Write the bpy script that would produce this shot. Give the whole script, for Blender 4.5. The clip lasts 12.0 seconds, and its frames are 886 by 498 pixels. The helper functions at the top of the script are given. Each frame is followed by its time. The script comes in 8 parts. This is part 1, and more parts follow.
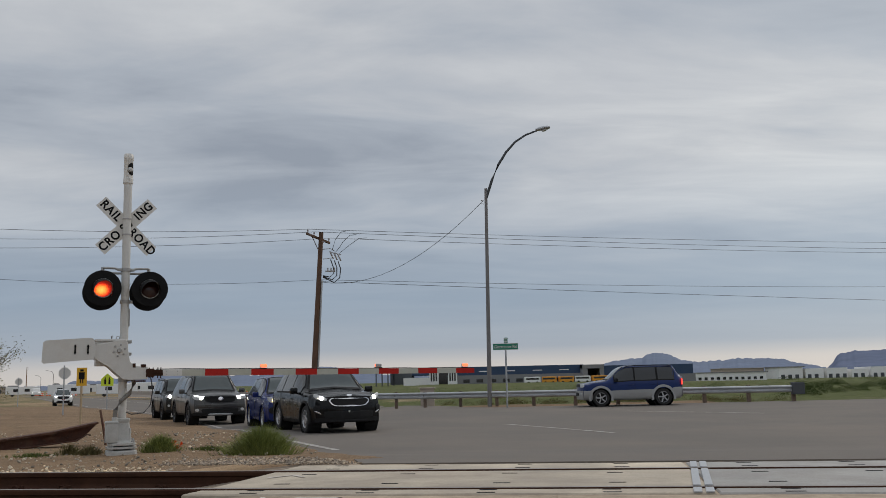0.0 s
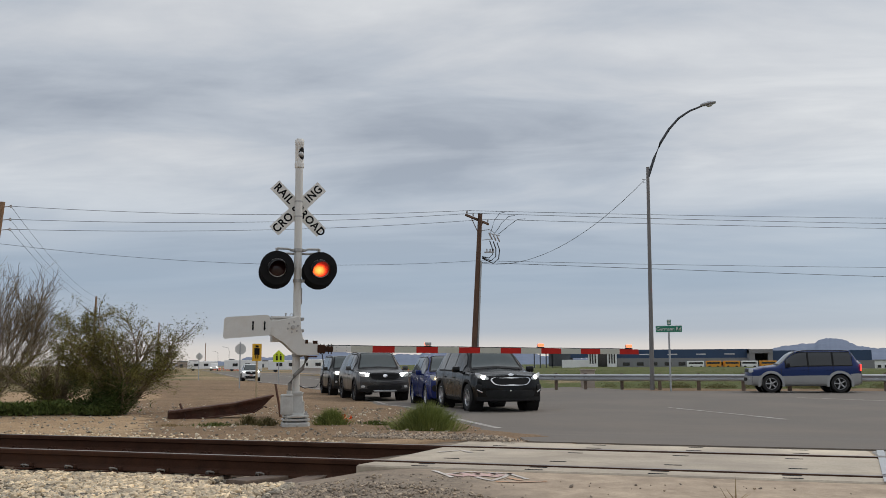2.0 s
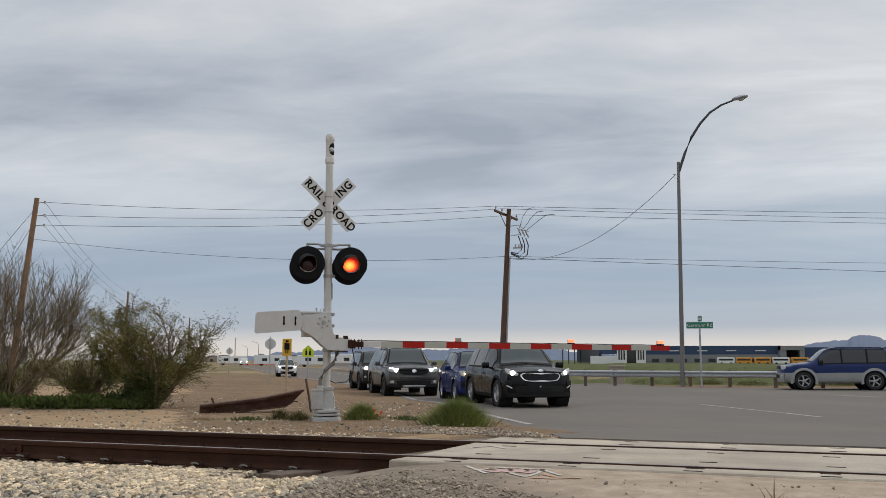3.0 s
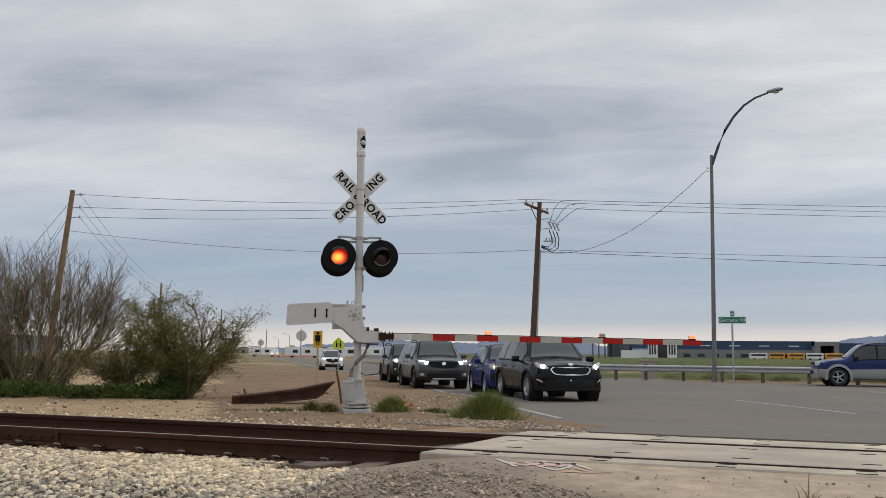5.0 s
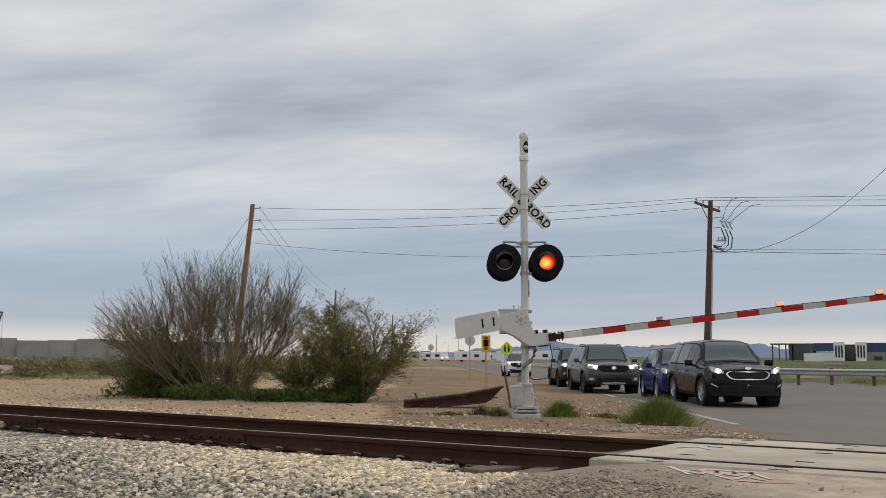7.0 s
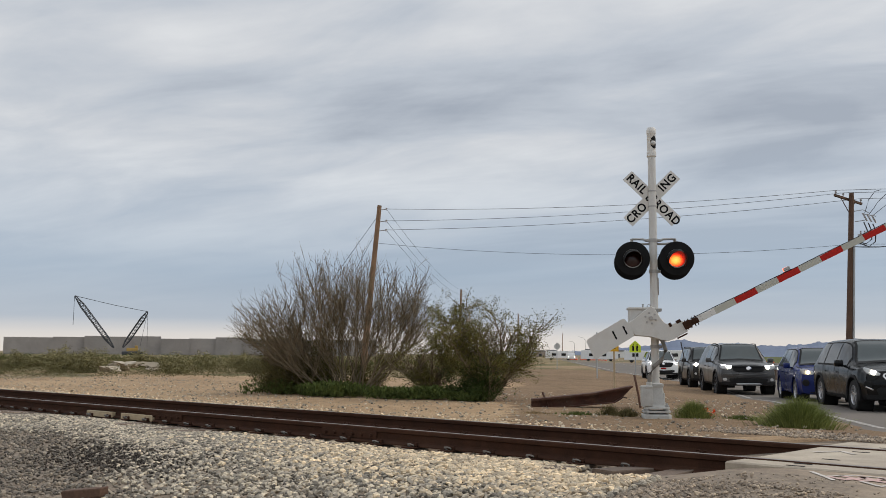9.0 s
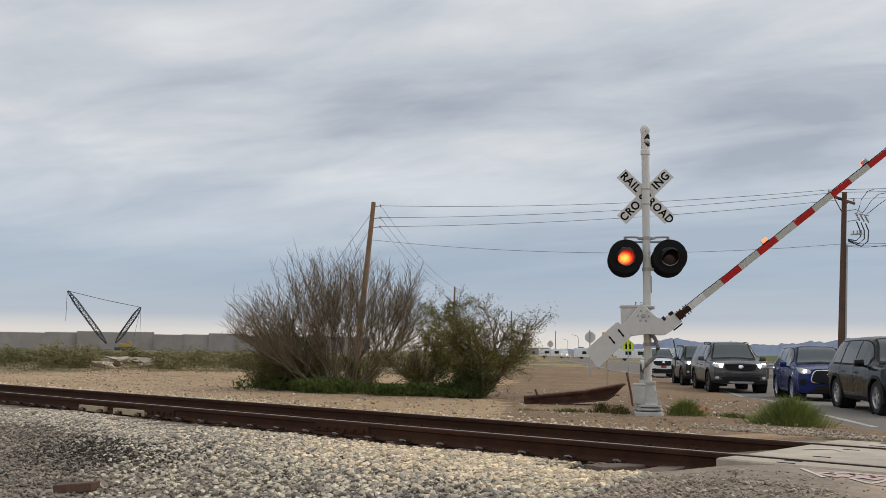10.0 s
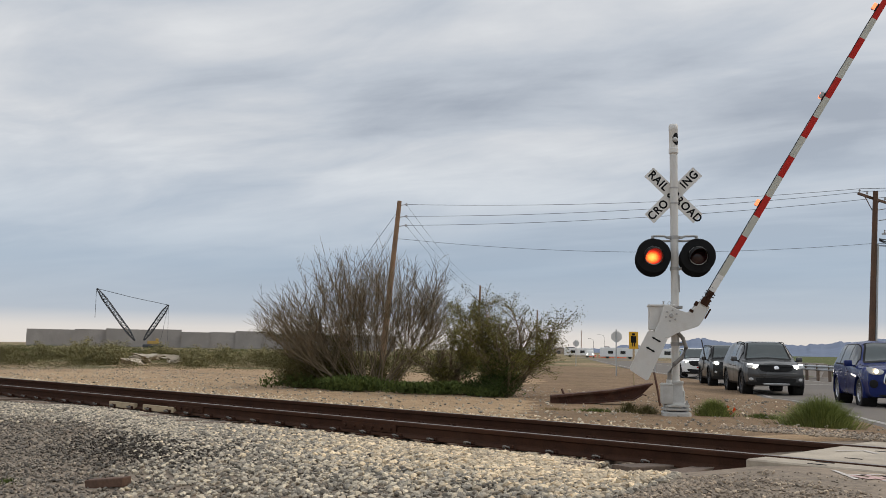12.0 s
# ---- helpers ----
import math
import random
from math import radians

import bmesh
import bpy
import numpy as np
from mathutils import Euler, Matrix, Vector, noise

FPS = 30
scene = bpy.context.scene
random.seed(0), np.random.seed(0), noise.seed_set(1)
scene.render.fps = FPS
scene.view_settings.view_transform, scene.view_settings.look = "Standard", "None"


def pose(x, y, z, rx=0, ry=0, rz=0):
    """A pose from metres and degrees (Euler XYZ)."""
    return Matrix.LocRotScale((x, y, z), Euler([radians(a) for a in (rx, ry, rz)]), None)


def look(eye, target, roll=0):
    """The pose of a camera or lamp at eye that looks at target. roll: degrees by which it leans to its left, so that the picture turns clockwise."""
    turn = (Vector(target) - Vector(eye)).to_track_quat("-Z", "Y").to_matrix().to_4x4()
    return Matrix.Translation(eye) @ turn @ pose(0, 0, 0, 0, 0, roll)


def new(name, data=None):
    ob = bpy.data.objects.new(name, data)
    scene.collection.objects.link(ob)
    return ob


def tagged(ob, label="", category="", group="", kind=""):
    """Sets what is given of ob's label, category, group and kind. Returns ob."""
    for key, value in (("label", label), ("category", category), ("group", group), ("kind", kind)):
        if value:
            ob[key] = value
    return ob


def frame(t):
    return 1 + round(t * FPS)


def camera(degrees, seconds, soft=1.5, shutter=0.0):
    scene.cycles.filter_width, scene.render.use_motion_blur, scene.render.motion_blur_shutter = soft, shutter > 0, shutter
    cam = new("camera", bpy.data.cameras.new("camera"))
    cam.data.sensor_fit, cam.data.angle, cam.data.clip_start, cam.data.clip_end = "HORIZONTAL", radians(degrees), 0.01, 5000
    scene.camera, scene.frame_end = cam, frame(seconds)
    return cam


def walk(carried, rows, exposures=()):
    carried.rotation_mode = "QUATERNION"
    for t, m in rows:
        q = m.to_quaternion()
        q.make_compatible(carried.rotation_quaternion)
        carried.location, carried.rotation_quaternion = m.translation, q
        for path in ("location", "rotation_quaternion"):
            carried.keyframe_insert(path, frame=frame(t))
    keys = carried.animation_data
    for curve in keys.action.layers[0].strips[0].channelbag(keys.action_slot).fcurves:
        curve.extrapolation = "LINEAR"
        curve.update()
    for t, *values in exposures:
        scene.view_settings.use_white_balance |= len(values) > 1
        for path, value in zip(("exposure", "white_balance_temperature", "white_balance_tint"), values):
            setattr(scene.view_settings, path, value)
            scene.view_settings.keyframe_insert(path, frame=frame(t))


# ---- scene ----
cam = camera(51.55, 12.0, soft=0.55)
# seconds, place of the eye, yaw to the left, pitch up, lean
PATH = [
    (0, 0.057, 0.008, 1.214, 0.07, 8.19, -1.30),
    (0.5, 0.044, 0.002, 1.216, 5.04, 7.83, -1.05),
    (1, 0.047, -0.006, 1.210, 7.48, 7.62, -0.77),
    (1.5, 0.036, -0.007, 1.201, 8.84, 7.43, -0.45),
    (2, -0.026, -0.001, 1.187, 9.98, 7.16, -0.23),
    (2.5, -0.055, 0.011, 1.191, 11.03, 7.13, -0.07),
    (3, -0.068, 0.013, 1.186, 11.74, 6.89, -0.00),
    (5, -0.078, 0.006, 1.186, 13.63, 6.45, 0.46),
    (5.5, -0.067, -0.002, 1.185, 15.37, 6.48, 0.48),
    (6, -0.054, -0.002, 1.185, 17.90, 6.50, 0.42),
    (6.5, -0.058, -0.017, 1.192, 20.87, 6.55, 0.30),
    (7, -0.051, -0.016, 1.195, 24.04, 6.64, 0.24),
    (7.5, -0.056, -0.029, 1.196, 27.01, 6.74, 0.12),
    (9.5, -0.061, -0.051, 1.201, 32.15, 6.46, 0.52),
    (10, -0.052, -0.054, 1.189, 31.47, 6.35, 0.74),
    (10.5, -0.054, -0.063, 1.194, 30.97, 6.35, 0.77),
    (11, -0.055, -0.061, 1.195, 31.05, 6.34, 0.89),
    (11.5, -0.063, -0.068, 1.191, 31.79, 6.34, 0.98),
    (12, -0.069, -0.070, 1.187, 33.06, 6.25, 1.03),
]


def eye_pose(x, y, z, yaw, pitch, lean):
    return pose(x, y, z, 90 + pitch, 0, yaw) @ pose(0, 0, 0, 0, 0, lean)


# the phone's exposure rises as it turns away from the bright side of the sky
EXPOSURE = [(0, -0.28, 6500, 10), (0.5, -0.20, 6510, 10), (1.0, -0.09, 6520, 10), (2.5, -0.02, 6540, 10), (5.0, 0.03, 6600, 10), (7.5, 0.05, 6620, 10), (9.5, 0.08, 6600, 10), (12, 0.09, 6600, 10)]
walk(cam, [(row[0], eye_pose(*row[1:])) for row in PATH], EXPOSURE)

# ---- world, sun ----
world = bpy.data.worlds.new("world")
scene.world = world
world.use_nodes = True


def link_math(nt, op, a, b=None, clamp=False):
    n = nt.nodes.new("ShaderNodeMath")
    n.operation, n.use_clamp = op, clamp
    for k, v in enumerate((a, b)):
        if v is None:
            continue
        if isinstance(v, (int, float)):
            n.inputs[k].default_value = v
        else:
            nt.links.new(v, n.inputs[k])
    return n.outputs[0]


def link_ramp(nt, fac, stops, mode="LINEAR"):
    n = nt.nodes.new("ShaderNodeValToRGB")
    n.color_ramp.interpolation = mode
    e = n.color_ramp.elements
    while len(e) < len(stops):
        e.new(0.5)
    for k, (at, col) in enumerate(stops):
        e[k].position = at
        e[k].color = (*col, 1) if len(col) == 3 else col
    nt.links.new(fac, n.inputs[0])
    return n.outputs[0]


def link_noise(nt, vec, scale, detail=4, rough=0.55, warp=0.0):
    n = nt.nodes.new("ShaderNodeTexNoise")
    n.inputs["Scale"].default_value = scale
    n.inputs["Detail"].default_value = detail
    n.inputs["Roughness"].default_value = rough
    n.inputs["Distortion"].default_value = warp
    if vec is not None:
        nt.links.new(vec, n.inputs["Vector"])
    return n.outputs["Fac"]


def link_mix(nt, fac, a, b, mode="MIX"):
    n = nt.nodes.new("ShaderNodeMix")
    n.data_type, n.blend_type = "RGBA", mode
    for key, v in ((0, fac), (6, a), (7, b)):
        if isinstance(v, (int, float)):
            n.inputs[key].default_value = v
        elif isinstance(v, tuple):
            n.inputs[key].default_value = (*v, 1)
        else:
            nt.links.new(v, n.inputs[key])
    return n.outputs[2]


def build_world():
    nt = world.node_tree
    nt.nodes.clear()
    out = nt.nodes.new("ShaderNodeOutputWorld")
    tc = nt.nodes.new("ShaderNodeTexCoord")
    sep = nt.nodes.new("ShaderNodeSeparateXYZ")
    nt.links.new(tc.outputs["Generated"], sep.inputs[0])
    x, y, z = sep.outputs
    # cloud deck: the way up projected onto a high plane, long along one wind direction
    zz = link_math(nt, "ADD", link_math(nt, "MAXIMUM", z, 0.0), 0.10)
    px, py = link_math(nt, "DIVIDE", x, zz), link_math(nt, "DIVIDE", y, zz)
    com = nt.nodes.new("ShaderNodeCombineXYZ")
    nt.links.new(px, com.inputs[0])
    nt.links.new(py, com.inputs[1])
    mp = nt.nodes.new("ShaderNodeMapping")
    mp.inputs["Rotation"].default_value = (0, 0, radians(-24))
    mp.inputs["Scale"].default_value = (0.42, 1.0, 1.0)
    mp.inputs["Location"].default_value = (3.1, 1.7, 0.0)
    nt.links.new(com.outputs[0], mp.inputs[0])
    big = link_noise(nt, mp.outputs[0], 0.58, 7, 0.55, 0.55)
    mp2 = nt.nodes.new("ShaderNodeMapping")
    mp2.inputs["Rotation"].default_value = (0, 0, radians(-18))
    mp2.inputs["Scale"].default_value = (0.62, 1.25, 1.0)
    nt.links.new(com.outputs[0], mp2.inputs[0])
    fine = link_noise(nt, mp2.outputs[0], 1.9, 7, 0.55, 0.5)
    mixed = link_math(nt, "ADD", link_math(nt, "MULTIPLY", big, 0.68), link_math(nt, "MULTIPLY", fine, 0.32))
    cloud = link_ramp(nt, mixed, [(0.37, (0.35, 0.382, 0.435)), (0.46, (0.485, 0.515, 0.56)), (0.53, (0.605, 0.615, 0.635)), (0.64, (0.80, 0.795, 0.785))])
    # towards the horizon the deck merges into a pale blue-grey, with a warm bright slit low down
    low = link_ramp(nt, z, [(0.0, (1, 1, 1)), (0.09, (0.84, 0.84, 0.84)), (0.23, (0, 0, 0))])
    haze = link_ramp(nt, z, [(0.0, (0.72, 0.655, 0.595)), (0.018, (0.68, 0.635, 0.60)), (0.036, (0.41, 0.455, 0.52)), (0.085, (0.335, 0.41, 0.505)), (0.16, (0.40, 0.47, 0.56))])
    sky = link_mix(nt, low, cloud, haze)
    # brighter to the sun's side, and overhead
    side = link_math(nt, "ADD", link_math(nt, "MULTIPLY", x, 0.80), link_math(nt, "MULTIPLY", y, 0.60))
    glow = link_ramp(nt, side, [(0.70, (1.0, 0.99, 0.98)), (0.98, (1.26, 1.23, 1.17))])
    sky = link_mix(nt, 1.0, sky, glow, "MULTIPLY")
    sky = link_mix(nt, 1.0, sky, (0.965, 1.0, 1.035), "MULTIPLY")
    top = link_ramp(nt, z, [(0.42, (0.0, 0.0, 0.0)), (0.95, (1.0, 1.0, 1.0))])
    gain = link_math(nt, "ADD", link_math(nt, "MULTIPLY", top, 0.9), 1.0)
    bg = nt.nodes.new("ShaderNodeBackground")
    nt.links.new(sky, bg.inputs[0])
    nt.links.new(gain, bg.inputs[1])
    air = nt.nodes.new("ShaderNodeTexSky")
    air.sky_type, air.sun_disc = "NISHITA", False
    air.sun_elevation, air.sun_rotation = radians(42), radians(53)
    bg2 = nt.nodes.new("ShaderNodeBackground")
    bg2.inputs[1].default_value = 0.006
    nt.links.new(air.outputs[0], bg2.inputs[0])
    add = nt.nodes.new("ShaderNodeAddShader")
    nt.links.new(bg.outputs[0], add.inputs[0])
    nt.links.new(bg2.outputs[0], add.inputs[1])
    nt.links.new(add.outputs[0], out.inputs[0])


build_world()
sun = new("sun", bpy.data.lights.new("sun", "SUN"))
sun.data.energy, sun.data.angle, sun.data.color = 1.0, radians(28), (1.0, 0.90, 0.78)
sun.matrix_world = look((36, 27, 40), (0, 0, 0))

# ---- materials ----


def material(name, base, rough=0.7, metal=0.0, vary=0.25, scale=6.0, fine=60.0, bump=0.15, dirt=None, dirt_amount=0.0, coat=0.0, spec=0.5, per_piece=0.0, space="Object", dirt_scale=1.3, island=0.0, trans=0.0):
    """A surface with two scales of variation, a stain layer and fine relief."""
    m = bpy.data.materials.new(name)
    m.use_nodes = True
    nt = m.node_tree
    b = nt.nodes["Principled BSDF"]
    if space == "World":
        vec = nt.nodes.new("ShaderNodeNewGeometry").outputs["Position"]
    else:
        vec = nt.nodes.new("ShaderNodeTexCoord").outputs["Object"]
    n1, n2 = link_noise(nt, vec, scale, 5), link_noise(nt, vec, fine, 3)
    both = link_math(nt, "ADD", link_math(nt, "MULTIPLY", n1, 0.6), link_math(nt, "MULTIPLY", n2, 0.4))
    dark = tuple(c * (1 - vary) for c in base)
    light = tuple(min(c * (1 + vary), 0.9) for c in base)
    col = link_ramp(nt, both, [(0.32, dark), (0.68, light)])
    if per_piece:
        oi = nt.nodes.new("ShaderNodeObjectInfo").outputs["Random"]
        f = link_math(nt, "ADD", link_math(nt, "MULTIPLY", oi, 2 * per_piece), 1 - per_piece)
        col = link_mix(nt, 1.0, col, f, "MULTIPLY")
    if island:
        ri = nt.nodes.new("ShaderNodeNewGeometry").outputs["Random Per Island"]
        f = link_ramp(nt, ri, [(0.0, (1 - island,) * 3), (0.35, (1 - 0.4 * island,) * 3), (0.7, (1.0, 0.97, 0.92)), (1.0, (1 + 0.8 * island, 1 + island * 0.7, 1 + island * 0.5))])
        col = link_mix(nt, 1.0, col, f, "MULTIPLY")
    if dirt:
        d = link_noise(nt, vec, dirt_scale, 6, 0.65, 0.4)
        fac = link_ramp(nt, d, [(0.62 - 0.4 * dirt_amount, (0, 0, 0)), (0.80 - 0.2 * dirt_amount, (dirt_amount,) * 3)])
        col = link_mix(nt, fac, col, dirt)
    nt.links.new(col, b.inputs["Base Color"])
    r = link_ramp(nt, n1, [(0.3, (max(rough - 0.12, 0.02),) * 3), (0.7, (min(rough + 0.1, 1.0),) * 3)])
    nt.links.new(r, b.inputs["Roughness"])
    b.inputs["Metallic"].default_value = metal
    b.inputs["Specular IOR Level"].default_value = spec
    b.inputs["Coat Weight"].default_value = coat
    b.inputs["Coat Roughness"].default_value = 0.03
    b.inputs["Transmission Weight"].default_value = trans
    if bump:
        bp = nt.nodes.new("ShaderNodeBump")
        bp.inputs["Strength"].default_value = bump
        bp.inputs["Distance"].default_value = 0.02
        nt.links.new(both, bp.inputs["Height"])
        nt.links.new(bp.outputs[0], b.inputs["Normal"])
    return m


def glow_material(name, colour, strength):
    m = bpy.data.materials.new(name)
    m.use_nodes = True
    b = m.node_tree.nodes["Principled BSDF"]
    b.inputs["Base Color"].default_value = (*colour, 1)
    b.inputs["Emission Color"].default_value = (*colour, 1)
    b.inputs["Emission Strength"].default_value = strength
    b.inputs["Roughness"].default_value = 0.3
    return m


def signal_glow(name):
    """A lit signal lens: hot orange low in the roundel, deep red towards its rim, broken by small prisms."""
    m = bpy.data.materials.new(name)
    m.use_nodes = True
    nt = m.node_tree
    b = nt.nodes["Principled BSDF"]
    sep = nt.nodes.new("ShaderNodeSeparateXYZ")
    pos = nt.nodes.new("ShaderNodeTexCoord").outputs["Object"]
    nt.links.new(pos, sep.inputs[0])
    x, y = link_math(nt, "ADD", sep.outputs[0], 0.025), link_math(nt, "ADD", sep.outputs[1], 0.035)
    reach = link_math(nt, "SQRT", link_math(nt, "ADD", link_math(nt, "MULTIPLY", x, x), link_math(nt, "MULTIPLY", link_math(nt, "MULTIPLY", y, y), 1.35)))
    grain = link_noise(nt, pos, 38.0, 3, 0.6)
    fac = link_math(nt, "ADD", reach, link_math(nt, "MULTIPLY", link_math(nt, "SUBTRACT", grain, 0.5), 0.07))
    col = link_ramp(nt, fac, [(0.0, (1.0, 0.42, 0.08)), (0.055, (1.0, 0.30, 0.045)), (0.10, (0.95, 0.10, 0.018)), (0.125, (0.42, 0.018, 0.008)), (0.17, (0.10, 0.006, 0.004))])
    nt.links.new(col, b.inputs["Emission Color"])
    b.inputs["Emission Strength"].default_value = 2.0
    b.inputs["Base Color"].default_value = (0.10, 0.01, 0.008, 1)
    b.inputs["Roughness"].default_value = 0.3
    return m


def ground_material(name="desert_soil", plants=None, cover=(0.5, 0.6), tint=(1.24, 1.14, 0.96)):
    """Dry desert soil: tan and brown patches, small stones, and a patchy cover of low plants."""
    m = bpy.data.materials.new(name)
    m.use_nodes = True
    nt = m.node_tree
    b = nt.nodes["Principled BSDF"]
    pos = nt.nodes.new("ShaderNodeNewGeometry").outputs["Position"]
    n1 = link_noise(nt, pos, 0.22, 6, 0.6, 0.3)
    n2 = link_noise(nt, pos, 3.0, 6, 0.65)
    n3 = link_noise(nt, pos, 34.0, 3, 0.6)
    soil = link_ramp(nt, n1, [(0.34, (0.19, 0.125, 0.074)), (0.50, (0.33, 0.232, 0.146)), (0.64, (0.49, 0.368, 0.245))])
    soil = link_mix(nt, 0.55, soil, link_ramp(nt, n2, [(0.3, (0.12, 0.08, 0.05)), (0.5, (0.30, 0.213, 0.136)), (0.72, (0.50, 0.385, 0.265))]))
    soil = link_mix(nt, 0.45, soil, link_ramp(nt, n3, [(0.36, (0.08, 0.056, 0.04)), (0.64, (0.42, 0.335, 0.255))]))
    if plants:
        n4 = link_noise(nt, pos, 0.09, 7, 0.7, 0.4)
        fac = link_ramp(nt, n4, [(cover[0], (0, 0, 0)), (cover[1], (1, 1, 1))])
        soil = link_mix(nt, fac, soil, link_ramp(nt, n2, [(0.3, tuple(c * 0.55 for c in plants)), (0.7, tuple(c * 1.35 for c in plants))]))
    soil = link_mix(nt, 1.0, soil, tint, "MULTIPLY")
    nt.links.new(soil, b.inputs["Base Color"])
    b.inputs["Roughness"].default_value = 0.95
    b.inputs["Specular IOR Level"].default_value = 0.2
    bp = nt.nodes.new("ShaderNodeBump")
    bp.inputs["Strength"].default_value = 0.5
    bp.inputs["Distance"].default_value = 0.04
    nt.links.new(link_math(nt, "ADD", n3, n2), bp.inputs["Height"])
    nt.links.new(bp.outputs[0], b.inputs["Normal"])
    return m


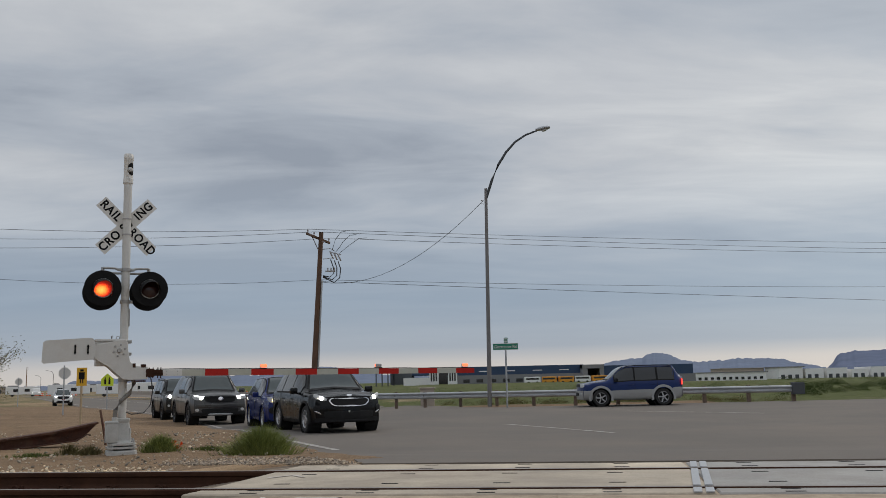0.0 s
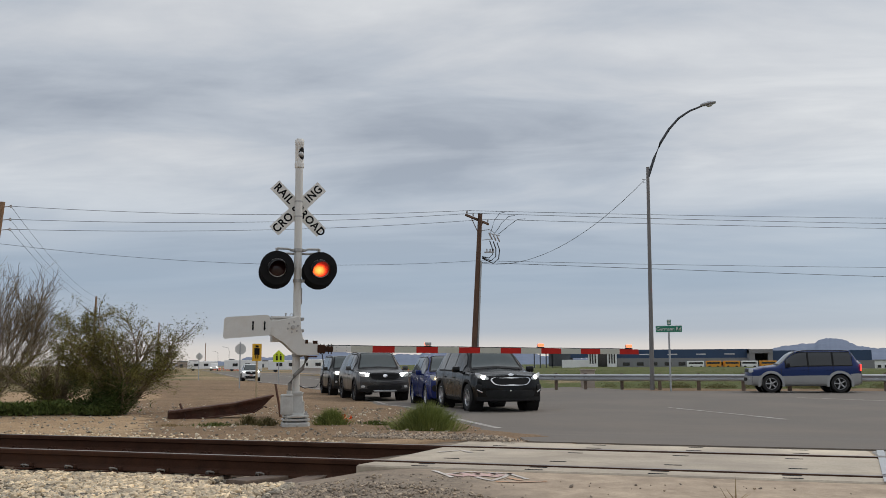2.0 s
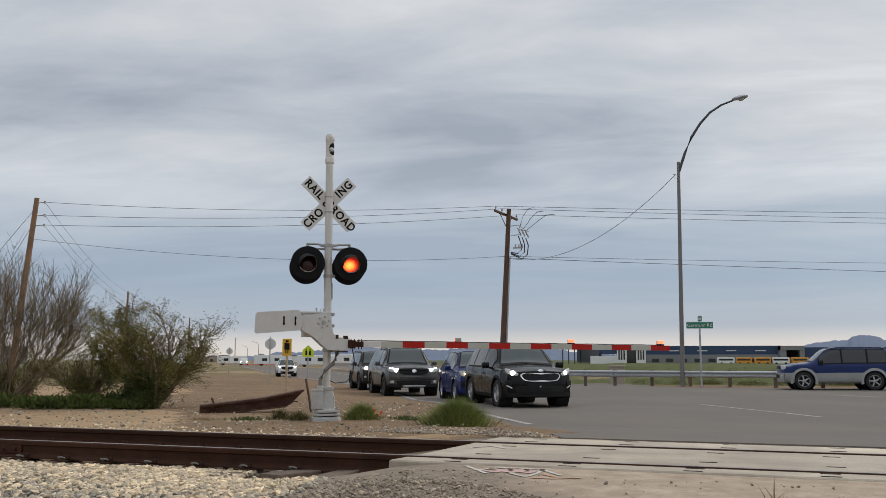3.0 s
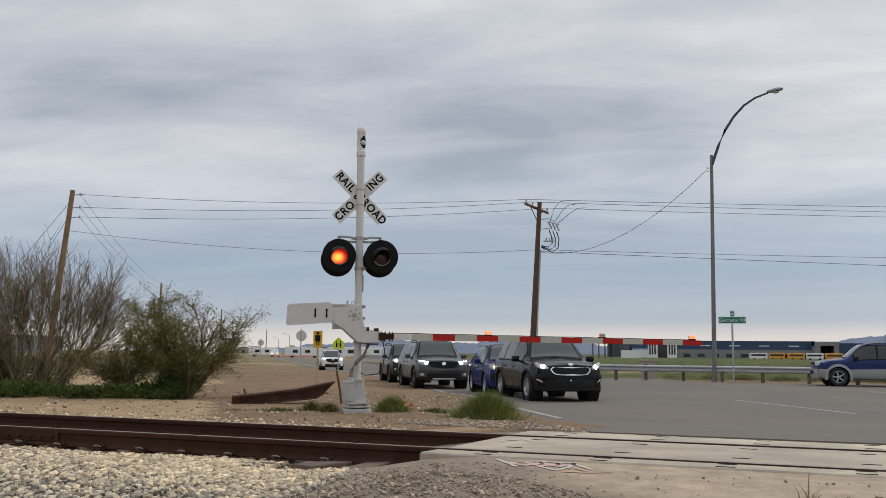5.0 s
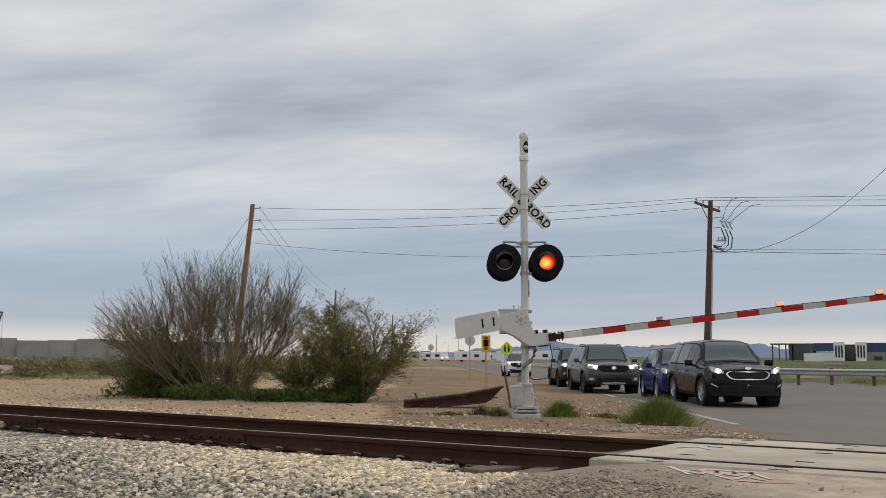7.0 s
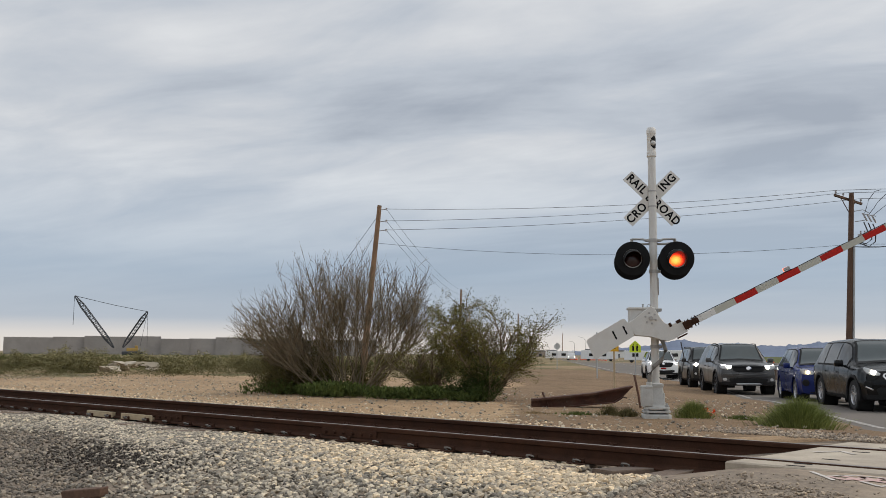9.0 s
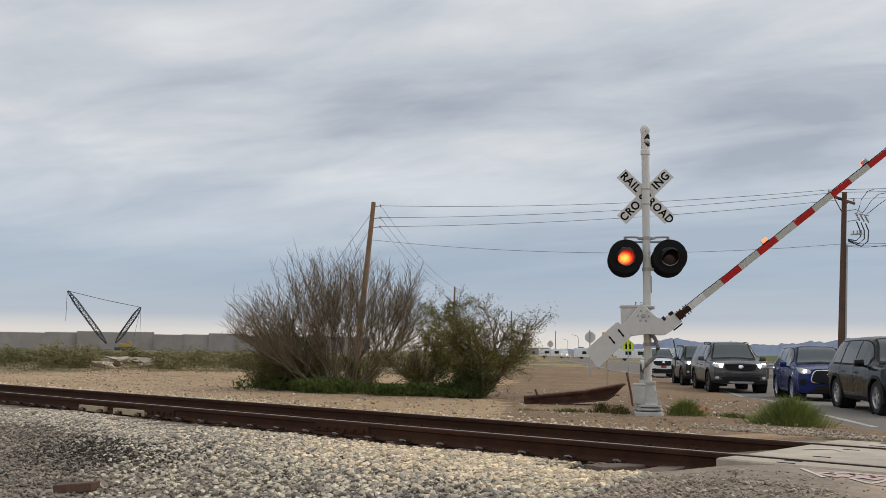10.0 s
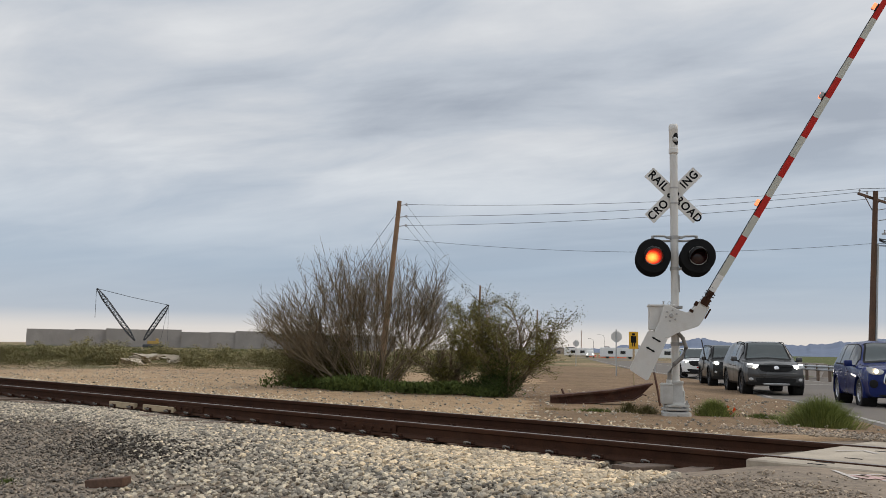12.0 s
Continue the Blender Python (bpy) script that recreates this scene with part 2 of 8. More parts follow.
M = {
    "soil": ground_material(),
    "verge": ground_material("brown_verge_dirt", (0.12, 0.105, 0.055), (0.60, 0.72), (0.74, 0.66, 0.56)),
    "field": ground_material("green_field_soil", (0.085, 0.10, 0.03), (0.30, 0.42), (1.0, 0.97, 0.84)),
    "scrubland": ground_material("scrubland_soil", (0.13, 0.125, 0.065), (0.42, 0.55), (1.1, 1.03, 0.88)),
    "asphalt": material("worn_asphalt", (0.148, 0.130, 0.112), 0.9, vary=0.2, scale=0.5, fine=55, bump=0.25, dirt=(0.235, 0.195, 0.158), dirt_amount=0.45, dirt_scale=0.16, spec=0.25, space="World"),
    "gravel": material("packed_gravel", (0.23, 0.185, 0.14), 0.95, vary=0.45, scale=9, fine=45, bump=0.8, spec=0.2, space="World", dirt=(0.30, 0.23, 0.17), dirt_amount=0.5, dirt_scale=0.8),
    "ballast": material("pale_ballast_stone", (0.44, 0.39, 0.315), 0.9, vary=0.25, scale=5, fine=40, bump=0.3, spec=0.3, island=0.75),
    "ballast_dark": material("grey_ballast_stone", (0.24, 0.21, 0.175), 0.9, vary=0.35, scale=5, fine=40, bump=0.3, spec=0.3, island=0.7),
    "ballast_cream": material("cream_ballast_stone", (0.66, 0.54, 0.385), 0.9, vary=0.22, scale=5, fine=40, bump=0.3, spec=0.3, island=0.5),
    "soot": material("sooty_dark_gravel", (0.060, 0.050, 0.042), 0.9, vary=0.4, scale=9, fine=40, bump=0.3, spec=0.2, island=0.6),
    "apron_stone": material("brown_grey_gravel_stone", (0.36, 0.295, 0.23), 0.9, vary=0.3, scale=5, fine=40, bump=0.3, spec=0.3, island=0.55),
    "concrete": material("worn_concrete", (0.53, 0.452, 0.345), 0.85, vary=0.24, scale=1.6, fine=50, bump=0.2, dirt=(0.25, 0.205, 0.16), dirt_amount=0.7, dirt_scale=1.1, per_piece=0.08),
    "concrete_grey": material("grey_worn_concrete", (0.33, 0.315, 0.29), 0.85, vary=0.24, scale=1.6, fine=50, bump=0.2, dirt=(0.20, 0.175, 0.15), dirt_amount=0.6, dirt_scale=1.1, per_piece=0.1),
    "concrete_wall": material("grey_concrete_wall", (0.29, 0.27, 0.255), 0.9, vary=0.12, scale=0.2, fine=3, bump=0.1, dirt=(0.17, 0.16, 0.155), dirt_amount=0.5, dirt_scale=0.1, per_piece=0.1),
    "rail": material("rusty_rail_steel", (0.050, 0.023, 0.014), 0.85, metal=0.0, vary=0.35, scale=7, fine=70, bump=0.15, dirt=(0.085, 0.047, 0.03), dirt_amount=0.35, spec=0.12),
    "railhead": material("polished_rail_top", (0.26, 0.22, 0.19), 0.45, metal=0.8, vary=0.15, scale=3, fine=60, bump=0.03),
    "tie": material("weathered_timber_tie", (0.135, 0.097, 0.072), 0.9, vary=0.4, scale=4, fine=40, bump=0.5, per_piece=0.25),
    "mast": material("silver_painted_steel", (0.60, 0.585, 0.55), 0.5, metal=0.15, vary=0.08, scale=3, fine=50, bump=0.05, dirt=(0.42, 0.36, 0.30), dirt_amount=0.35, dirt_scale=3),
    "cast": material("grey_cast_metal", (0.40, 0.395, 0.38), 0.6, metal=0.3, vary=0.15, scale=6, fine=60, bump=0.15, dirt=(0.25, 0.20, 0.16), dirt_amount=0.35, dirt_scale=4),
    "casting": material("pale_grey_painted_casting", (0.47, 0.465, 0.44), 0.65, metal=0.1, vary=0.15, scale=5, fine=50, bump=0.15, dirt=(0.25, 0.21, 0.17), dirt_amount=0.4, dirt_scale=4),
    "hose": material("grey_brown_rubber_hose", (0.20, 0.185, 0.165), 0.7, vary=0.2, scale=6, fine=60, bump=0.1),
    "lamp_steel": material("dull_weathered_lamp_steel", (0.20, 0.19, 0.185), 0.6, metal=0.3, vary=0.15, scale=2, fine=30, bump=0.05, dirt=(0.13, 0.11, 0.10), dirt_amount=0.4, dirt_scale=1),
    "galv": material("galvanised_steel", (0.42, 0.43, 0.44), 0.45, metal=0.6, vary=0.15, scale=5, fine=30, bump=0.05, dirt=(0.30, 0.26, 0.23), dirt_amount=0.3, dirt_scale=1),
    "black": material("matt_black_paint", (0.005, 0.005, 0.0055), 0.75, vary=0.2, scale=4, fine=40, bump=0.05, spec=0.25),
    "white": material("white_reflective_sheet", (0.68, 0.66, 0.62), 0.5, vary=0.05, scale=3, fine=40, bump=0.02, dirt=(0.5, 0.47, 0.42), dirt_amount=0.3, dirt_scale=2.5),
    "arm_white": material("greyish_white_reflective_band", (0.47, 0.46, 0.39), 0.45, vary=0.06, scale=6, fine=60, bump=0.02, dirt=(0.33, 0.31, 0.25), dirt_amount=0.35, dirt_scale=3),
    "arm_red": material("red_reflective_band", (0.44, 0.022, 0.016), 0.55, vary=0.15, scale=6, fine=60, bump=0.02, spec=0.15),
    "green_sign": material("green_sign_sheet", (0.015, 0.19, 0.115), 0.45, vary=0.05, scale=3, fine=40, bump=0.0),
    "yellow_sign": material("yellow_sign_sheet", (0.72, 0.40, 0.02), 0.5, vary=0.06, scale=3, fine=40, bump=0.0),
    "lime_sign": material("fluorescent_lime_sign_sheet", (0.60, 0.72, 0.03), 0.5, vary=0.06, scale=3, fine=40, bump=0.0),
    "sign_back": material("bare_aluminium_sign_back", (0.62, 0.62, 0.60), 0.6, metal=0.1, vary=0.08, scale=3, fine=40, bump=0.0),
    "pole_wood": material("brown_creosoted_pole_wood", (0.115, 0.063, 0.04), 0.9, vary=0.35, scale=2, fine=30, bump=0.5),
    "pole_wood_light": material("weathered_tan_pole_wood", (0.24, 0.145, 0.085), 0.9, vary=0.3, scale=2, fine=30, bump=0.5),
    "wire": material("black_cable", (0.03, 0.03, 0.033), 0.6, vary=0.1, bump=0),
    "porcelain": material("grey_porcelain", (0.35, 0.33, 0.33), 0.3, vary=0.1, bump=0),
    "bark": material("grey_brown_twig_bark", (0.205, 0.163, 0.112), 0.9, vary=0.3, scale=8, fine=60, bump=0.2, island=0.35, spec=0.12),
    "leaf": material("dusty_green_leaf", (0.175, 0.160, 0.052), 0.8, vary=0.3, scale=1.2, fine=12, bump=0, island=0.5, spec=0.12),
    "leaf_dark": material("dark_green_leaf", (0.058, 0.082, 0.024), 0.8, vary=0.3, scale=1.2, fine=12, bump=0, island=0.45, spec=0.12),
    "leaf_olive": material("olive_brown_leaf", (0.125, 0.110, 0.042), 0.85, vary=0.35, scale=1.0, fine=12, bump=0, island=0.5, spec=0.12),
    "grass": material("green_grass_blade", (0.225, 0.262, 0.085), 0.8, vary=0.35, scale=3, fine=20, bump=0, island=0.5, spec=0.12),
    "weed": material("bright_green_weed", (0.098, 0.128, 0.038), 0.8, vary=0.3, scale=1.5, fine=20, bump=0, island=0.45, spec=0.12),
    "sage": material("pale_sage_leaf", (0.27, 0.245, 0.125), 0.9, vary=0.3, scale=0.6, fine=8, bump=0, island=0.45, spec=0.12),
    "scrub": material("pale_sage_scrub", (0.135, 0.122, 0.058), 0.9, vary=0.3, scale=0.6, fine=8, bump=0, island=0.45, spec=0.12),
    "drygrass": material("dry_straw_blade", (0.33, 0.25, 0.14), 0.8, vary=0.3, scale=3, fine=20, bump=0, island=0.4, spec=0.12),
    "rust": material("flaking_rusty_iron", (0.075, 0.030, 0.018), 0.9, metal=0.0, vary=0.45, scale=5, fine=40, bump=0.5, dirt=(0.19, 0.12, 0.08), dirt_amount=0.4, dirt_scale=3),
    "line": material("worn_white_road_paint", (0.52, 0.50, 0.46), 0.8, vary=0.15, scale=2, fine=30, bump=0.1, dirt=(0.24, 0.21, 0.185), dirt_amount=0.9, dirt_scale=2.2, space="World"),
    # the haze of distance is mixed into these two rock colours
    "mountain": material("blue_haze_tinted_mountain_rock", (0.18, 0.21, 0.275), 1.0, vary=0.12, scale=0.006, fine=0.03, bump=0, spec=0.0),
    "mountain_near": material("violet_haze_tinted_mesa_rock", (0.145, 0.168, 0.235), 1.0, vary=0.15, scale=0.006, fine=0.03, bump=0, spec=0.0),
    "blue_clad": material("dark_blue_metal_cladding", (0.022, 0.05, 0.105), 0.6, vary=0.12, scale=0.1, fine=2, bump=0.02),
    "grey_clad": material("mid_grey_cladding", (0.21, 0.21, 0.215), 0.7, vary=0.12, scale=0.1, fine=2, bump=0.02),
    "dark_clad": material("charcoal_cladding", (0.06, 0.065, 0.072), 0.7, vary=0.12, scale=0.1, fine=2, bump=0.02),
    "white_clad": material("white_render", (0.78, 0.77, 0.75), 0.7, vary=0.08, scale=0.1, fine=2, bump=0.02),
    "tan_clad": material("tan_render", (0.36, 0.30, 0.25), 0.8, vary=0.1, scale=0.1, fine=2, bump=0.02),
    "dark_glass": material("dark_window_glass", (0.012, 0.015, 0.018), 0.06, vary=0.1, bump=0, spec=0.6),
    "car_glass": material("tinted_car_glass", (0.036, 0.046, 0.042), 0.02, vary=0.1, bump=0, spec=0.75),
    "tyre": material("black_rubber", (0.018, 0.017, 0.017), 0.85, vary=0.25, scale=6, fine=50, bump=0.2, dirt=(0.05, 0.042, 0.035), dirt_amount=0.2, dirt_scale=5),
    "plastic": material("black_plastic_trim", (0.010, 0.010, 0.0105), 0.65, vary=0.2, scale=5, fine=60, bump=0.08, dirt=(0.03, 0.027, 0.024), dirt_amount=0.2, dirt_scale=2, spec=0.25),
    "well": material("black_wheel_liner", (0.008, 0.008, 0.008), 0.95, vary=0.1, bump=0),
    "chrome": material("chrome_trim", (0.72, 0.72, 0.73), 0.12, metal=1.0, vary=0.04, bump=0),
    "alloy": material("silver_alloy_wheel", (0.46, 0.46, 0.47), 0.32, metal=0.6, vary=0.1, scale=6, fine=40, bump=0.02),
    "alloy_dark": material("dark_grey_alloy_wheel", (0.05, 0.05, 0.053), 0.35, metal=0.8, vary=0.1, scale=6, fine=40, bump=0.02),
    "lens_clear": material("clear_headlamp_lens", (0.52, 0.53, 0.53), 0.12, metal=0.1, vary=0.15, bump=0),
    "lens_red": material("red_tail_lamp_lens", (0.32, 0.012, 0.01), 0.15, vary=0.1, bump=0),
    "signal_dark": material("unlit_dark_red_lens", (0.035, 0.012, 0.012), 0.18, vary=0.1, bump=0),
    "orange": material("orange_plastic_sheet", (0.85, 0.10, 0.015), 0.5, vary=0.12, scale=8, fine=50, bump=0.05),
    "spray_white": material("white_survey_spray_paint", (0.58, 0.53, 0.48), 0.9, vary=0.2, bump=0.1, space="World", dirt=(0.34, 0.28, 0.22), dirt_amount=0.6, dirt_scale=9),
    "spray_pink": material("pink_survey_spray_paint", (0.62, 0.38, 0.34), 0.9, vary=0.1, bump=0.1, space="World", dirt=(0.40, 0.32, 0.28), dirt_amount=0.8, dirt_scale=9),
    "spray_orange": material("orange_survey_spray_paint", (0.66, 0.33, 0.16), 0.9, vary=0.1, bump=0.1, space="World", dirt=(0.36, 0.29, 0.24), dirt_amount=0.8, dirt_scale=9),
    "cream": material("cream_paint", (0.46, 0.36, 0.23), 0.7, vary=0.12, scale=4, fine=30, bump=0.1, dirt=(0.2, 0.13, 0.08), dirt_amount=0.5, dirt_scale=4),
    "bus": material("orange_yellow_bus_paint", (0.70, 0.30, 0.03), 0.5, vary=0.08, bump=0),
    "crane_yellow": material("faded_yellow_paint", (0.42, 0.27, 0.07), 0.6, vary=0.12, bump=0.02),
    "crane_steel": material("dark_lattice_steel", (0.055, 0.06, 0.07), 0.6, metal=0.3, vary=0.15, bump=0),
    "head_glow": glow_material("lit_white_headlamp", (1.0, 0.93, 0.80), 14.0),
    "amber_glow": glow_material("lit_warm_headlamp", (1.0, 0.72, 0.38), 20.0),
    "drl": glow_material("lit_daytime_strip", (0.95, 0.97, 1.0), 6.0),
    "red_glow": signal_glow("lit_red_signal_lens"),
    "arm_glow": glow_material("lit_orange_gate_lamp", (1.0, 0.15, 0.06), 2.4),
    "tail_glow": glow_material("lit_red_tail_lamp", (1.0, 0.03, 0.02), 3.0),
}
PAINT = {}


def paint(name, base, metal=0.4, rough=0.28, dust=0.18, coat=0.35):
    PAINT[name] = material(name, base, rough, metal=metal, vary=0.05, scale=1.5, fine=90, bump=0.0, coat=coat, spec=0.12, dirt=tuple(0.7 * c + 0.006 for c in base), dirt_amount=dust * 0.5, dirt_scale=1.2)
    return PAINT[name]


# ---- mesh helpers ----


def finish(bm, name, mat, smooth=False):
    me = bpy.data.meshes.new(name)
    bmesh.ops.recalc_face_normals(bm, faces=bm.faces)
    bm.to_mesh(me)
    bm.free()
    me.materials.append(mat)
    if smooth:
        me.shade_smooth()
        me.set_sharp_from_angle(angle=radians(38))
    return me


def part(name, bm, mat, parent, label="", smooth=False):
    ob = new(name, finish(bm, name, mat, smooth))
    ob.parent = parent
    if label:
        ob["label"] = label
    return ob


def thing(name, bm=None, mat=None, label="", category="", group="", kind="", at=None, smooth=False):
    ob = new(name, finish(bm, name, mat, smooth) if bm else None)
    if at is not None:
        ob.matrix_basis = at
    if bm is None:
        ob.empty_display_size = 0.2
    return tagged(ob, label, category, group, kind)


def box(bm, lo, hi, bevel=0.0, m=None):
    c = [(a + b) / 2 for a, b in zip(lo, hi)]
    s = [abs(b - a) for a, b in zip(lo, hi)]
    r = bmesh.ops.create_cube(bm, size=1.0)
    bmesh.ops.scale(bm, vec=s, verts=r["verts"])
    bmesh.ops.translate(bm, vec=c, verts=r["verts"])
    vs = r["verts"]
    if bevel:
        edges = list({e for v in vs for e in v.link_edges})
        g = bmesh.ops.bevel(bm, geom=edges, offset=bevel, segments=2, affect="EDGES", profile=0.6)
        vs = list({v for f in g["faces"] for v in f.verts} | {v for v in vs if v.is_valid})
    if m is not None:
        bmesh.ops.transform(bm, matrix=m, verts=vs)
    return vs


def tube(bm, points, radii, sides=8, caps=True):
    """A tapered tube along points."""
    pts = [Vector(p) for p in points]
    rings = []
    for i, p in enumerate(pts):
        t = (pts[min(i + 1, len(pts) - 1)] - pts[max(i - 1, 0)]).normalized()
        a = Vector((0, 0, 1)) if abs(t.z) < 0.9 else Vector((1, 0, 0))
        u = t.cross(a).normalized()
        v = t.cross(u)
        r = radii[i] if isinstance(radii, (list, tuple)) else radii
        rings.append([bm.verts.new(p + r * (math.cos(k * math.tau / sides) * u + math.sin(k * math.tau / sides) * v)) for k in range(sides)])
    for a, b in zip(rings, rings[1:]):
        for k in range(sides):
            bm.faces.new((a[k], a[(k + 1) % sides], b[(k + 1) % sides], b[k]))
    if caps:
        bm.faces.new(rings[0][::-1])
        bm.faces.new(rings[-1])


def lathe(bm, profile, sides=24, m=None):
    """Profile rows (radius, height) turned about z."""
    rings = []
    for r, h in profile:
        if r < 1e-5:
            rings.append([bm.verts.new((0, 0, h))])
        else:
            rings.append([bm.verts.new((r * math.cos(k * math.tau / sides), r * math.sin(k * math.tau / sides), h)) for k in range(sides)])
    for a, b in zip(rings, rings[1:]):
        for k in range(sides):
            q = (a[k % len(a)], a[(k + 1) % len(a)], b[(k + 1) % len(b)], b[k % len(b)])
            q = list(dict.fromkeys(q))
            if len(q) > 2:
                bm.faces.new(q)
    if m is not None:
        bmesh.ops.transform(bm, matrix=m, verts=[v for ring in rings for v in ring])


def prism(bm, outline, lo, hi, m=None):
    """A flat outline in x, y, raised from z lo to hi."""
    a = [bm.verts.new((x, y, lo)) for x, y in outline]
    b = [bm.verts.new((x, y, hi)) for x, y in outline]
    n = len(outline)
    bm.faces.new(a[::-1])
    bm.faces.new(b)
    for k in range(n):
        bm.faces.new((a[k], a[(k + 1) % n], b[(k + 1) % n], b[k]))
    if m is not None:
        bmesh.ops.transform(bm, matrix=m, verts=a + b)
    return a + b


def smoothstep(a, b, x):
    t = min(max((x - a) / (b - a), 0.0), 1.0)
    return t * t * (3 - 2 * t)


def lettering(name, text, size, mat, parent, m, depth=0.002, spread=1.0, bold=0.028):
    cu = bpy.data.curves.new(name, "FONT")
    cu.offset = size * bold
    cu.body, cu.size, cu.extrude, cu.align_x, cu.align_y, cu.space_character = text, size, depth, "CENTER", "CENTER", spread
    ob = new(name, cu)
    dg = bpy.context.evaluated_depsgraph_get()
    me = bpy.data.meshes.new_from_object(ob.evaluated_get(dg))
    bpy.data.objects.remove(ob)
    me.materials.clear()
    me.materials.append(mat)
    ob = new(name, me)
    ob.parent = parent
    ob.matrix_basis = m
    return ob

# ---- plan ----
# The track runs along TRACK_U; d is the distance across it, positive away from the eye. The road's surface is z = 0.
TRACK_C = Vector((-2.0, 8.62, 0.0))
TRACK_A = radians(-8.7)
TRACK_U = Vector((math.cos(TRACK_A), math.sin(TRACK_A), 0))
TRACK_N = Vector((-math.sin(TRACK_A), math.cos(TRACK_A), 0))
TRACK_M = Matrix.Translation(TRACK_C) @ pose(0, 0, 0, 0, 0, -8.7)
RAIL_TOP = 0.37
ROAD_A = 22.5
ROAD_U = Vector((-math.sin(radians(ROAD_A)), math.cos(radians(ROAD_A)), 0))
ROAD_R = Vector((math.cos(radians(ROAD_A)), math.sin(radians(ROAD_A)), 0))


def sd(x, y):
    p = Vector((x, y, 0)) - TRACK_C
    return p.dot(TRACK_U), p.dot(TRACK_N)


def crossing(s):
    """1 where the road crosses the track, 0 off it."""
    return smoothstep(-1.0, 0.35, s)


def ground_z(x, y):
    s, d = sd(x, y)
    bed = 0.152
    if d < 0:
        off = -0.375 * smoothstep(1.3, 5.5, -d)
    else:
        off = -0.055 * smoothstep(1.6, 6.5, d)
    z = bed + off
    on = RAIL_TOP - 0.02 - (0.35 * smoothstep(1.2, 9.0, d) if d > 0 else 0.62 * smoothstep(1.6, 7.5, -d))
    k = crossing(s + 0.10 * min(d, 0) - 0.25 * max(d, 0) + 0.25 * noise.noise((x * 0.8, y * 0.8, 4.0)))
    if s < 0.5:
        k *= smoothstep(0.72, 1.15, abs(d))
    z = z * (1 - k) + on * k
    z -= 0.08 * smoothstep(14, 40, d)
    z -= 0.30 * smoothstep(32, 75, d) * smoothstep(-5.0, -13.0, x)
    z -= 2.6 * smoothstep(20, 200, x) * smoothstep(60, 300, y)
    far = smoothstep(2.0, 30.0, abs(d))
    z += (noise.noise((x * 0.35, y * 0.35, 3.0)) * 0.035 + noise.noise((x * 1.3, y * 1.3, 7.0)) * 0.012) * (1 - k)
    z += noise.noise((x * 0.04, y * 0.04, 5.0)) * 0.10 * far * (1 - k)
    return z


def road_z(x, y):
    s, d = sd(x, y)
    if d >= 0:
        return (RAIL_TOP - 0.005) * (1 - smoothstep(1.2, 9.0, d)) - 0.12 * smoothstep(15.5, 20.5, d) * smoothstep(-1.0, -4.5, x) - 0.30 * smoothstep(32, 75, d) * smoothstep(-5.0, -13.0, x)
    return RAIL_TOP - 0.01 - 0.55 * smoothstep(1.6, 7.5, -d)


def spaced(lo, hi, near_lo, near_hi, fine, grow):
    k = int((near_hi - near_lo) / fine)
    mid = [near_lo + (near_hi - near_lo) * i / k for i in range(k + 1)]
    left, x, step = [], near_lo, fine
    while x > lo:
        step *= grow
        x -= step
        left.append(max(x, lo))
    right, x, step = [], near_hi, fine
    while x < hi:
        step *= grow
        x += step
        right.append(min(x, hi))
    return left[::-1] + mid + right


def spread_dirt(m):
    """Pale packed dirt over the gravel beside the crossing panels, with a ragged edge."""
    nt = m.node_tree
    b = nt.nodes["Principled BSDF"]
    gravel = b.inputs["Base Color"].links[0].from_socket
    pos = nt.nodes.new("ShaderNodeNewGeometry").outputs["Position"]
    run = []
    for axis in (TRACK_U, TRACK_N):
        n = nt.nodes.new("ShaderNodeVectorMath")
        n.operation = "DOT_PRODUCT"
        nt.links.new(pos, n.inputs[0])
        n.inputs[1].default_value = axis
        run.append(link_math(nt, "SUBTRACT", n.outputs["Value"], TRACK_C.dot(axis)))
    out = link_math(nt, "MAXIMUM", link_math(nt, "SUBTRACT", -1.3, run[1]), 0.0)
    over = link_math(nt, "SUBTRACT", run[0], link_math(nt, "MULTIPLY", out, 1.2))
    ragged = link_math(nt, "MULTIPLY", link_noise(nt, pos, 1.6, 6, 0.65), 1.6)
    fac = link_ramp(nt, link_math(nt, "MULTIPLY", link_math(nt, "ADD", over, ragged), 0.25), [(0.31, (0, 0, 0)), (0.47, (1, 1, 1))])
    dirt = link_ramp(nt, link_noise(nt, pos, 5.0, 6, 0.7), [(0.3, (0.29, 0.225, 0.165)), (0.7, (0.50, 0.395, 0.29))])
    nt.links.new(link_mix(nt, fac, gravel, dirt), b.inputs["Base Color"])


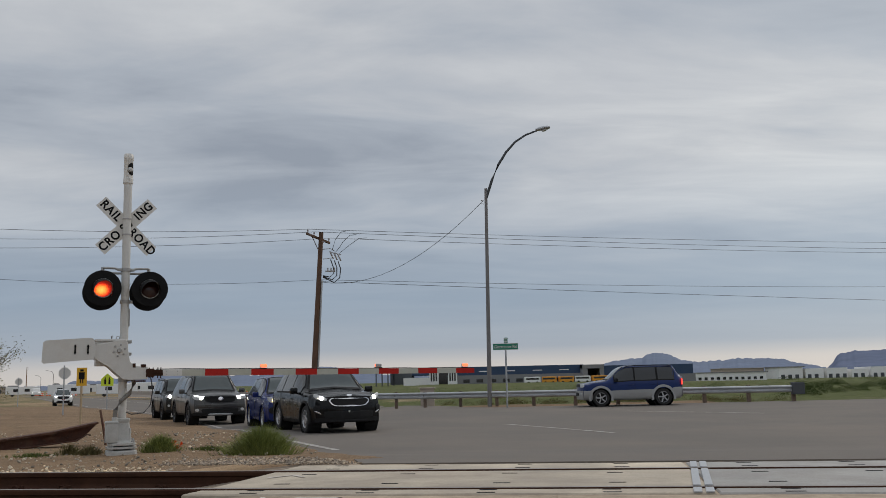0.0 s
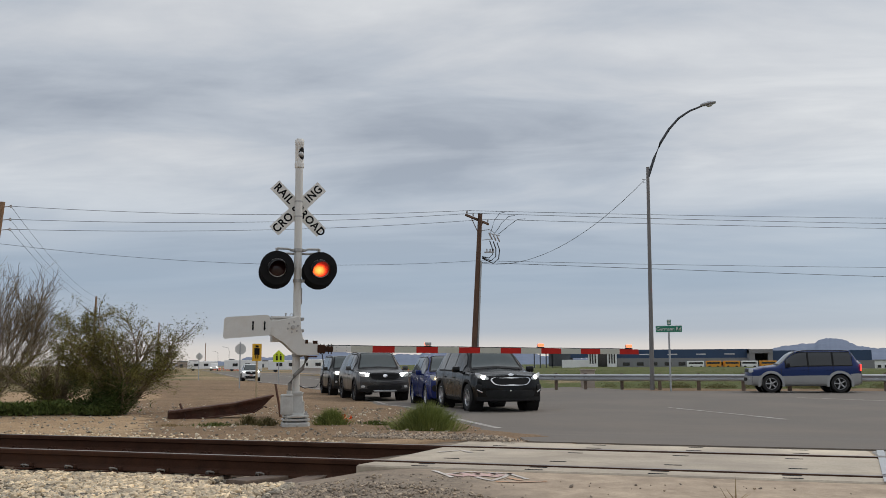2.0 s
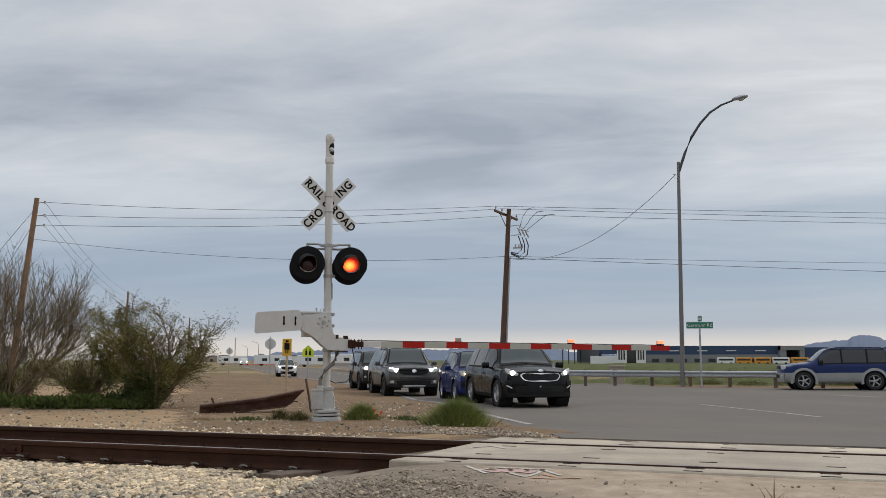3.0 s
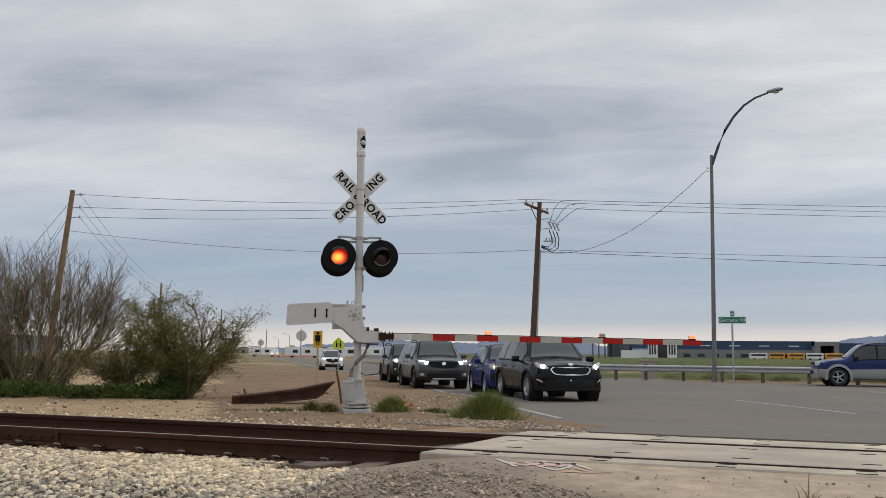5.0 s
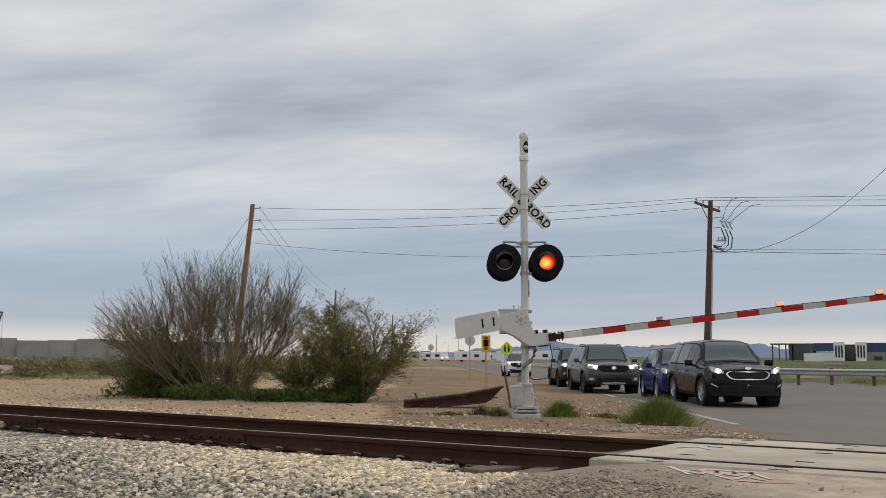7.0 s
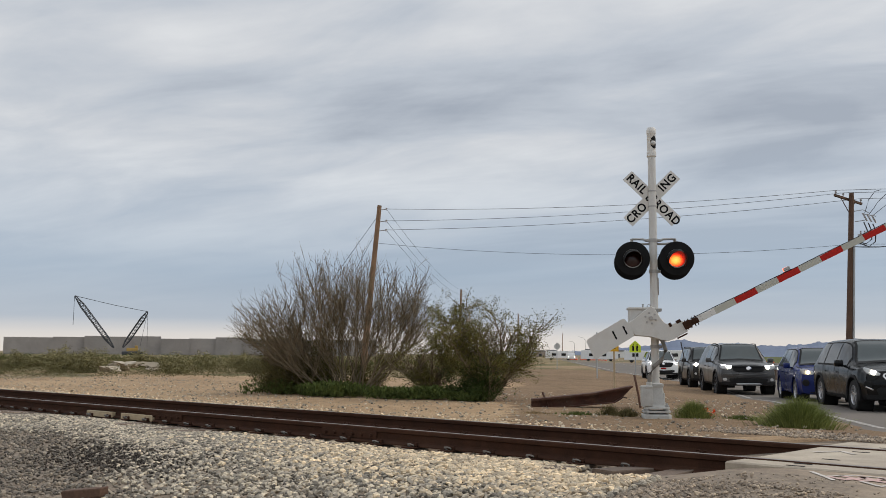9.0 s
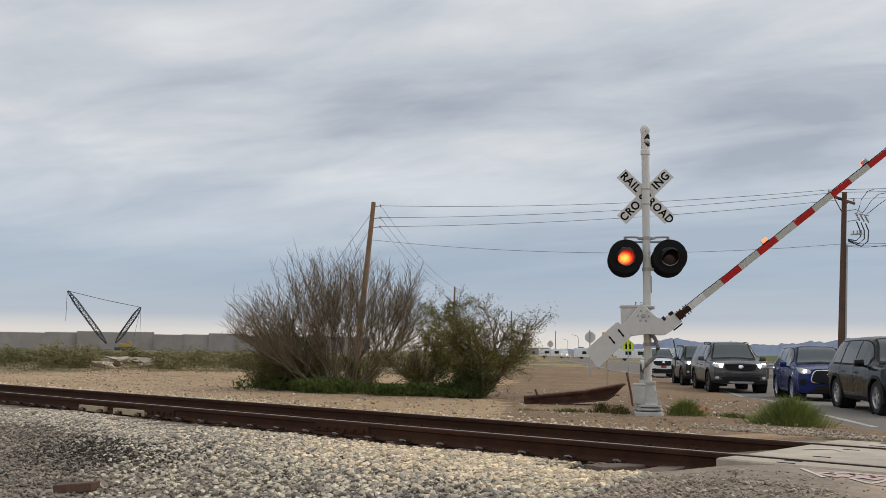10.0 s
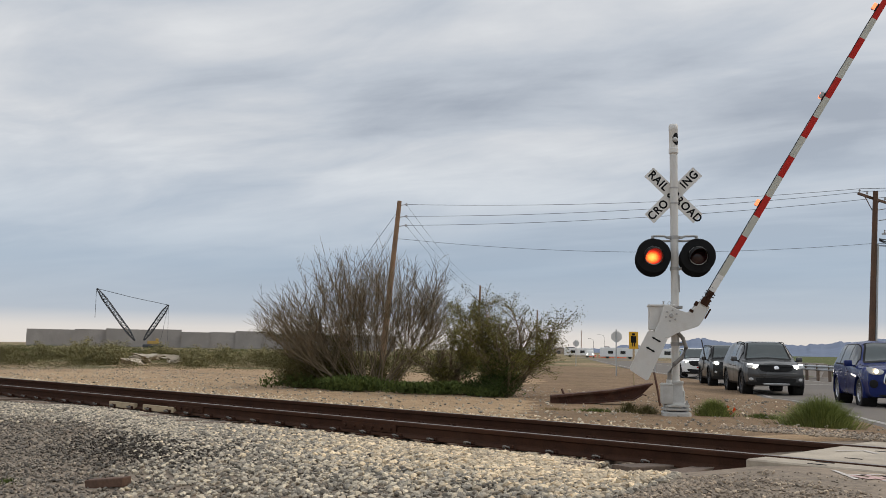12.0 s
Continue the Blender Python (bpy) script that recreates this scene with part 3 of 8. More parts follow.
def build_ground():
    xs = spaced(-4200, 4200, -26, 14, 0.4, 1.22)
    ys = spaced(-4200, 4200, -3, 30, 0.4, 1.22)
    verts = []
    for y in ys:
        for x in xs:
            z = ground_z(x, y) if abs(x) < 900 and abs(y) < 900 else -0.2
            if in_asphalt(x, y):
                z = min(z, road_z(x, y) - (0.05 if edge_distance(x, y) > 0.7 or y > 70 else 0.012))
            elif abs(x) < 230 and 6 < y < 420:
                z = soil_z(x, y)
            verts.append((x, y, z))
    n = len(xs)
    faces = [(j * n + i, j * n + i + 1, (j + 1) * n + i + 1, (j + 1) * n + i) for j in range(len(ys) - 1) for i in range(n - 1)]
    me = bpy.data.meshes.new("ground")
    me.from_pydata(verts, [], faces)
    for key in ("soil", "gravel", "field", "scrubland", "verge"):
        me.materials.append(M[key])
    for f in me.polygons:
        x, y, _ = f.center
        s, d = sd(x, y)
        wob = 2.5 * noise.noise((x * 0.12, y * 0.12, 1.0))
        az = math.degrees(math.atan2(-x, y))
        if d < 1.7 and abs(x) < 60:
            f.material_index = 1
        elif y > 44 + 0.4 * wob and -70 < az < 14 and x > -12 - 0.4 * (y - 44):
            f.material_index = 2
        elif 3.2 < d < 75 and az < 27.5 + wob and y > 8:
            f.material_index = 4
        elif math.hypot(x, y) > 44 + 3 * wob and y > 0:
            f.material_index = 3
    me.shade_smooth()
    return tagged(new("ground", me), "dry tan desert soil with scattered stones", "ground", kind="structure")


# edge of the asphalt on the far side of the track, as turning points of its outline
ROAD_EDGE = [(-0.9, 10.05), (-1.7, 14.2), (-2.6, 17.2), (-11.6, 39.4), (-30.0, 78.0), (-92.0, 205.0), (-190.0, 405.0)]
ROAD_FAR = [(-176.0, 411.0), (-78.0, 211.0), (-17.0, 84.0), (-3.5, 52.0), (2.0, 41.6), (24.0, 41.2), (120.0, 40.0), (120.0, -8.0), (14.0, 7.75)]


def in_poly(x, y, pts):
    inside = False
    for (x1, y1), (x2, y2) in zip(pts, pts[1:] + pts[:1]):
        if (y1 > y) != (y2 > y) and x < (x2 - x1) * (y - y1) / (y2 - y1) + x1:
            inside = not inside
    return inside


def edge_distance(x, y):
    best = 99.0
    for (x1, y1), (x2, y2) in zip(ROAD_EDGE, ROAD_EDGE[1:]):
        t = ((x - x1) * (x2 - x1) + (y - y1) * (y2 - y1)) / ((x2 - x1) ** 2 + (y2 - y1) ** 2)
        t = min(max(t, 0), 1)
        best = min(best, math.hypot(x - x1 - t * (x2 - x1), y - y1 - t * (y2 - y1)))
    return best


def soil_z(x, y):
    """The soil's height, drawn to the road's level along the asphalt edge."""
    w = 1 - smoothstep(0.3, 2.6 + 0.14 * max(y - 20, 0), edge_distance(x, y))
    return ground_z(x, y) * (1 - w) + (road_z(x, y) - 0.01) * w


def in_asphalt(x, y):
    return in_poly(x, y, ROAD_EDGE + ROAD_FAR)


def build_road():
    """One asphalt slab, cut by a grid so that it follows the hump at the track."""
    outline = [(x + random.uniform(-0.02, 0.02), y) for x, y in ROAD_EDGE] + ROAD_FAR
    bm = bmesh.new()
    bm.faces.new([bm.verts.new((x, y, 0)) for x, y in outline])
    for d in [1.3, 1.8, 2.5, 3.2, 4, 5, 6, 7, 8, 9, 10, 12, 15.5, 17, 18.5, 20.5, 32, 43, 54, 64, 75]:
        bmesh.ops.bisect_plane(bm, geom=bm.verts[:] + bm.edges[:] + bm.faces[:], plane_co=TRACK_C + TRACK_N * d, plane_no=TRACK_N)
    for x in (-1.0, -2.2, -3.4, -4.5, -7, -10, -13):
        bmesh.ops.bisect_plane(bm, geom=bm.verts[:] + bm.edges[:] + bm.faces[:], plane_co=(x, 0, 0), plane_no=(1, 0, 0))
    bmesh.ops.triangulate(bm, faces=bm.faces[:])
    for v in bm.verts:
        v.co.z = road_z(v.co.x, v.co.y)
    g = bmesh.ops.extrude_face_region(bm, geom=bm.faces[:])
    bmesh.ops.translate(bm, vec=(0, 0, -0.12), verts=[e for e in g["geom"] if isinstance(e, bmesh.types.BMVert)])
    road = thing("road", bm, M["asphalt"], "worn grey dusty asphalt road junction", "road", kind="structure")
    return road


def strip(bm, pts, width, zf, lift=0.006, step=0.5):
    """A flat painted strip along pts, laid on the height function zf."""
    run = []
    for a, b in zip(pts, pts[1:]):
        a, b = Vector((*a, 0)), Vector((*b, 0))
        k = max(1, min(60, int((b - a).length / step)))
        run += [a.lerp(b, i / k) for i in range(k)]
    run.append(Vector((*pts[-1], 0)))
    rows = []
    for i, p in enumerate(run):
        t = (run[min(i + 1, len(run) - 1)] - run[max(i - 1, 0)]).normalized()
        q = Vector((-t.y, t.x, 0)) * width * 0.5 * (1 + 0.12 * noise.noise((i * 1.7, 0, 0)))
        rows.append([bm.verts.new((v.x, v.y, zf(v.x, v.y) + lift)) for v in (p - q, p + q)])
    for a, b in zip(rows, rows[1:]):
        bm.faces.new((a[0], a[1], b[1], b[0]))


def build_lines():
    def line(name, pts, width, label):
        bm = bmesh.new()
        strip(bm, pts, width, road_z)
        return thing(name, bm, M["line"], label, "road marking", kind="structure")
    line("edge_line", [(-2.0, 17.2), (-3.9, 21.5), (-11.1, 39.6), (-29.3, 78.2), (-91.2, 205.4)], 0.14, "faded white edge line along the road")
    line("centre_line", [(-9.4, 50.0), (-23.2, 81.0), (-84.5, 208.0)], 0.12, "faded white line along the road middle")
    line("stop_line", [(-11.9, 44.0), (-7.6, 46.0)], 0.4, "worn white bar across the lane")
    line("turn_line", [(1.6, 25.8), (2.8, 22.9), (3.7, 20.6)], 0.12, "faded white guide line in the junction")
    line("lane_line", [(6.4, 33.5), (9.0, 30.2), (9.9, 29.0)], 0.12, "faded white guide line in the junction")
    line("arc_line", [(15.0, 22.6), (13.8, 21.4), (13.9, 20.0), (15.6, 18.6)], 0.11, "faded white curved guide line")


def rail_profile():
    h = RAIL_TOP
    return [(-0.07, h - 0.17), (0.07, h - 0.17), (0.07, h - 0.158), (0.018, h - 0.135), (0.010, h - 0.12), (0.010, h - 0.055), (0.034, h - 0.042), (0.036, h - 0.012), (0.028, h), (-0.028, h), (-0.036, h - 0.012), (-0.034, h - 0.042), (-0.010, h - 0.055), (-0.010, h - 0.12), (-0.018, h - 0.135), (-0.07, h - 0.158)]


def build_track():
    track = thing("railway_track", None, None, "rusty steel railway track on timber ties", "railway track", at=TRACK_M)
    for off in (-0.7525, 0.7525):
        bm = bmesh.new()
        prof = rail_profile()
        cuts = [-220 + 10 * k for k in range(32)]
        rings = [[bm.verts.new((s, off + y, z)) for y, z in prof] for s in cuts]
        n = len(prof)
        for a, b in zip(rings, rings[1:]):
            for k in range(n):
                bm.faces.new((a[k], a[(k + 1) % n], b[(k + 1) % n], b[k]))
        bm.faces.new(rings[0])
        bm.faces.new(rings[-1][::-1])
        rail = part("rail", bm, M["rail"], track, "dark brown rusted steel rail")
        bm = bmesh.new()
        prism(bm, [(-220, off - 0.026), (90, off - 0.026), (90, off + 0.026), (-220, off + 0.026)], RAIL_TOP - 0.002, RAIL_TOP + 0.002)
        part("running_surface", bm, M["railhead"], rail, "dull polished rail top")
    # joint bars with bolts, and pale painted blocks on the near rail
    for off, s in ((-0.7525, -8.4), (-0.7525, -4.6)):
        bm = bmesh.new()
        box(bm, (s - 0.45, off - 0.034, 0.235), (s + 0.45, off - 0.012, 0.325), 0.006)
        for k in range(6):
            lathe(bm, [(0.0, 0.03), (0.016, 0.03), (0.018, 0.0)], 6, pose(s - 0.375 + 0.15 * k, off - 0.034, 0.28, 90))
        part("joint_bar", bm, M["rail"], track, "bolted rusty joint bar")
    for a, b in ((-10.45, -9.70), (-9.45, -8.62)):
        bm = bmesh.new()
        box(bm, (a, -0.835, 0.20), (b, -0.772, 0.285), 0.008)
        part("painted_block", bm, M["cream"], track, "cream painted block beside the rail")
    tie = bmesh.new()
    box(tie, (-0.115, -1.3, 0.0), (0.115, 1.3, 0.19), 0.012)
    tie = finish(tie, "tie", M["tie"])
    plate = bmesh.new()
    box(plate, (-0.09, -0.17, 0.192), (0.09, 0.17, 0.206), 0.003)
    for y in (-0.085, 0.085):
        lathe(plate, [(0.0, 0.045), (0.02, 0.04), (0.024, 0.012), (0.014, 0.0)], 8, pose(0.05, y, 0.205))
        tube(plate, [(-0.05, y * 1.1, 0.205), (-0.05, y, 0.24), (-0.02, y * 0.9, 0.245), (0.02, y * 1.15, 0.22)], 0.011, 5)
    plate = finish(plate, "tie_plate", M["rail"])
    clip = bmesh.new()
    tube(clip, [(-0.035, -0.085, 0.205), (-0.04, -0.12, 0.224), (-0.02, -0.145, 0.238), (0.015, -0.145, 0.24), (0.035, -0.12, 0.228), (0.025, -0.09, 0.216)], 0.0085, 6)
    clip = finish(clip, "rail_clip", M["hose"])
    s, k = -0.95, 0
    while s > -62:
        ob = new("tie", tie)
        ob.parent = track
        ob.matrix_basis = pose(s, random.uniform(-0.03, 0.03), 0.005 - 0.02 * (s < -1.9) * random.random(), 0, 0, random.uniform(-1.2, 1.2))
        for off in (-0.7525, 0.7525):
            ob = new("tie_plate", plate)
            ob.parent = track
            ob.matrix_basis = pose(s, off, 0)
        ob = new("rail_clip", clip)
        ob.parent = track
        ob.matrix_basis = pose(s, -0.7525, random.uniform(-0.004, 0.004), 0, 0, random.uniform(-6, 6))
        s -= 0.52
    return track


def build_panels():
    """Concrete crossing panels between and beside the rails, with recessed lifting slots."""
    bed = thing("crossing_surface", None, None, "worn pale concrete railway crossing panels", "crossing panel", at=TRACK_M, kind="structure")
    rows = [(-1.10, -0.815), (-0.66, 0.66), (0.815, 1.38)]
    # dark rubber strips along the rails
    for y in (-0.80, -0.705, 0.675, 0.80):
        bm = bmesh.new()
        box(bm, (0.40 if y < 0 else 0.85, y - 0.012, RAIL_TOP - 0.06), (30, y + 0.03, RAIL_TOP - 0.014))
        part("flange_strip", bm, M["black"], bed, "dark rubber strip along the rail")
    for j, (lo, hi) in enumerate(rows):
        s = -0.15 + (0.22, 0.28, 0.36)[j]
        first = True
        while s < 30:
            e = (4.235 if first else s + 2.44)
            bm = bmesh.new()
            slant = (0.04, 0.10, 0.06)[j] if first else 0.0
            outline = [(s + 0.012, lo), (e - 0.012, lo), (e - 0.012, hi), (s + 0.012 + slant, hi)]
            top = RAIL_TOP - 0.006
            a = [bm.verts.new((x, y, top - 0.14)) for x, y in outline]
            b = [bm.verts.new((x, y, top - 0.012)) for x, y in outline]
            cx, cy = sum(p[0] for p in outline) / 4, (lo + hi) / 2
            c = [bm.verts.new((x + 0.012 * (1 if x < cx else -1), y + 0.012 * (1 if y < cy else -1), top)) for x, y in outline]
            for u, v in ((a, b), (b, c)):
                for k in range(4):
                    bm.faces.new((u[k], u[(k + 1) % 4], v[(k + 1) % 4], v[k]))
            bm.faces.new(c)
            p = part("panel", bm, M["concrete" if first else "concrete_grey"], bed)
            bm = bmesh.new()
            k = 0
            x = s + 0.55
            while x < e - 0.3:
                for y in ((lo + hi) / 2 - (hi - lo) * 0.3, (lo + hi) / 2 + (hi - lo) * 0.3):
                    box(bm, (x - 0.07, y - 0.012, top + 0.001), (x + 0.07, y + 0.012, top + 0.004))
                    k += 1
                x += 0.95
            part("lifting_slot", bm, M["black"], p, "dark recessed lifting slot")
            s, first = e, False
    # steel end plates where two panel runs meet
    for x in (4.16, 4.25):
        for lo, hi in rows:
            bm = bmesh.new()
            prism(bm, [(x + 0.093 * lo, lo), (x + 0.062 + 0.093 * lo, lo), (x + 0.062 + 0.093 * hi, hi), (x + 0.093 * hi, hi)], RAIL_TOP - 0.005, RAIL_TOP + 0.003)
            part("end_plate", bm, M["galv"], bed, "pale steel end plate")
    return bed


def stones(name, count, region, size, mat, label, lift=0.3, zf=None):
    """Loose broken stones as one piece of stuff; region(random) gives s, d and a size factor."""
    verts, faces = [], []
    base = [Vector((math.cos(a) * math.cos(e), math.sin(a) * math.cos(e), math.sin(e))) for e, row in ((-0.75, 4), (0.25, 5)) for a in [k * math.tau / row + e for k in range(row)]] + [Vector((0, 0, 1))]
    shapes = []
    rnd = random.Random(len(name) * 7 + count)
    for _ in range(24):
        bm = bmesh.new()
        for v in base:
            bm.verts.new(v * rnd.uniform(0.72, 1.2))
        r = bmesh.ops.convex_hull(bm, input=bm.verts[:])
        bm.verts.index_update()
        shapes.append(([v.co.copy() for v in bm.verts], [[v.index for v in f.verts] for f in bm.faces]))
        bm.free()
    for _ in range(count):
        got = region(rnd)
        if got is None:
            continue
        s, d, f = got
        p = TRACK_C + TRACK_U * s + TRACK_N * d
        r = size * f * rnd.uniform(0.55, 1.35)
        z = (zf or ground_z)(p.x, p.y) + r * lift
        vs, fs = rnd.choice(shapes)
        turn = Euler((rnd.uniform(-0.6, 0.6), rnd.uniform(-0.6, 0.6), rnd.uniform(0, 6.3))).to_matrix() @ Matrix.Diagonal((r * rnd.uniform(0.8, 1.5), r, r * rnd.uniform(0.55, 0.85)))
        k = len(verts)
        verts += [(turn @ v + Vector((p.x, p.y, z)))[:] for v in vs]
        faces += [[i + k for i in f] for f in fs]
    me = bpy.data.meshes.new(name)
    me.from_pydata(verts, [], faces)
    me.materials.append(mat)
    return tagged(new(name, me), label, "stones", kind="stuff")


spread_dirt(M["gravel"])
build_ground()
build_road()
build_lines()


def build_verge():
    """Soil spilled over the asphalt's ragged edge."""
    rnd = random.Random(3)
    verts, faces = [], []
    run = []
    for a, b in zip(ROAD_EDGE[:4], ROAD_EDGE[1:5]):
        a, b = Vector((*a, 0)), Vector((*b, 0))
        k = max(2, min(60, int((b - a).length / 0.25)))
        run += [(a.lerp(b, i / k), (b - a).normalized()) for i in range(k)]
    for i, (p, t) in enumerate(run):
        n = Vector((t.y, -t.x, 0))
        inner = 0.22 + 0.28 * noise.noise((i * 0.13, 1.0, 0.0)) + 0.10 * noise.noise((i * 0.9, 4.0, 0.0))
        for o, lift in ((-0.9, -0.03), (-0.4, 0.004), (0.0, 0.010), (max(inner, 0.04) * 0.7, 0.008), (max(inner, 0.04), 0.001)):
            q = p + n * o
            z = road_z(q.x, q.y) if o >= 0 else soil_z(q.x, q.y)
            verts.append((q.x, q.y, z + lift - 0.05 * max(0, 4 - i) / 4))
    for i in range(len(run) - 1):
        for k in range(4):
            a = i * 5 + k
            faces.append((a, a + 1, a + 6, a + 5))
    me = bpy.data.meshes.new("verge_soil")
    me.from_pydata(verts, [], faces)
    me.materials.append(M["verge"])
    me.shade_smooth()
    tagged(new("verge_soil", me), "tan soil spilled over the asphalt edge", "soil", kind="structure")


build_verge()
build_track()
build_panels()


def near_ballast(r):
    s = r.uniform(-30, -0.3) if r.random() < 0.35 else r.uniform(-13, -0.3)
    wide = smoothstep(-6.5, -4.0, s)
    d = -0.93 - abs(r.gauss(0, 0.95 + 0.7 * wide))
    if s > -1.3 and d > -1.32:
        return None
    if d < -2.25 - 2.2 * wide + 0.35 * math.sin(s * 1.3) + r.gauss(0, 0.25) or s > -0.55 - 0.2 * (d + 0.9) + r.uniform(-0.35, 0.35):
        return None
    return s, d, 1.0


def near_dark(r):
    s, d = r.uniform(-17, 0.0), r.uniform(-6.2, -1.5)
    if s > -5.0 and d > -4.2 and r.random() < 0.7:
        return None
    if s > -1.2 and d > -3.2:
        return None
    return (s, d, 0.75 if r.random() < 0.7 else 1.2)


def cream_ballast(r):
    s, d = -0.45 - abs(r.gauss(0, 2.1)), -0.93 - abs(r.gauss(0, 0.62))
    if s > -1.3 and d > -1.32:
        return None
    if s > -0.5 - 0.25 * (d + 0.9) + r.uniform(-0.3, 0.3) or d < -2.9:
        return None
    return s, d, 1.0


def sooty(r):
    s, d = -5.9 + r.gauss(0, 0.75), -2.75 + r.gauss(0, 0.33)
    return (s, d, r.choice((0.6, 0.8, 1.1))) if r.random() < 0.9 else None


def between(r):
    s, d = r.uniform(-45, -1.0), r.uniform(-1.5, 1.5)
    return s, d, 1.0


def far_ballast(r):
    s, d = r.uniform(-26, 0.2), 1.5 + abs(r.gauss(0, 0.95))
    if s > -0.4 - 0.25 * d:
        return None
    return s, d, 0.9


def apron(r):
    s, d = -0.9 + 6.4 * r.random() ** 1.2, -1.5 - 5.0 * r.random() ** 1.4
    if s > 0.7 + 1.2 * (-1.3 - d) + r.gauss(0, 0.25) and r.random() < 0.85:
        return None
    if s > 0.2 and d > -2.25 + 0.3 * math.sin(s * 2.1) and r.random() < 0.93:
        return None
    return s, d, 0.5 if r.random() < 0.85 else 1.1


def shoulder(r):
    s, d = r.uniform(-1.2, 0.8) + r.gauss(0, 0.3), 1.42 + abs(r.gauss(0, 0.6))
    return (s, d, r.choice((0.5, 0.6, 0.8, 1.2))) if s + 0.8 * (d - 1.4) < 1.0 else None


def far_pebbles(r):
    s, d = r.uniform(-40, -1), r.uniform(2, 14)
    p = TRACK_C + TRACK_U * s + TRACK_N * d
    if in_asphalt(p.x, p.y):
        return None
    return s, d, r.choice((0.5, 0.7, 1.2))


stones("near_ballast", 40000, near_ballast, 0.026, M["ballast"], "pale cream and grey broken ballast stones", 0.45)
stones("dark_ballast", 48000, near_dark, 0.0175, M["ballast_dark"], "small grey brown broken stones", 0.7)
stones("cream_ballast", 7000, cream_ballast, 0.027, M["ballast_cream"], "clean cream ballast stones beside the crossing", 0.75)
stones("sooty_patch", 6500, sooty, 0.011, M["soot"], "patch of fine black sooty gravel", 1.6)
stones("track_ballast", 8000, between, 0.030, M["ballast"], "pale ballast stones between the ties", 0.2)
stones("far_ballast", 17000, far_ballast, 0.024, M["ballast_cream"], "pale ballast stones along the far rail", 0.4)
stones("apron_gravel", 38000, apron, 0.0145, M["apron_stone"], "fine brown gravel beside the crossing", 0.3)
stones("shoulder_gravel", 2200, shoulder, 0.015, M["apron_stone"], "fine gravel on the shoulder beyond the far rail", 0.3, lambda x, y: max(soil_z(x, y), road_z(x, y)) + 0.008)
stones("pebbles", 8000, far_pebbles, 0.022, M["ballast"], "scattered pale pebbles on the soil", 0.3)

# ---- railway signal with gate ----
MAST = Vector((-5.50, 15.87, 0.075))
GATE_A = 25.5
GATE_M = Matrix.Translation(MAST) @ pose(0, 0, 0, 0, 0, GATE_A)
FACE = pose(0, 0, 0, 90)          # turns a drawing in x, y upright, facing -y
MOVERS = {}


def ring_bolts(bm, radius, count, size, m):
    for k in range(count):
        a = k * math.tau / count + 0.3
        lathe(bm, [(0.0, size), (size, size * 0.9), (size * 1.1, 0.0)], 6, m @ pose(radius * math.cos(a), radius * math.sin(a), 0))


def signal_head(parent, x, y, z, toward, key):
    """Round black background with a hooded lens; a two-sided lamp drum behind the lens shines or turns away."""
    m = pose(x, y, z, 90 if toward < 0 else -90)
    bm = bmesh.new()
    lathe(bm, [(0.0, -0.012), (0.300, -0.012), (0.305, 0.0), (0.300, 0.006), (0.170, 0.006), (0.168, -0.004), (0.0, -0.004)], 40, m)
    head = part("background", bm, M["black"], parent, "round matt black signal background", True)
    bm = bmesh.new()
    lathe(bm, [(0.0, -0.17), (0.09, -0.165), (0.15, -0.11), (0.165, -0.02), (0.165, -0.012)], 24, m)
    part("housing", bm, M["black"], head, "", True)
    # hood over the lens, cut away below
    bm = bmesh.new()
    rows = []
    for k in range(25):
        a = radians(-35 + 250 * k / 24)
        reach = 0.33 * (0.35 + 0.65 * max(math.sin(a), 0) ** 0.6)
        c, s = math.cos(a), math.sin(a)
        rows.append([bm.verts.new(m @ Vector(p)) for p in ((0.168 * c, 0.168 * s, 0.0), (0.158 * c, 0.158 * s - 0.06, reach), (0.153 * c, 0.153 * s - 0.06, reach), (0.162 * c, 0.162 * s, 0.0))])
    for p, q in zip(rows, rows[1:]):
        for k in range(4):
            bm.faces.new((p[k], p[(k + 1) % 4], q[(k + 1) % 4], q[k]))
    bm.faces.new(rows[0][::-1])
    bm.faces.new(rows[-1])
    part("hood", bm, M["black"], head, "black metal hood", True)
    bm = bmesh.new()
    lathe(bm, [(0.153, -0.004), (0.166, -0.004), (0.166, 0.022), (0.153, 0.022), (0.153, -0.004)], 32, m)
    part("lens_rim", bm, M["cast"], head)
    if toward > 0:
        bm = bmesh.new()
        lathe(bm, [(0.152, 0.004), (0.11, 0.02), (0.0, 0.032)], 32, m)
        part("lens", bm, M["signal_dark"], head, "dark red unlit lens", True)
        return
    # lamp unit: lit lens on one face, dark lens on the other
    drum = new("lamp_unit")
    drum.parent = parent
    drum.empty_display_size = 0.1
    drum.matrix_basis = m
    bm = bmesh.new()
    lathe(bm, [(0.150, 0.006), (0.11, 0.022), (0.0, 0.034)], 32)
    part("lit_lens", bm, M["red_glow"], drum, "glowing red signal lens", True)
    bm = bmesh.new()
    lathe(bm, [(0.150, -0.006), (0.11, -0.022), (0.0, -0.034)], 32)
    lathe(bm, [(0.150, 0.005), (0.150, -0.005)], 32)
    part("dark_lens", bm, M["signal_dark"], drum, "dark unlit signal lens", True)
    MOVERS[key] = (drum, m)


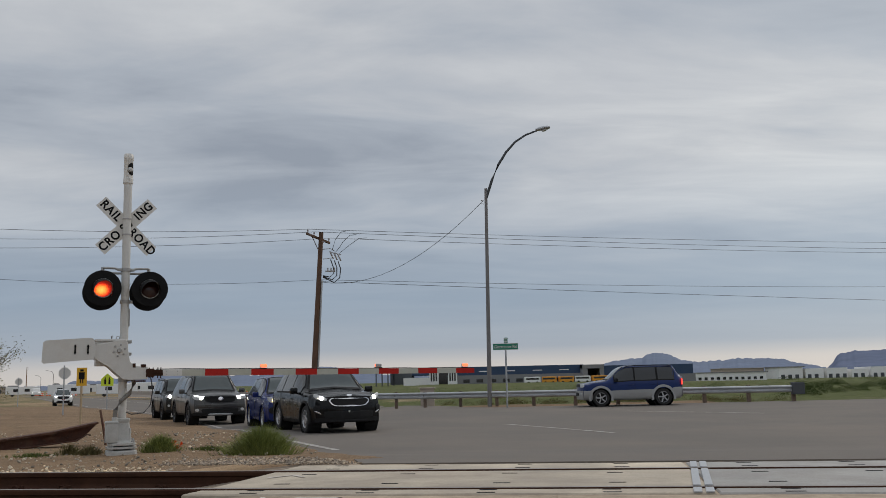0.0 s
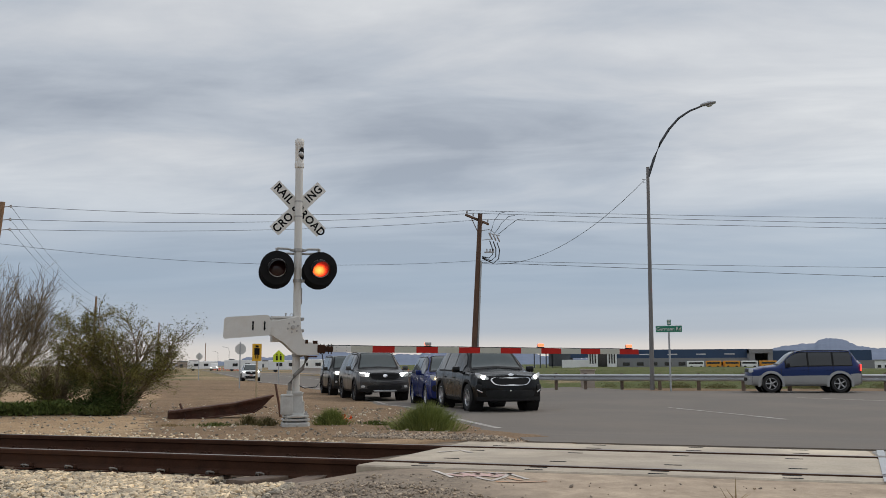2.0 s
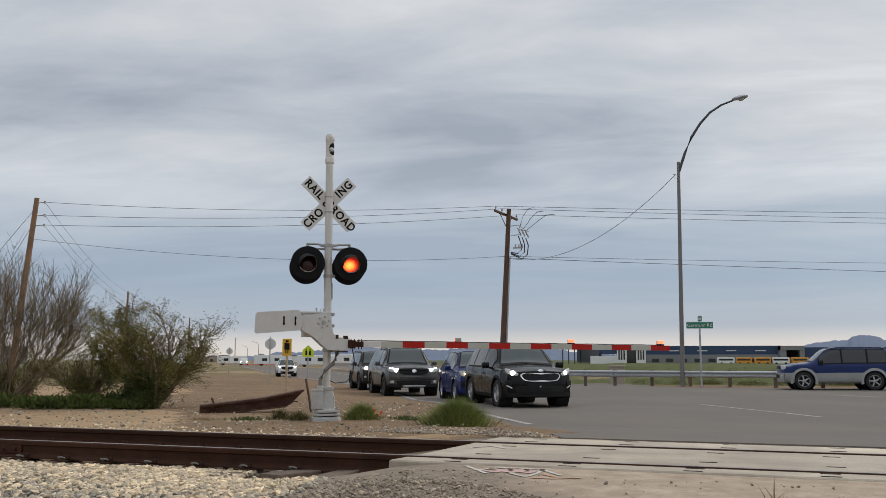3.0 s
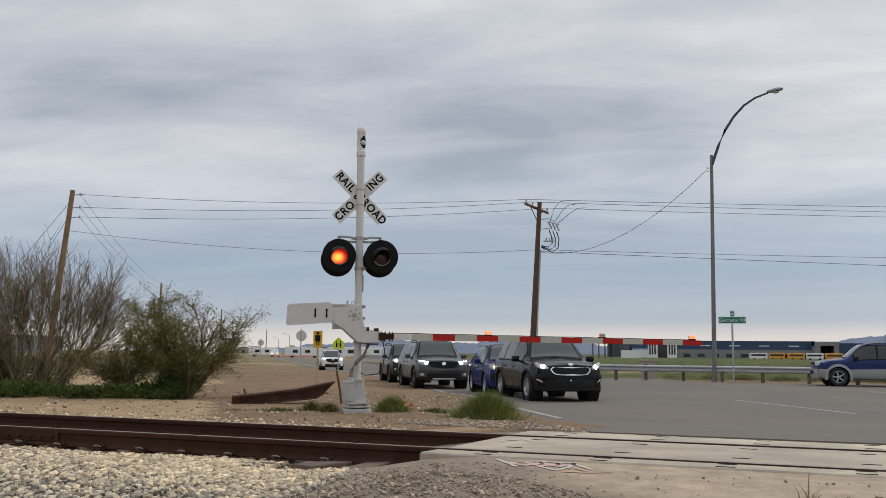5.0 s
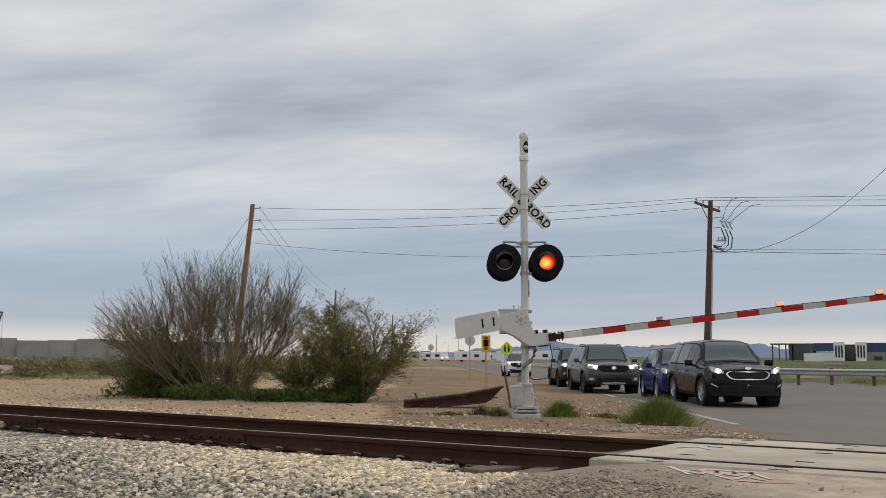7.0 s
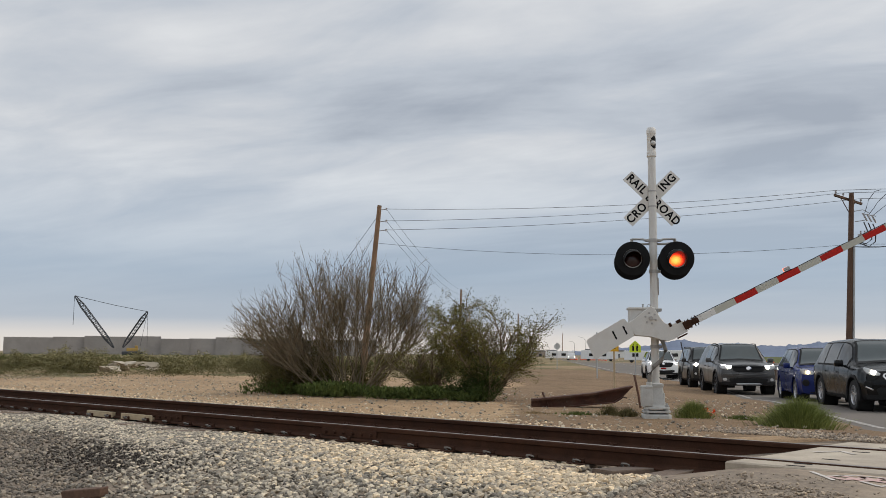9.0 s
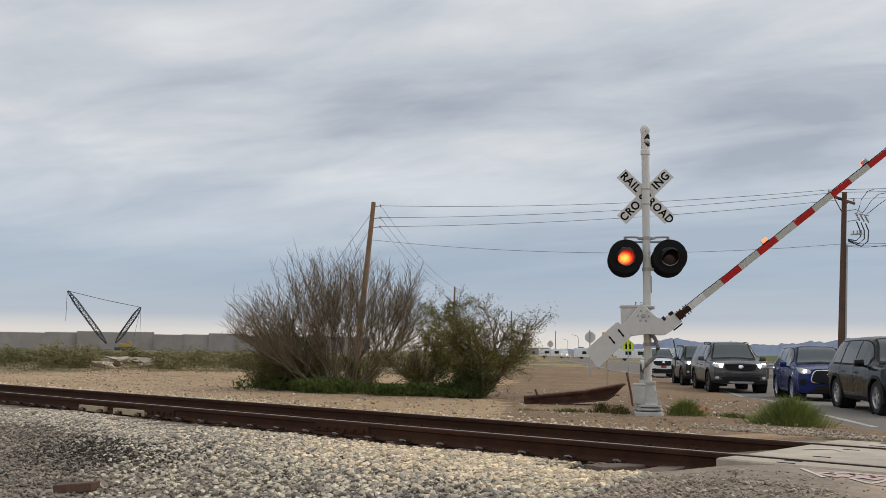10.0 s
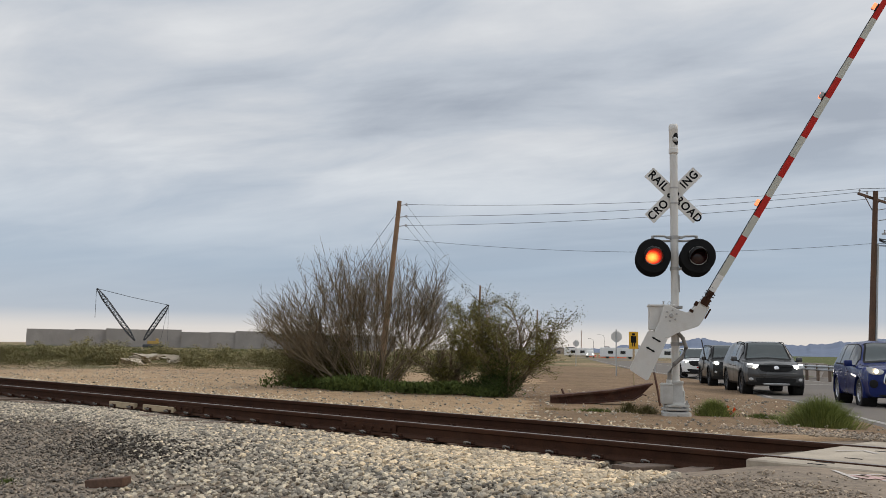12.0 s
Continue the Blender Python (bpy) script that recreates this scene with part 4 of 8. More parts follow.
def build_signal():
    sig = thing("railway_crossing_signal", None, None, "grey railway crossing signal mast with crossbuck, lamps and gate", "railway signal", at=GATE_M)
    def tower(bm, rows):
        """A tapered square casting: rows of height and half width."""
        rings = [[bm.verts.new((x * w, y * w, z)) for x, y in ((-1, -0.8), (-0.8, -1), (0.8, -1), (1, -0.8), (1, 0.8), (0.8, 1), (-0.8, 1), (-1, 0.8))] for z, w in rows]
        for p, q in zip(rings, rings[1:]):
            for k in range(8):
                bm.faces.new((p[k], p[(k + 1) % 8], q[(k + 1) % 8], q[k]))
        bm.faces.new(rings[0][::-1])
        bm.faces.new(rings[-1])
    bm = bmesh.new()
    tower(bm, [(-0.14, 0.25), (0.09, 0.24), (0.105, 0.225)])
    part("foundation", bm, M["casting"], sig, "pale grey square foundation block")
    bm = bmesh.new()
    tower(bm, [(0.135, 0.235), (0.165, 0.235)])
    tower(bm, [(0.195, 0.215), (0.225, 0.215), (0.235, 0.20)])
    part("base_plate", bm, M["casting"], sig, "levelling plates")
    for x in (-0.17, 0.17):
        for y in (-0.17, 0.17):
            bm = bmesh.new()
            lathe(bm, [(0.016, 0.1), (0.016, 0.30), (0.0, 0.305)], 8, pose(x, y, 0))
            for z in (0.135, 0.195, 0.265):
                lathe(bm, [(0.0, z), (0.033, z), (0.033, z - 0.028)], 6, pose(x, y, 0))
            part("anchor_bolt", bm, M["cast"], sig, "threaded bolt with nuts")
    bm = bmesh.new()
    tower(bm, [(0.235, 0.165), (0.27, 0.15), (0.56, 0.115), (0.60, 0.125), (0.63, 0.125), (0.64, 0.09)])
    for k in range(4):
        box(bm, (0.10, -0.012, 0.235), (0.19, 0.012, 0.47), 0.004, pose(0, 0, 0, 0, 0, 90 * k + 45))
    part("cast_base", bm, M["casting"], sig, "tapered cast metal base")
    bm = bmesh.new()
    box(bm, (-0.275, -0.22, 0.24), (-0.075, -0.05, 0.60), 0.02)
    box(bm, (-0.285, -0.23, 0.56), (-0.065, -0.04, 0.585), 0.006)
    lathe(bm, [(0.045, 0.60), (0.045, 0.66), (0.0, 0.66)], 12, pose(-0.13, -0.13, 0))
    part("cable_box", bm, M["casting"], sig, "grey cable box on the base", True)
    bm = bmesh.new()
    lathe(bm, [(0.070, 0.5), (0.070, 4.72), (0.0, 4.72)], 24)
    pole = part("mast", bm, M["mast"], sig, "silver painted steel pipe", True)
    for z in (3.18, 2.62, 1.55, 1.28):
        bm = bmesh.new()
        lathe(bm, [(0.071, z - 0.03), (0.084, z - 0.03), (0.084, z + 0.03), (0.071, z + 0.03)], 20)
        box(bm, (0.07, -0.02, z - 0.025), (0.125, 0.02, z + 0.025), 0.004)
        part("clamp", bm, M["cast"], pole, "", True)
    bm = bmesh.new()
    box(bm, (0.068, -0.03, 2.20), (0.085, 0.03, 2.50), 0.004)
    part("number_plate", bm, M["cast"], pole, "small dark plate with unreadable bars")
    # bell housing on top
    bm = bmesh.new()
    lathe(bm, [(0.07, 4.70), (0.086, 4.72), (0.086, 4.80), (0.078, 4.81), (0.078, 5.13), (0.084, 5.14), (0.084, 5.22), (0.070, 5.25), (0.0, 5.26)], 24)
    bell = part("bell_housing", bm, M["white"], sig, "white bell housing with a dark opening", True)
    bm = bmesh.new()
    for k in range(12):
        a0, a1 = radians(-96 + 9 * k - 12), radians(-96 + 9 * (k + 1) - 12)
        f = math.sin(math.pi * (k + 0.5) / 12) ** 0.5
        q = [bm.verts.new((0.0795 * math.cos(a), 0.0795 * math.sin(a), 4.97 + h * 0.115 * f)) for a, h in ((a0, -1), (a1, -1), (a1, 1), (a0, 1))]
        bm.faces.new(q)
    part("bell_opening", bm, M["black"], bell, "dark bell opening")
    bm = bmesh.new()
    lathe(bm, [(0.05, 0.0), (0.045, 0.03), (0.02, 0.045), (0.0, 0.047)], 16, pose(0.02, -0.068, 4.95, 65, 0, 20))
    part("bell", bm, M["cast"], bell, "", True)
    # crossbuck, lettered on the face towards the eye
    for ang, words in ((45, (("CRO", -0.385), ("SS", -0.02), ("ING", 0.40))), (-45, (("RAIL", -0.375), ("ROAD", 0.375)))):
        bm = bmesh.new()
        vs = box(bm, (-0.61, -0.115, -0.003), (0.61, 0.115, 0.003), 0.0, pose(0, 0.085 + (0.008 if ang < 0 else 0.0), 3.965) @ FACE @ pose(0, 0, 0, 0, 0, ang))
        blade = part("crossbuck_blade", bm, M["white"], sig, "white crossbuck blade with black letters")
        for word, x in words:
            if word == "SS":
                continue
            o = lettering("lettering", word, 0.205, M["black"], blade, pose(0, 0.085 + (0.008 if ang < 0 else 0.0), 3.965) @ FACE @ pose(0, 0, 0.0045, 0, 0, ang) @ pose(x, 0, 0) @ Matrix.Diagonal((0.92, 1.0, 1.0, 1.0)), 0.001, 1.12)
            o["label"] = "black letters " + word
        o = lettering("lettering", "SS", 0.205, M["black"], blade, pose(0, 0.085 + (0.008 if ang < 0 else 0.0), 3.965) @ FACE @ pose(0, 0, 0.0045, 0, 0, ang) @ Matrix.Diagonal((0.92, 1.0, 1.0, 1.0)), 0.001, 1.3) if ang > 0 else None
        if o:
            o["label"] = "black letters SS"
    for z in (4.08, 3.80):
        bm = bmesh.new()
        lathe(bm, [(0.0715, z - 0.012), (0.078, z - 0.012), (0.078, z + 0.012), (0.0715, z + 0.012)], 20)
        part("band_clamp", bm, M["cast"], pole)
    # lamp crossarm and the two pairs of lamp heads
    bm = bmesh.new()
    for s in (-1, 1):
        tube(bm, [(0.06 * s, -0.02, 3.16), (0.18 * s, -0.03, 3.20), (0.38 * s, -0.05, 3.20)], 0.020, 8)
        tube(bm, [(0.06 * s, 0.03, 3.12), (0.20 * s, 0.03, 3.12), (0.38 * s, 0.03, 3.14)], 0.020, 8)
        tube(bm, [(0.38 * s, -0.02, 3.21), (0.38 * s, -0.02, 3.0)], 0.028, 8)
        lathe(bm, [(0.05, -0.02), (0.05, 0.02)], 12, pose(0.1 * s, 0, 3.18))
    part("crossarm", bm, M["cast"], sig, "grey pipe crossarm", True)
    for s, key in ((-1, "left_lamp"), (1, "right_lamp")):
        signal_head(sig, 0.385 * s, -0.20, 2.835, -1, key)
        signal_head(sig, 0.385 * s, 0.14, 2.785, 1, key)
    # gate mechanism
    bm = bmesh.new()
    box(bm, (-0.46, -0.17, 1.52), (0.0, 0.12, 1.95), 0.015)
    box(bm, (-0.48, -0.19, 1.93), (0.02, 0.14, 1.97), 0.01)
    box(bm, (-0.09, 0.02, 1.55), (0.09, 0.10, 1.66), 0.01)
    mech = part("gate_mechanism", bm, M["mast"], sig, "silver gate motor box with a lid")
    bm = bmesh.new()
    tube(bm, [(-0.10 + 0.028 * math.cos(a), -0.02, 2.0 + 0.028 * math.sin(a)) for a in [k * math.tau / 12 for k in range(13)]], 0.006, 5, False)
    part("lifting_eye", bm, M["cast"], mech, "small steel lifting eye")
    bm = bmesh.new()
    lathe(bm, [(0.012, 1.96), (0.012, 2.02), (0.02, 2.02), (0.02, 2.035), (0.0, 2.035)], 8, pose(-0.2, 0.0, 0))
    part("lid_bolt", bm, M["cast"], mech, "small steel lid bolt")
    for z in (1.93, 1.72):
        bm = bmesh.new()
        box(bm, (-0.1, -0.1, z - 0.025), (0.12, 0.1, z + 0.025), 0.006)
        tube(bm, [(0.085, -0.13, z), (0.085, 0.1, z)], 0.022, 8)
        part("mounting_clamp", bm, M["cast"], mech)
    bm = bmesh.new()
    pts = [(0.02, -0.06, 1.5), (0.12, -0.10, 1.38), (0.17, -0.12, 1.22), (0.10, -0.13, 1.05), (-0.04, -0.14, 0.93), (-0.12, -0.14, 0.78), (-0.13, -0.13, 0.55)]
    tube(bm, pts, 0.036, 12)
    tube(bm, [(x + 0.01, y + 0.05, z) for x, y, z in pts], 0.02, 8)
    part("cable_hose", bm, M["hose"], sig, "bent grey-brown cable hose", True)
    # moving arm, turning about the hub
    hub = new("gate_arm")
    hub.parent = sig
    hub.empty_display_size = 0.2
    hub["label"] = "red and white striped gate arm with counterweight"
    hm = pose(-0.10, -0.25, 1.85 - MAST.z)
    hub.matrix_basis = hm
    MOVERS["gate_arm"] = (hub, hm)
    bm = bmesh.new()
    outline = [(-0.42, 0.10), (-0.25, 0.115), (-0.02, 0.17), (0.10, 0.19), (0.135, 0.12), (0.15, -0.06), (0.18, -0.19), (0.25, -0.26), (0.47, -0.28), (0.47, -0.485), (0.20, -0.50), (0.08, -0.49), (-0.02, -0.41), (-0.16, -0.28), (-0.38, -0.15)]
    prism(bm, outline, 0.03, 0.055, FACE)
    bmesh.ops.bevel(bm, geom=[e for e in bm.edges if abs((e.verts[0].co - e.verts[1].co).y) < 1e-4 and e.verts[0].co.y < -0.05], offset=0.006, segments=1, affect="EDGES")
    brk = part("gate_bracket", bm, M["mast"], hub, "silver curved gate bracket plate")
    bm = bmesh.new()
    lathe(bm, [(0.0, 0.085), (0.035, 0.085), (0.04, 0.055)], 12, FACE)
    ring_bolts(bm, 0.095, 6, 0.018, FACE @ pose(0, 0, 0.055))
    part("hub_bolts", bm, M["cast"], brk)
    bm = bmesh.new()
    prism(bm, outline, -0.30, -0.275, FACE)
    part("rear_bracket", bm, M["mast"], hub)
    bm = bmesh.new()
    box(bm, (-0.40, -0.05, 0.0), (-0.28, 0.30, 0.03), 0.0)
    box(bm, (0.30, -0.05, -0.46), (0.46, 0.30, -0.31), 0.01)
    lathe(bm, [(0.05, -0.30), (0.05, 0.04)], 16, FACE)
    part("spacer", bm, M["cast"], hub)
    bm = bmesh.new()
    w = [(-1.17, -0.22), (-0.40, -0.15), (-0.37, 0.02), (-0.42, 0.19), (-0.47, 0.205), (-1.15, 0.155), (-1.19, 0.12), (-1.20, -0.19)]
    prism(bm, w, 0.058, 0.10, FACE)
    cw = part("counterweight", bm, M["mast"], hub, "silver counterweight plate with slots")
    for x in (-0.70, -0.50):
        bm = bmesh.new()
        box(bm, (x - 0.013, -0.1035, -0.07), (x + 0.013, -0.1005, 0.09))
        lathe(bm, [(0.0, 0.012), (0.02, 0.012), (0.02, 0.0)], 6, pose(x, -0.1035, -0.035, 90))
        lathe(bm, [(0.0, 0.012), (0.02, 0.012), (0.02, 0.0)], 6, pose(x, -0.1035, 0.06, 90))
        part("slot", bm, M["black"], cw, "dark bolt slot")
    bm = bmesh.new()
    box(bm, (0.44, -0.09, -0.45), (0.58, 0.05, -0.31), 0.015)
    box(bm, (0.58, -0.075, -0.43), (0.72, 0.04, -0.33), 0.01)
    for x in (0.5, 0.56, 0.64, 0.69):
        tube(bm, [(x, -0.105, -0.38), (x, 0.065, -0.38)], 0.013, 6)
        tube(bm, [(x, -0.02, -0.47), (x, -0.02, -0.29)], 0.010, 6)
    box(bm, (0.22, -0.06, -0.29), (0.27, 0.02, -0.22), 0.004)
    box(bm, (0.36, -0.06, -0.29), (0.44, 0.02, -0.235), 0.004)
    box(bm, (0.25, -0.06, -0.53), (0.44, 0.0, -0.505), 0.004)
    part("arm_adapter", bm, M["rail"], hub, "brown bolted arm adapter")
    bm = bmesh.new()
    box(bm, (0.70, -0.07, -0.435), (1.04, -0.005, -0.325), 0.004)
    root = part("arm_root", bm, M["white"], hub, "plain white arm root")
    bm = bmesh.new()
    for x in (0.78, 0.96):
        for z in (-0.405, -0.355):
            lathe(bm, [(0.0, 0.006), (0.008, 0.006), (0.008, 0.0)], 6, pose(x, -0.0705, z, 90))
    part("rivet", bm, M["cast"], root)
    # bands of reflective sheet, 16 inches each
    u, k = 1.0245, 0
    while u < 6.6:
        e = u + 0.4065
        h0, h1 = (0.057 - 0.010 * (u - 1) / 6, 0.057 - 0.010 * (e - 1) / 6)
        bm = bmesh.new()
        vs = [bm.verts.new((x, y, -0.38 + s * h)) for x, h in ((u, h0), (e, h1)) for y in (-0.065, -0.012) for s in (-1, 1)]
        bmesh.ops.convex_hull(bm, input=vs)
        part("red_band" if k % 2 else "white_band", bm, M["arm_red" if k % 2 else "arm_white"], hub, "red reflective band" if k % 2 else "greyish white reflective band")
        u, k = e, k + 1
    # thin conduit and cable along the arm's top, three lamps on it
    bm = bmesh.new()
    tube(bm, [(0.6 + 0.5 * i, -0.03, -0.318 - 0.0008 * i + 0.006 * (i % 2)) for i in range(13)], 0.008, 6)
    part("arm_cable", bm, M["wire"], hub, "thin black cable", True)
    bm = bmesh.new()
    tube(bm, [(0.50, 0.03, -0.46), (0.53, 0.05, -0.62), (0.51, 0.06, -0.85), (0.42, 0.06, -1.02), (0.22, 0.05, -1.10), (0.0, 0.1, -1.08)], 0.010, 6)
    for u, key in ((2.47, "arm_lamp_low"), (4.68, "arm_lamp_mid"), (6.52, "arm_lamp_tip")):
        bm = bmesh.new()
        box(bm, (u - 0.07, -0.06, -0.325), (u + 0.07, 0.0, -0.305), 0.004)
        lamp = part("arm_lamp_base", bm, M["plastic"], hub, "small dark gate lamp base")
        drum = new("arm_lamp")
        drum.parent = hub
        drum.empty_display_size = 0.05
        m = pose(u, -0.03, -0.262)
        drum.matrix_basis = m
        bm = bmesh.new()
        box(bm, (-0.06, -0.04, -0.038), (0.06, 0.0, 0.022), 0.018)
        part("lit_face", bm, M["arm_glow"], drum, "glowing orange gate lamp", True)
        bm = bmesh.new()
        box(bm, (-0.06, 0.002, -0.038), (0.06, 0.04, 0.022), 0.018)
        part("dark_face", bm, M["cast"], drum, "unlit grey gate lamp", True)
        MOVERS[key] = (drum, m)
    return sig


build_signal()
bm = bmesh.new()
tube(bm, [(0.42, -0.22, 1.36), (0.47, -0.20, 1.1), (0.44, -0.18, 0.85), (0.34, -0.16, 0.72), (0.14, -0.12, 0.70), (0.06, -0.06, 0.74)], 0.010, 6)
thing("hanging_cable", bm, M["wire"], "thin black cable hanging from the gate bracket", "cable", at=GATE_M, smooth=True)

# ---- cars ----
# A car's own space: x ahead, y to its left, z up, the origin on the road under its middle.


def hermite(keys, x, tight=0.55):
    """Smooth interpolation of rows (x, values...) sorted by x."""
    if x <= keys[0][0]:
        return keys[0][1:]
    if x >= keys[-1][0]:
        return keys[-1][1:]
    for i in range(len(keys) - 1):
        if keys[i][0] <= x <= keys[i + 1][0]:
            break
    a, b = keys[i], keys[i + 1]
    p, q = keys[max(i - 1, 0)], keys[min(i + 2, len(keys) - 1)]
    h = b[0] - a[0]
    t = (x - a[0]) / h
    out = []
    for k in range(1, len(a)):
        m0 = tight * (b[k] - p[k]) / max(b[0] - p[0], 1e-6) * h
        m1 = tight * (q[k] - a[k]) / max(q[0] - a[0], 1e-6) * h
        out.append((2 * t**3 - 3 * t**2 + 1) * a[k] + (t**3 - 2 * t**2 + t) * m0 + (-2 * t**3 + 3 * t**2) * b[k] + (t**3 - t**2) * m1)
    return out


class Shape:
    """A car body as a loft: rows of x, underside, shoulder height, top height, half width, half width of the top."""

    def __init__(self, spec):
        self.spec = spec
        self.keys = sorted(spec["loft"])
        self.front, self.rear = self.keys[-1][0], self.keys[0][0]

    def warp(self, x, y, z):
        """Nose and tail bowed in plan and leaning back above the bumper."""
        s = self.spec
        f = smoothstep(self.front - 0.75, self.front, x)
        x -= f * (s["bow"] * (abs(y) / s["half"]) ** 2.4 + s["lean"] * max(z - s["bumper_z"], 0) ** 1.3 + 0.12 * max(0.38 - z, 0))
        r = smoothstep(self.rear + 0.6, self.rear, x)
        x += r * (0.16 * (abs(y) / s["half"]) ** 2.2)
        return Vector((x, y, z))

    def at(self, x, v, lift=0.0, side=1):
        zb, zs, zt, hw, tw = hermite(self.keys, x)
        zm = zb + (zs - zb) * 0.55
        ring = [(0, 0.0, zb), (1, hw * 0.86, zb), (2, hw * 0.975, zb + 0.10), (3, hw, zm), (4, hw * 0.965, zs), (5, tw, zt - min(0.055, (zt - zs) * 0.4)), (6, 0.0, zt)]
        y, z = hermite(ring, v, 0.75 if v > 4.6 else 0.6)
        if lift:
            y2, z2 = hermite(ring, min(v + 0.05, 6), 0.6)
            y1, z1 = hermite(ring, max(v - 0.05, 0), 0.6)
            n = Vector((z2 - z1, -(y2 - y1)))
            if n.length > 1e-6:
                n.normalize()
                if n.x < -0.2 or (n.y < 0 and v > 4):
                    n = -n
                y, z = y + n.x * lift, z + n.y * lift
        return self.warp(x, side * y, z)

    def face(self, y, z, out=0.0):
        """A point on the nose."""
        return self.warp(self.front, y, z) + Vector((out, 0, 0))

    def tail(self, y, z, out=0.0):
        return self.warp(self.rear, y, z) - Vector((out, 0, 0))


def patch(bm, fn, us, vs, thick=None):
    grid = [[bm.verts.new(fn(u, v)) for v in vs] for u in us]
    for a, b in zip(grid, grid[1:]):
        for k in range(len(vs) - 1):
            bm.faces.new((a[k], a[k + 1], b[k + 1], b[k]))
    return grid


def span(a, b, n):
    return [a + (b - a) * k / n for k in range(n + 1)]


def plate_on(bm, fn, outline, out, depth=0.03):
    """A flat outline in y, z (about its middle) laid on a curved face, with a rim and thickness."""
    cy = sum(p[0] for p in outline) / len(outline)
    cz = sum(p[1] for p in outline) / len(outline)
    rings = []
    for f, o in ((1.0, out - depth), (1.0, out), (0.9, out + 0.004), (0.6, out + 0.006), (0.25, out + 0.007)):
        rings.append([bm.verts.new(fn(cy + (y - cy) * f, cz + (z - cz) * f, o)) for y, z in outline])
    n = len(outline)
    for a, b in zip(rings, rings[1:]):
        for k in range(n):
            bm.faces.new((a[k], a[(k + 1) % n], b[(k + 1) % n], b[k]))
    bm.faces.new(rings[-1])


def frame_on(bm, fn, outline, out, width):
    """A raised rim along a closed outline."""
    n = len(outline)
    cy = sum(p[0] for p in outline) / n
    cz = sum(p[1] for p in outline) / n
    rows = []
    for y, z in outline:
        v = Vector((y - cy, z - cz))
        w = v * (1 - width / v.length)
        rows.append([bm.verts.new(fn(cy + a.x, cz + a.y, o)) for a, o in ((v, out - 0.02), (v, out + 0.012), (w, out + 0.012), (w, out - 0.02))])
    for k in range(n):
        a, b = rows[k], rows[(k + 1) % n]
        for j in range(4):
            bm.faces.new((a[j], a[(j + 1) % 4], b[(j + 1) % 4], b[j]))


def rounded(outline, times=2):
    for _ in range(times):
        out = []
        for k, p in enumerate(outline):
            q = outline[(k + 1) % len(outline)]
            out += [(0.78 * p[0] + 0.22 * q[0], 0.78 * p[1] + 0.22 * q[1]), (0.22 * p[0] + 0.78 * q[0], 0.22 * p[1] + 0.78 * q[1])]
        outline = out
    return outline


def mirror(outline):
    return outline + [(-y, z) for y, z in outline[::-1]]


def build_wheel(car, x, y, r, rim_mat, spokes, key=None):
    side = 1 if y > 0 else -1
    w = new("wheel")
    w.parent = car
    w.empty_display_size = 0.1
    m = pose(x, y, r)
    w.matrix_basis = m
    turn = pose(0, 0, 0, -90 * side)     # lathe axis to the outside
    bm = bmesh.new()
    lathe(bm, [(r * 0.64, -0.10), (r * 0.9, -0.11), (r * 0.985, -0.085), (r, -0.04), (r, 0.04), (r * 0.985, 0.085), (r * 0.9, 0.11), (r * 0.66, 0.105), (r * 0.64, 0.09)], 36, turn)
    part("tyre", bm, M["tyre"], w, "", True)
    bm = bmesh.new()
    lathe(bm, [(r * 0.66, 0.100), (r * 0.63, 0.104), (r * 0.60, 0.085), (r * 0.60, -0.09)], 32, turn)
    lathe(bm, [(0.0, 0.088), (r * 0.12, 0.086), (r * 0.15, 0.07), (r * 0.15, 0.02)], 16, turn)
    for k in range(spokes):
        a = k * 360 / spokes
        prism(bm, [(r * 0.10, -r * 0.085), (r * 0.62, -r * 0.11), (r * 0.62, r * 0.02), (r * 0.10, r * 0.06)], 0.055, 0.085, turn @ pose(0, 0, 0, 0, 0, a))
    rim = part("rim", bm, rim_mat, w, "", True)
    bm = bmesh.new()
    lathe(bm, [(0.0, 0.02), (r * 0.6, 0.02), (r * 0.6, -0.02)], 24, turn)
    part("brake_disc", bm, M["well"], w)
    return w, m


